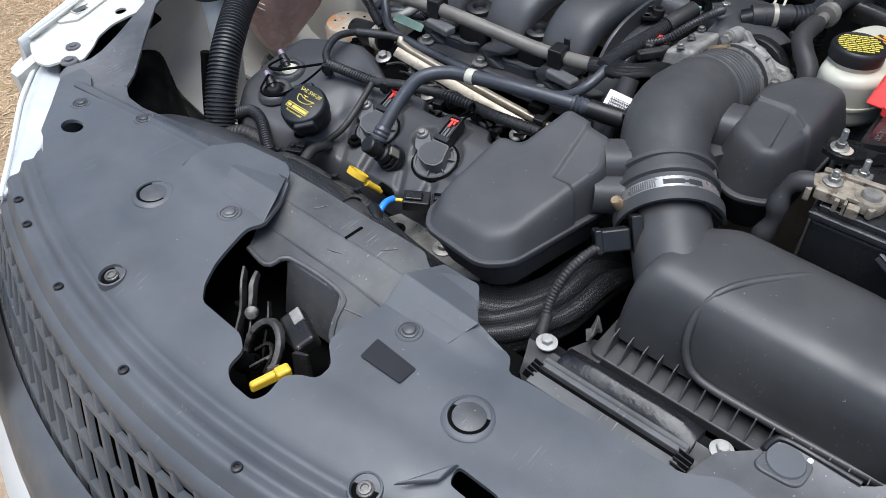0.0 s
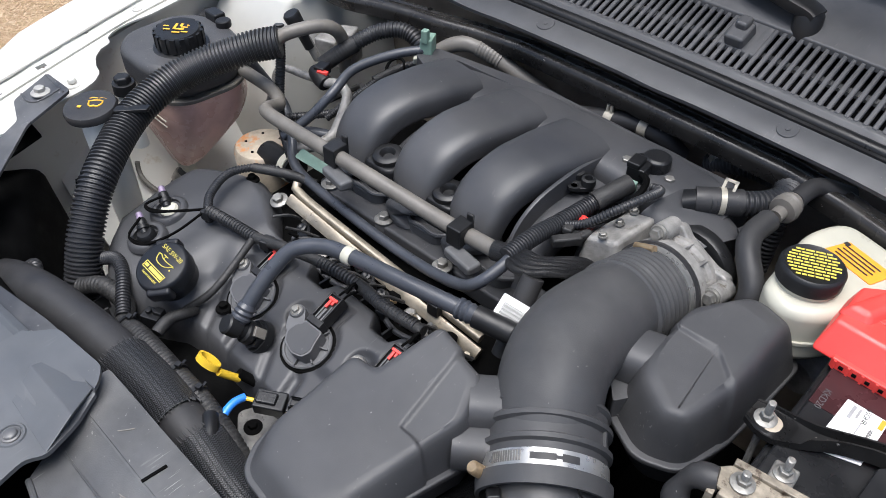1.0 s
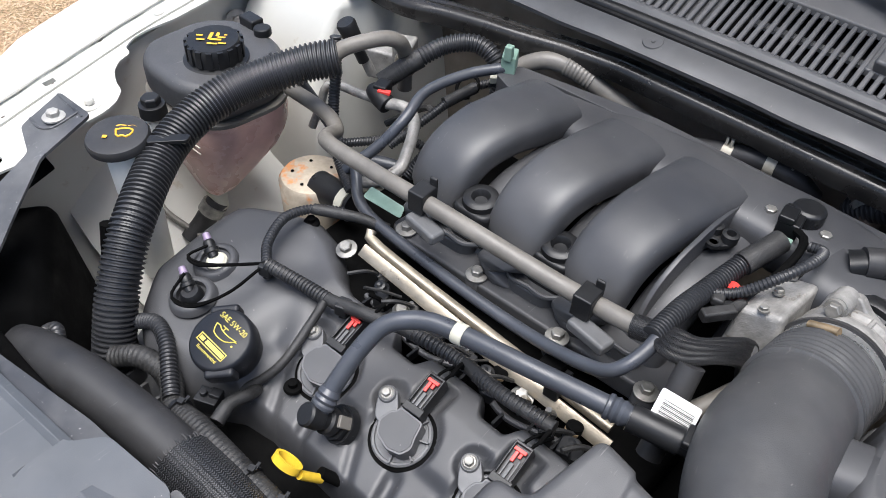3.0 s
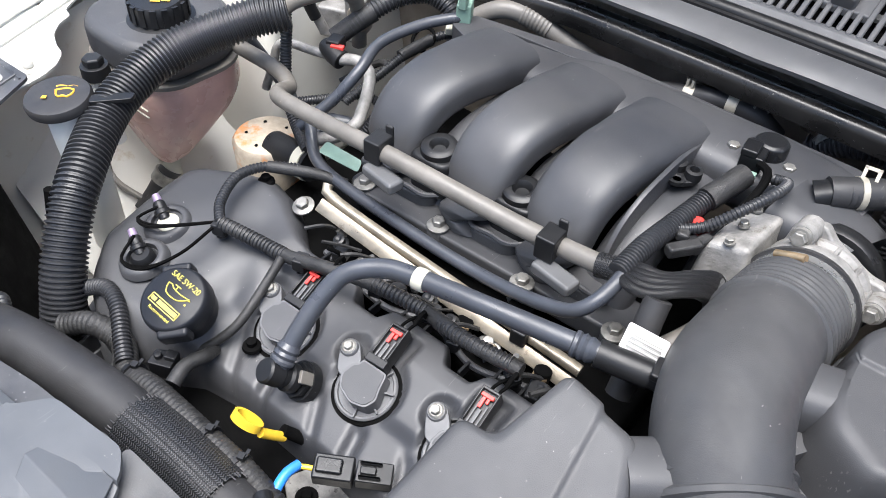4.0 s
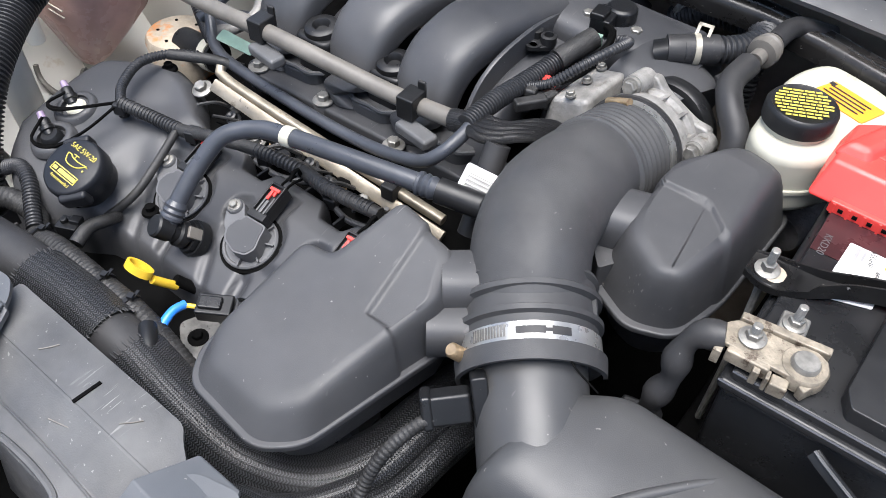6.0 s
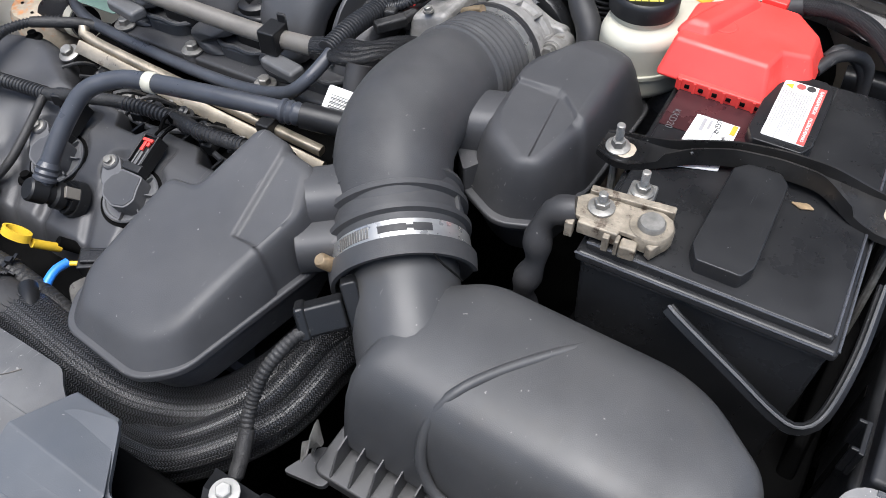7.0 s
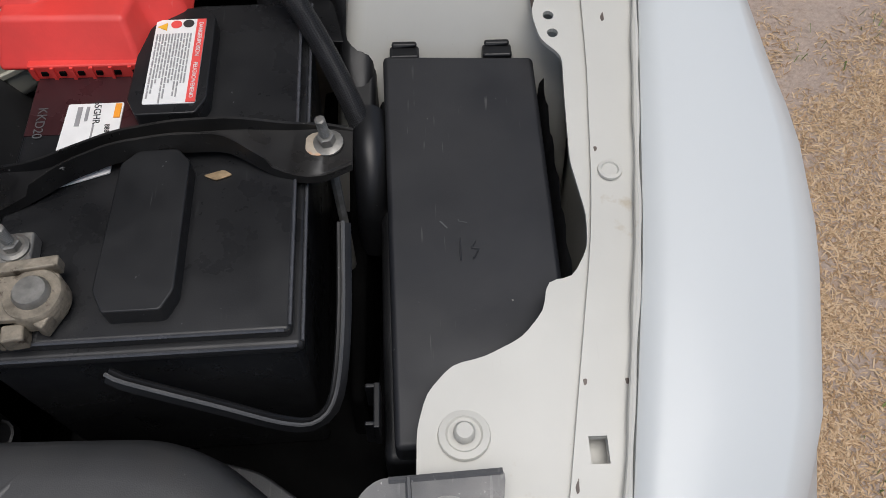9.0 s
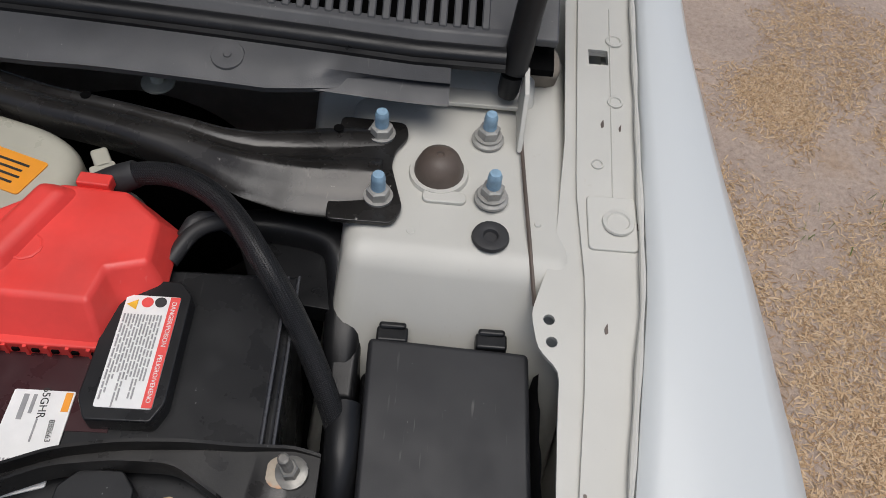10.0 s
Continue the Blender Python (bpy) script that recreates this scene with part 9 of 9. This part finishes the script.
wf = thing("washer_filler", (-0.52, 0.73, 0.7), "milky washer fluid filler with a black cap", "washer reservoir")
part("neck", tube([(-0.525, 0.735, 0.835), (-0.524, 0.735, 0.79), (-0.530, 0.738, 0.74), (-0.56, 0.75, 0.60)], lambda u: 0.024 - 0.003 * u, 24), WHITEPL, wf, "milky white neck")
wcp = part("cap", lathe([(0, -0.005), (0.0345, -0.005), (0.0355, 0.002), (0.0335, 0.006), (0.028, 0.0072), (0, 0.0072)], (-0.528, 0.731, 0.836), (0.02, -0.08, 1), 36), RUBBER, wf, "black washer cap with amber symbol")
part("cap_tab", slab(rounded([(-0.505, 0.755), (-0.49, 0.775), (-0.475, 0.79), (-0.468, 0.78), (-0.495, 0.745)], 0.004), 0.836, 0.841), BLACK, wcp, bevel=0.001)
pw = Matrix.Translation((-0.522, 0.735, 0.8438)) @ Matrix.Rotation(radians(42), 4, "Z") @ Matrix.Diagonal((0.82, 0.82, 1, 1))
part("washer_symbol", merge(moved(tube([(-0.012, 0.008, 0), (0, 0.012, 0), (0.012, 0.008, 0), (0.007, -0.006, 0), (0, -0.004, 0), (-0.007, -0.006, 0), (-0.012, 0.008, 0)], 0.0014, 6), pw), moved(tube([(-0.014, 0.016, 0), (-0.008, 0.019, 0), (0, 0.017, 0)], 0.0012, 6), pw), moved(tube([(0.002, 0.017, 0), (0.009, 0.019, 0), (0.014, 0.016, 0)], 0.0012, 6), pw)), OPRINT, wcp)
bars([(-0.010, -0.020, 0.006, 0.006)], pw @ Matrix.Translation((-0.012, 0.012, 0)), OPRINT, wcp)
ov = thing("capped_tube", (-0.575, 0.8, 0.8), "milky tube with a black hexagon cap", "filler tube")
part("tube", lathe([(0, -0.10), (0.012, -0.10), (0.012, 0), (0, 0)], (-0.575, 0.800, 0.822), n=18), WHITEPL, ov)
part("cap", merge(lathe([(0, 0), (0.0165, 0), (0.016, 0.016), (0, 0.016)], (-0.575, 0.800, 0.812), n=18), lathe([(0, 0.016), (0.012, 0.016), (0.012, 0.024), (0.010, 0.026), (0, 0.026)], (-0.575, 0.800, 0.812), n=6)), BLACK, ov, bevel=0.001)

# thermostat-like housing with rust stained top
solo("tower_cable", tube([(-0.66, 1.145, 0.874), (-0.640, 1.150, 0.889), (-0.605, 1.140, 0.893), (-0.565, 1.150, 0.895), (-0.535, 1.185, 0.895), (-0.53, 1.215, 0.88)], 0.0052, 10), LOOM, "black cable lying over the strut brace end", "cable")
th = thing("coolant_housing", (-0.44, 0.92, 0.7), "rust-stained alloy housing beside the engine", "housing")
part("body", lathe([(0, -0.06), (0.042, -0.06), (0.044, -0.006), (0.040, 0.0), (0, 0.002)], (-0.440, 0.925, 0.730), n=28), ORANGE, th)
part("outlet", lathe([(0, 0), (0.020, 0), (0.020, 0.072), (0, 0.072)], (-0.425, 0.922, 0.722), (1, -0.02, 0.12), 22), BLACK, th)
part("clamp", lathe([(0.0202, 0), (0.0218, 0), (0.0218, 0.013), (0.0202, 0.013)], (-0.372, 0.921, 0.7285), (1, -0.02, 0.12), 24), CREAM, th)
for a in range(5):
    # small black discs, the holes' shade drawn on the top face
    part("pin_hole_shade", lathe([(0, 0), (0.0022, 0), (0.0022, 0.0006), (0, 0.0006)], (-0.440 + 0.026 * math.cos(a * 1.26), 0.925 + 0.026 * math.sin(a * 1.26), 0.7318), n=8), DEEP, th)
solo("green_tag", moved(merge(slab(rounded([(-0.026, -0.008), (0.026, -0.006), (0.022, 0.008), (-0.026, 0.008)], 0.004), 0, 0.001)), Matrix.Translation((-0.286, 0.905, 0.788)) @ Euler((radians(20), radians(8), radians(8))).to_matrix().to_4x4()), GREEN, "pale green paper tag on the wiring", "label")

# air-conditioning pipes
ac = thing("ac_pipe", (-0.48, 1.1, 0.8), "bare aluminium air-conditioning pipe with a service valve", "pipe")
part("pipe", tube([(-0.412, 1.024, 0.806), (-0.385, 1.032, 0.810), (-0.362, 1.028, 0.806), (-0.347, 1.010, 0.796), (-0.334, 0.985, 0.784), (-0.328, 0.968, 0.777), (-0.338, 0.945, 0.768), (-0.358, 0.930, 0.762)], 0.0076, 14), ALLOY, ac)
part("small_pipe", tube([(-0.520, 0.992, 0.730), (-0.512, 1.003, 0.765), (-0.508, 1.010, 0.790), (-0.492, 1.016, 0.799), (-0.455, 1.020, 0.802), (-0.418, 1.024, 0.806)], 0.0058, 12), ALLOY, ac)
part("block", merge(box((-0.500, 1.125, 0.79), (0.06, 0.05, 0.045), 20), box((-0.47, 1.12, 0.82), (0.03, 0.03, 0.03), 30)), ALLOY, ac, bevel=0.004)
part("valve", lathe([(0, 0), (0.008, 0), (0.008, 0.035), (0.012, 0.037), (0.013, 0.06), (0.011, 0.063), (0, 0.063)], (-0.487, 1.060, 0.820), (-0.15, -0.3, 0.85), 16), BLACK, ac, "black-capped service valve")
part("valve_stem", lathe([(0, 0), (0.007, 0), (0.007, 0.04), (0, 0.04)], (-0.483, 1.070, 0.798), (-0.15, -0.3, 0.85), 14), ALLOY, ac)
part("sensor", merge(tube([(-0.436, 1.032, 0.812), (-0.424, 1.026, 0.810), (-0.404, 1.024, 0.806)], 0.0125, 16), box((-0.424, 1.034, 0.818), (0.018, 0.022, 0.016), 20)), BLACK, ac, bevel=0.002)
part("red_lock", box((-0.413, 1.026, 0.8205), (0.017, 0.007, 0.005), 25), RED, ac, "red locking tab", bevel=0.001)
cr = thing("ribbed_conduit", (-0.38, 1.1, 0.84), "ribbed black conduit curving behind the manifold", "wiring conduit")
part("conduit", tube([(-0.432, 1.055, 0.822), (-0.415, 1.085, 0.842), (-0.395, 1.120, 0.858), (-0.365, 1.145, 0.862), (-0.335, 1.150, 0.845), (-0.325, 1.145, 0.80), (-0.33, 1.13, 0.75)], 0.0120, 18, pitch=0.0052, depth=0.0018), CONDUIT, cr)
part("tape_end", tube([(-0.438, 1.045, 0.815), (-0.424, 1.070, 0.832), (-0.412, 1.090, 0.844)], 0.0124, 16), LOOM, cr)
for pts, r, lb in (([(-0.365, 0.915, 0.785), (-0.345, 0.950, 0.812), (-0.335, 0.985, 0.840), (-0.345, 1.03, 0.852), (-0.33, 1.09, 0.858), (-0.300, 1.135, 0.862)], 0.0068, "slate-black hose crossing to the bulkhead"),
                   ([(-0.470, 1.00, 0.885), (-0.462, 0.99, 0.84), (-0.452, 0.975, 0.80), (-0.43, 0.955, 0.775), (-0.40, 0.94, 0.755), (-0.36, 0.92, 0.75)], 0.0075, "ribbed black wiring tube behind the tank"),
                   ([(-0.52, 0.97, 0.82), (-0.515, 0.99, 0.78), (-0.49, 1.0, 0.745), (-0.45, 0.985, 0.73), (-0.39, 0.97, 0.73)], 0.0085, "black hose behind the coolant tank"),
                   ([(-0.50, 0.93, 0.66), (-0.46, 0.96, 0.70), (-0.42, 0.99, 0.73), (-0.36, 1.02, 0.73)], 0.009, "black hose low beside the tank"),
                   ([(-0.345, 1.00, 0.74), (-0.330, 1.03, 0.78), (-0.318, 1.06, 0.81), (-0.315, 1.085, 0.82)], 0.0085, "ribbed wiring tube at the manifold end")):
    solo("small_hose", tube(pts, r, 12, pitch=0.004 if "ribbed" in lb else 0.0, depth=0.001), CONDUIT if "ribbed" in lb else RUBBER_BLUE, lb, "hose", "small hoses")
solo("green_connector", merge(box((-0.305, 1.135, 0.865), (0.018, 0.026, 0.03), 30), box((-0.300, 1.125, 0.885), (0.010, 0.010, 0.02), 15)), GREEN, "faded green connector at the bulkhead", "connector", bevel=0.002)
rp = thing("rear_pipe", (-0.25, 1.2, 0.82), "dull brass-coloured pipe with a crinkled sleeve behind the manifold", "pipe")
part("pipe", tube([(-0.330, 1.150, 0.79), (-0.318, 1.165, 0.835), (-0.285, 1.185, 0.858), (-0.245, 1.200, 0.852), (-0.20, 1.215, 0.83), (-0.10, 1.24, 0.79)], 0.0115, 14), GREYPIPE, rp)
part("sleeve", tube([(-0.262, 1.194, 0.857), (-0.245, 1.200, 0.852), (-0.228, 1.206, 0.845)], 0.0130, 16, pitch=0.005, depth=0.0008), GREYPIPE, rp, "crinkled grey sleeve")
rh2 = thing("bulkhead_hose", (0.0, 1.23, 0.82), "black hose with bright clips on the bulkhead", "hose")
part("hose", tube([(-0.085, 1.208, 0.820), (-0.041, 1.215, 0.832), (0.000, 1.222, 0.838), (0.035, 1.228, 0.832), (0.06, 1.24, 0.81)], 0.0125, 16), RUBBER, rh2)
for x, y, z in ((-0.046, 1.2145, 0.8315), (0.003, 1.2225, 0.838)):
    part("clip", merge(lathe([(0.0126, 0), (0.0142, 0), (0.0142, 0.012), (0.0126, 0.012)], (x, y, z), (1, 0.1, 0), 20), box((x + 0.003, y - 0.004, z + 0.018), (0.003, 0.004, 0.010)), box((x + 0.009, y - 0.004, z + 0.018), (0.003, 0.004, 0.010))), TAN, rh2, "pale spring clip")
part("end_clip", merge(tube([(0.032, 1.222, 0.844), (0.036, 1.222, 0.862), (0.050, 1.226, 0.858), (0.046, 1.228, 0.842)], 0.0016, 6)), BRIGHT, rh2)
tb2 = thing("bulkhead_elbow", (0.11, 1.23, 0.82), "dark hose elbow with a silver clamp on the bulkhead", "hose")
part("elbow", tube([(0.085, 1.262, 0.835), (0.100, 1.248, 0.842), (0.118, 1.238, 0.828), (0.125, 1.23, 0.79)], 0.015, 16), BROWN, tb2)
part("clamp", lathe([(0.0155, 0), (0.0172, 0), (0.0172, 0.008), (0.0155, 0.008)], (0.110, 1.242, 0.836), (0.7, -0.5, -0.4), 22), ZINC, tb2)

# inner fender clutter on the passenger side
fbx = thing("fender_bolt", (-0.74, 1.03, 0.8), "rusty flanged bolt in the inner wing", "bolt")
hexbolt(fbx, (-0.727, 1.03, 0.792), 0.009, (1, -0.4, 0.4), mat=RUSTY)
part("wing_floor", rings([[Vector((x, y, z)) for x, z in ((-0.715, 0.715), (-0.690, 0.640), (-0.650, 0.606), (-0.560, 0.578), (-0.430, 0.560), (-0.430, 0.556), (-0.562, 0.574), (-0.653, 0.602), (-0.694, 0.638), (-0.720, 0.715))] for y in span(0.705, 1.04, 12)]), BODY, car, "off-white sloping inner wing panel", sharp=60)
hb = thing("headlamp_back", (-0.52, 0.6, 0.65), "dark headlamp housing behind the bracket", "headlamp housing")
part("shell", hull([(-0.66, 0.50, 0.45), (-0.40, 0.50, 0.45), (-0.42, 0.62, 0.45), (-0.62, 0.70, 0.45)], [(-0.65, 0.52, 0.77), (-0.44, 0.52, 0.77), (-0.46, 0.57, 0.72), (-0.61, 0.67, 0.74)]), DEEP, hb, bevel=0.02, segs=3)
part("brace", tube([(-0.50, 0.68, 0.76), (-0.495, 0.66, 0.68), (-0.49, 0.64, 0.58)], 0.008, 8), DEEP, hb)
part("cable", tube([(-0.46, 0.565, 0.70), (-0.44, 0.575, 0.715), (-0.42, 0.565, 0.705), (-0.415, 0.56, 0.68)], 0.008, 10, pitch=0.004, depth=0.001), CONDUIT, hb)
bp2 = thing("apron_line", (-0.5, 0.8, 0.6), "thin grey line along the inner wing", "pipe")
part("line", tube([(-0.655, 0.815, 0.640), (-0.650, 0.812, 0.622), (-0.628, 0.812, 0.611), (-0.585, 0.822, 0.600), (-0.54, 0.83, 0.59)], 0.0042, 8), GREYPIPE, bp2)
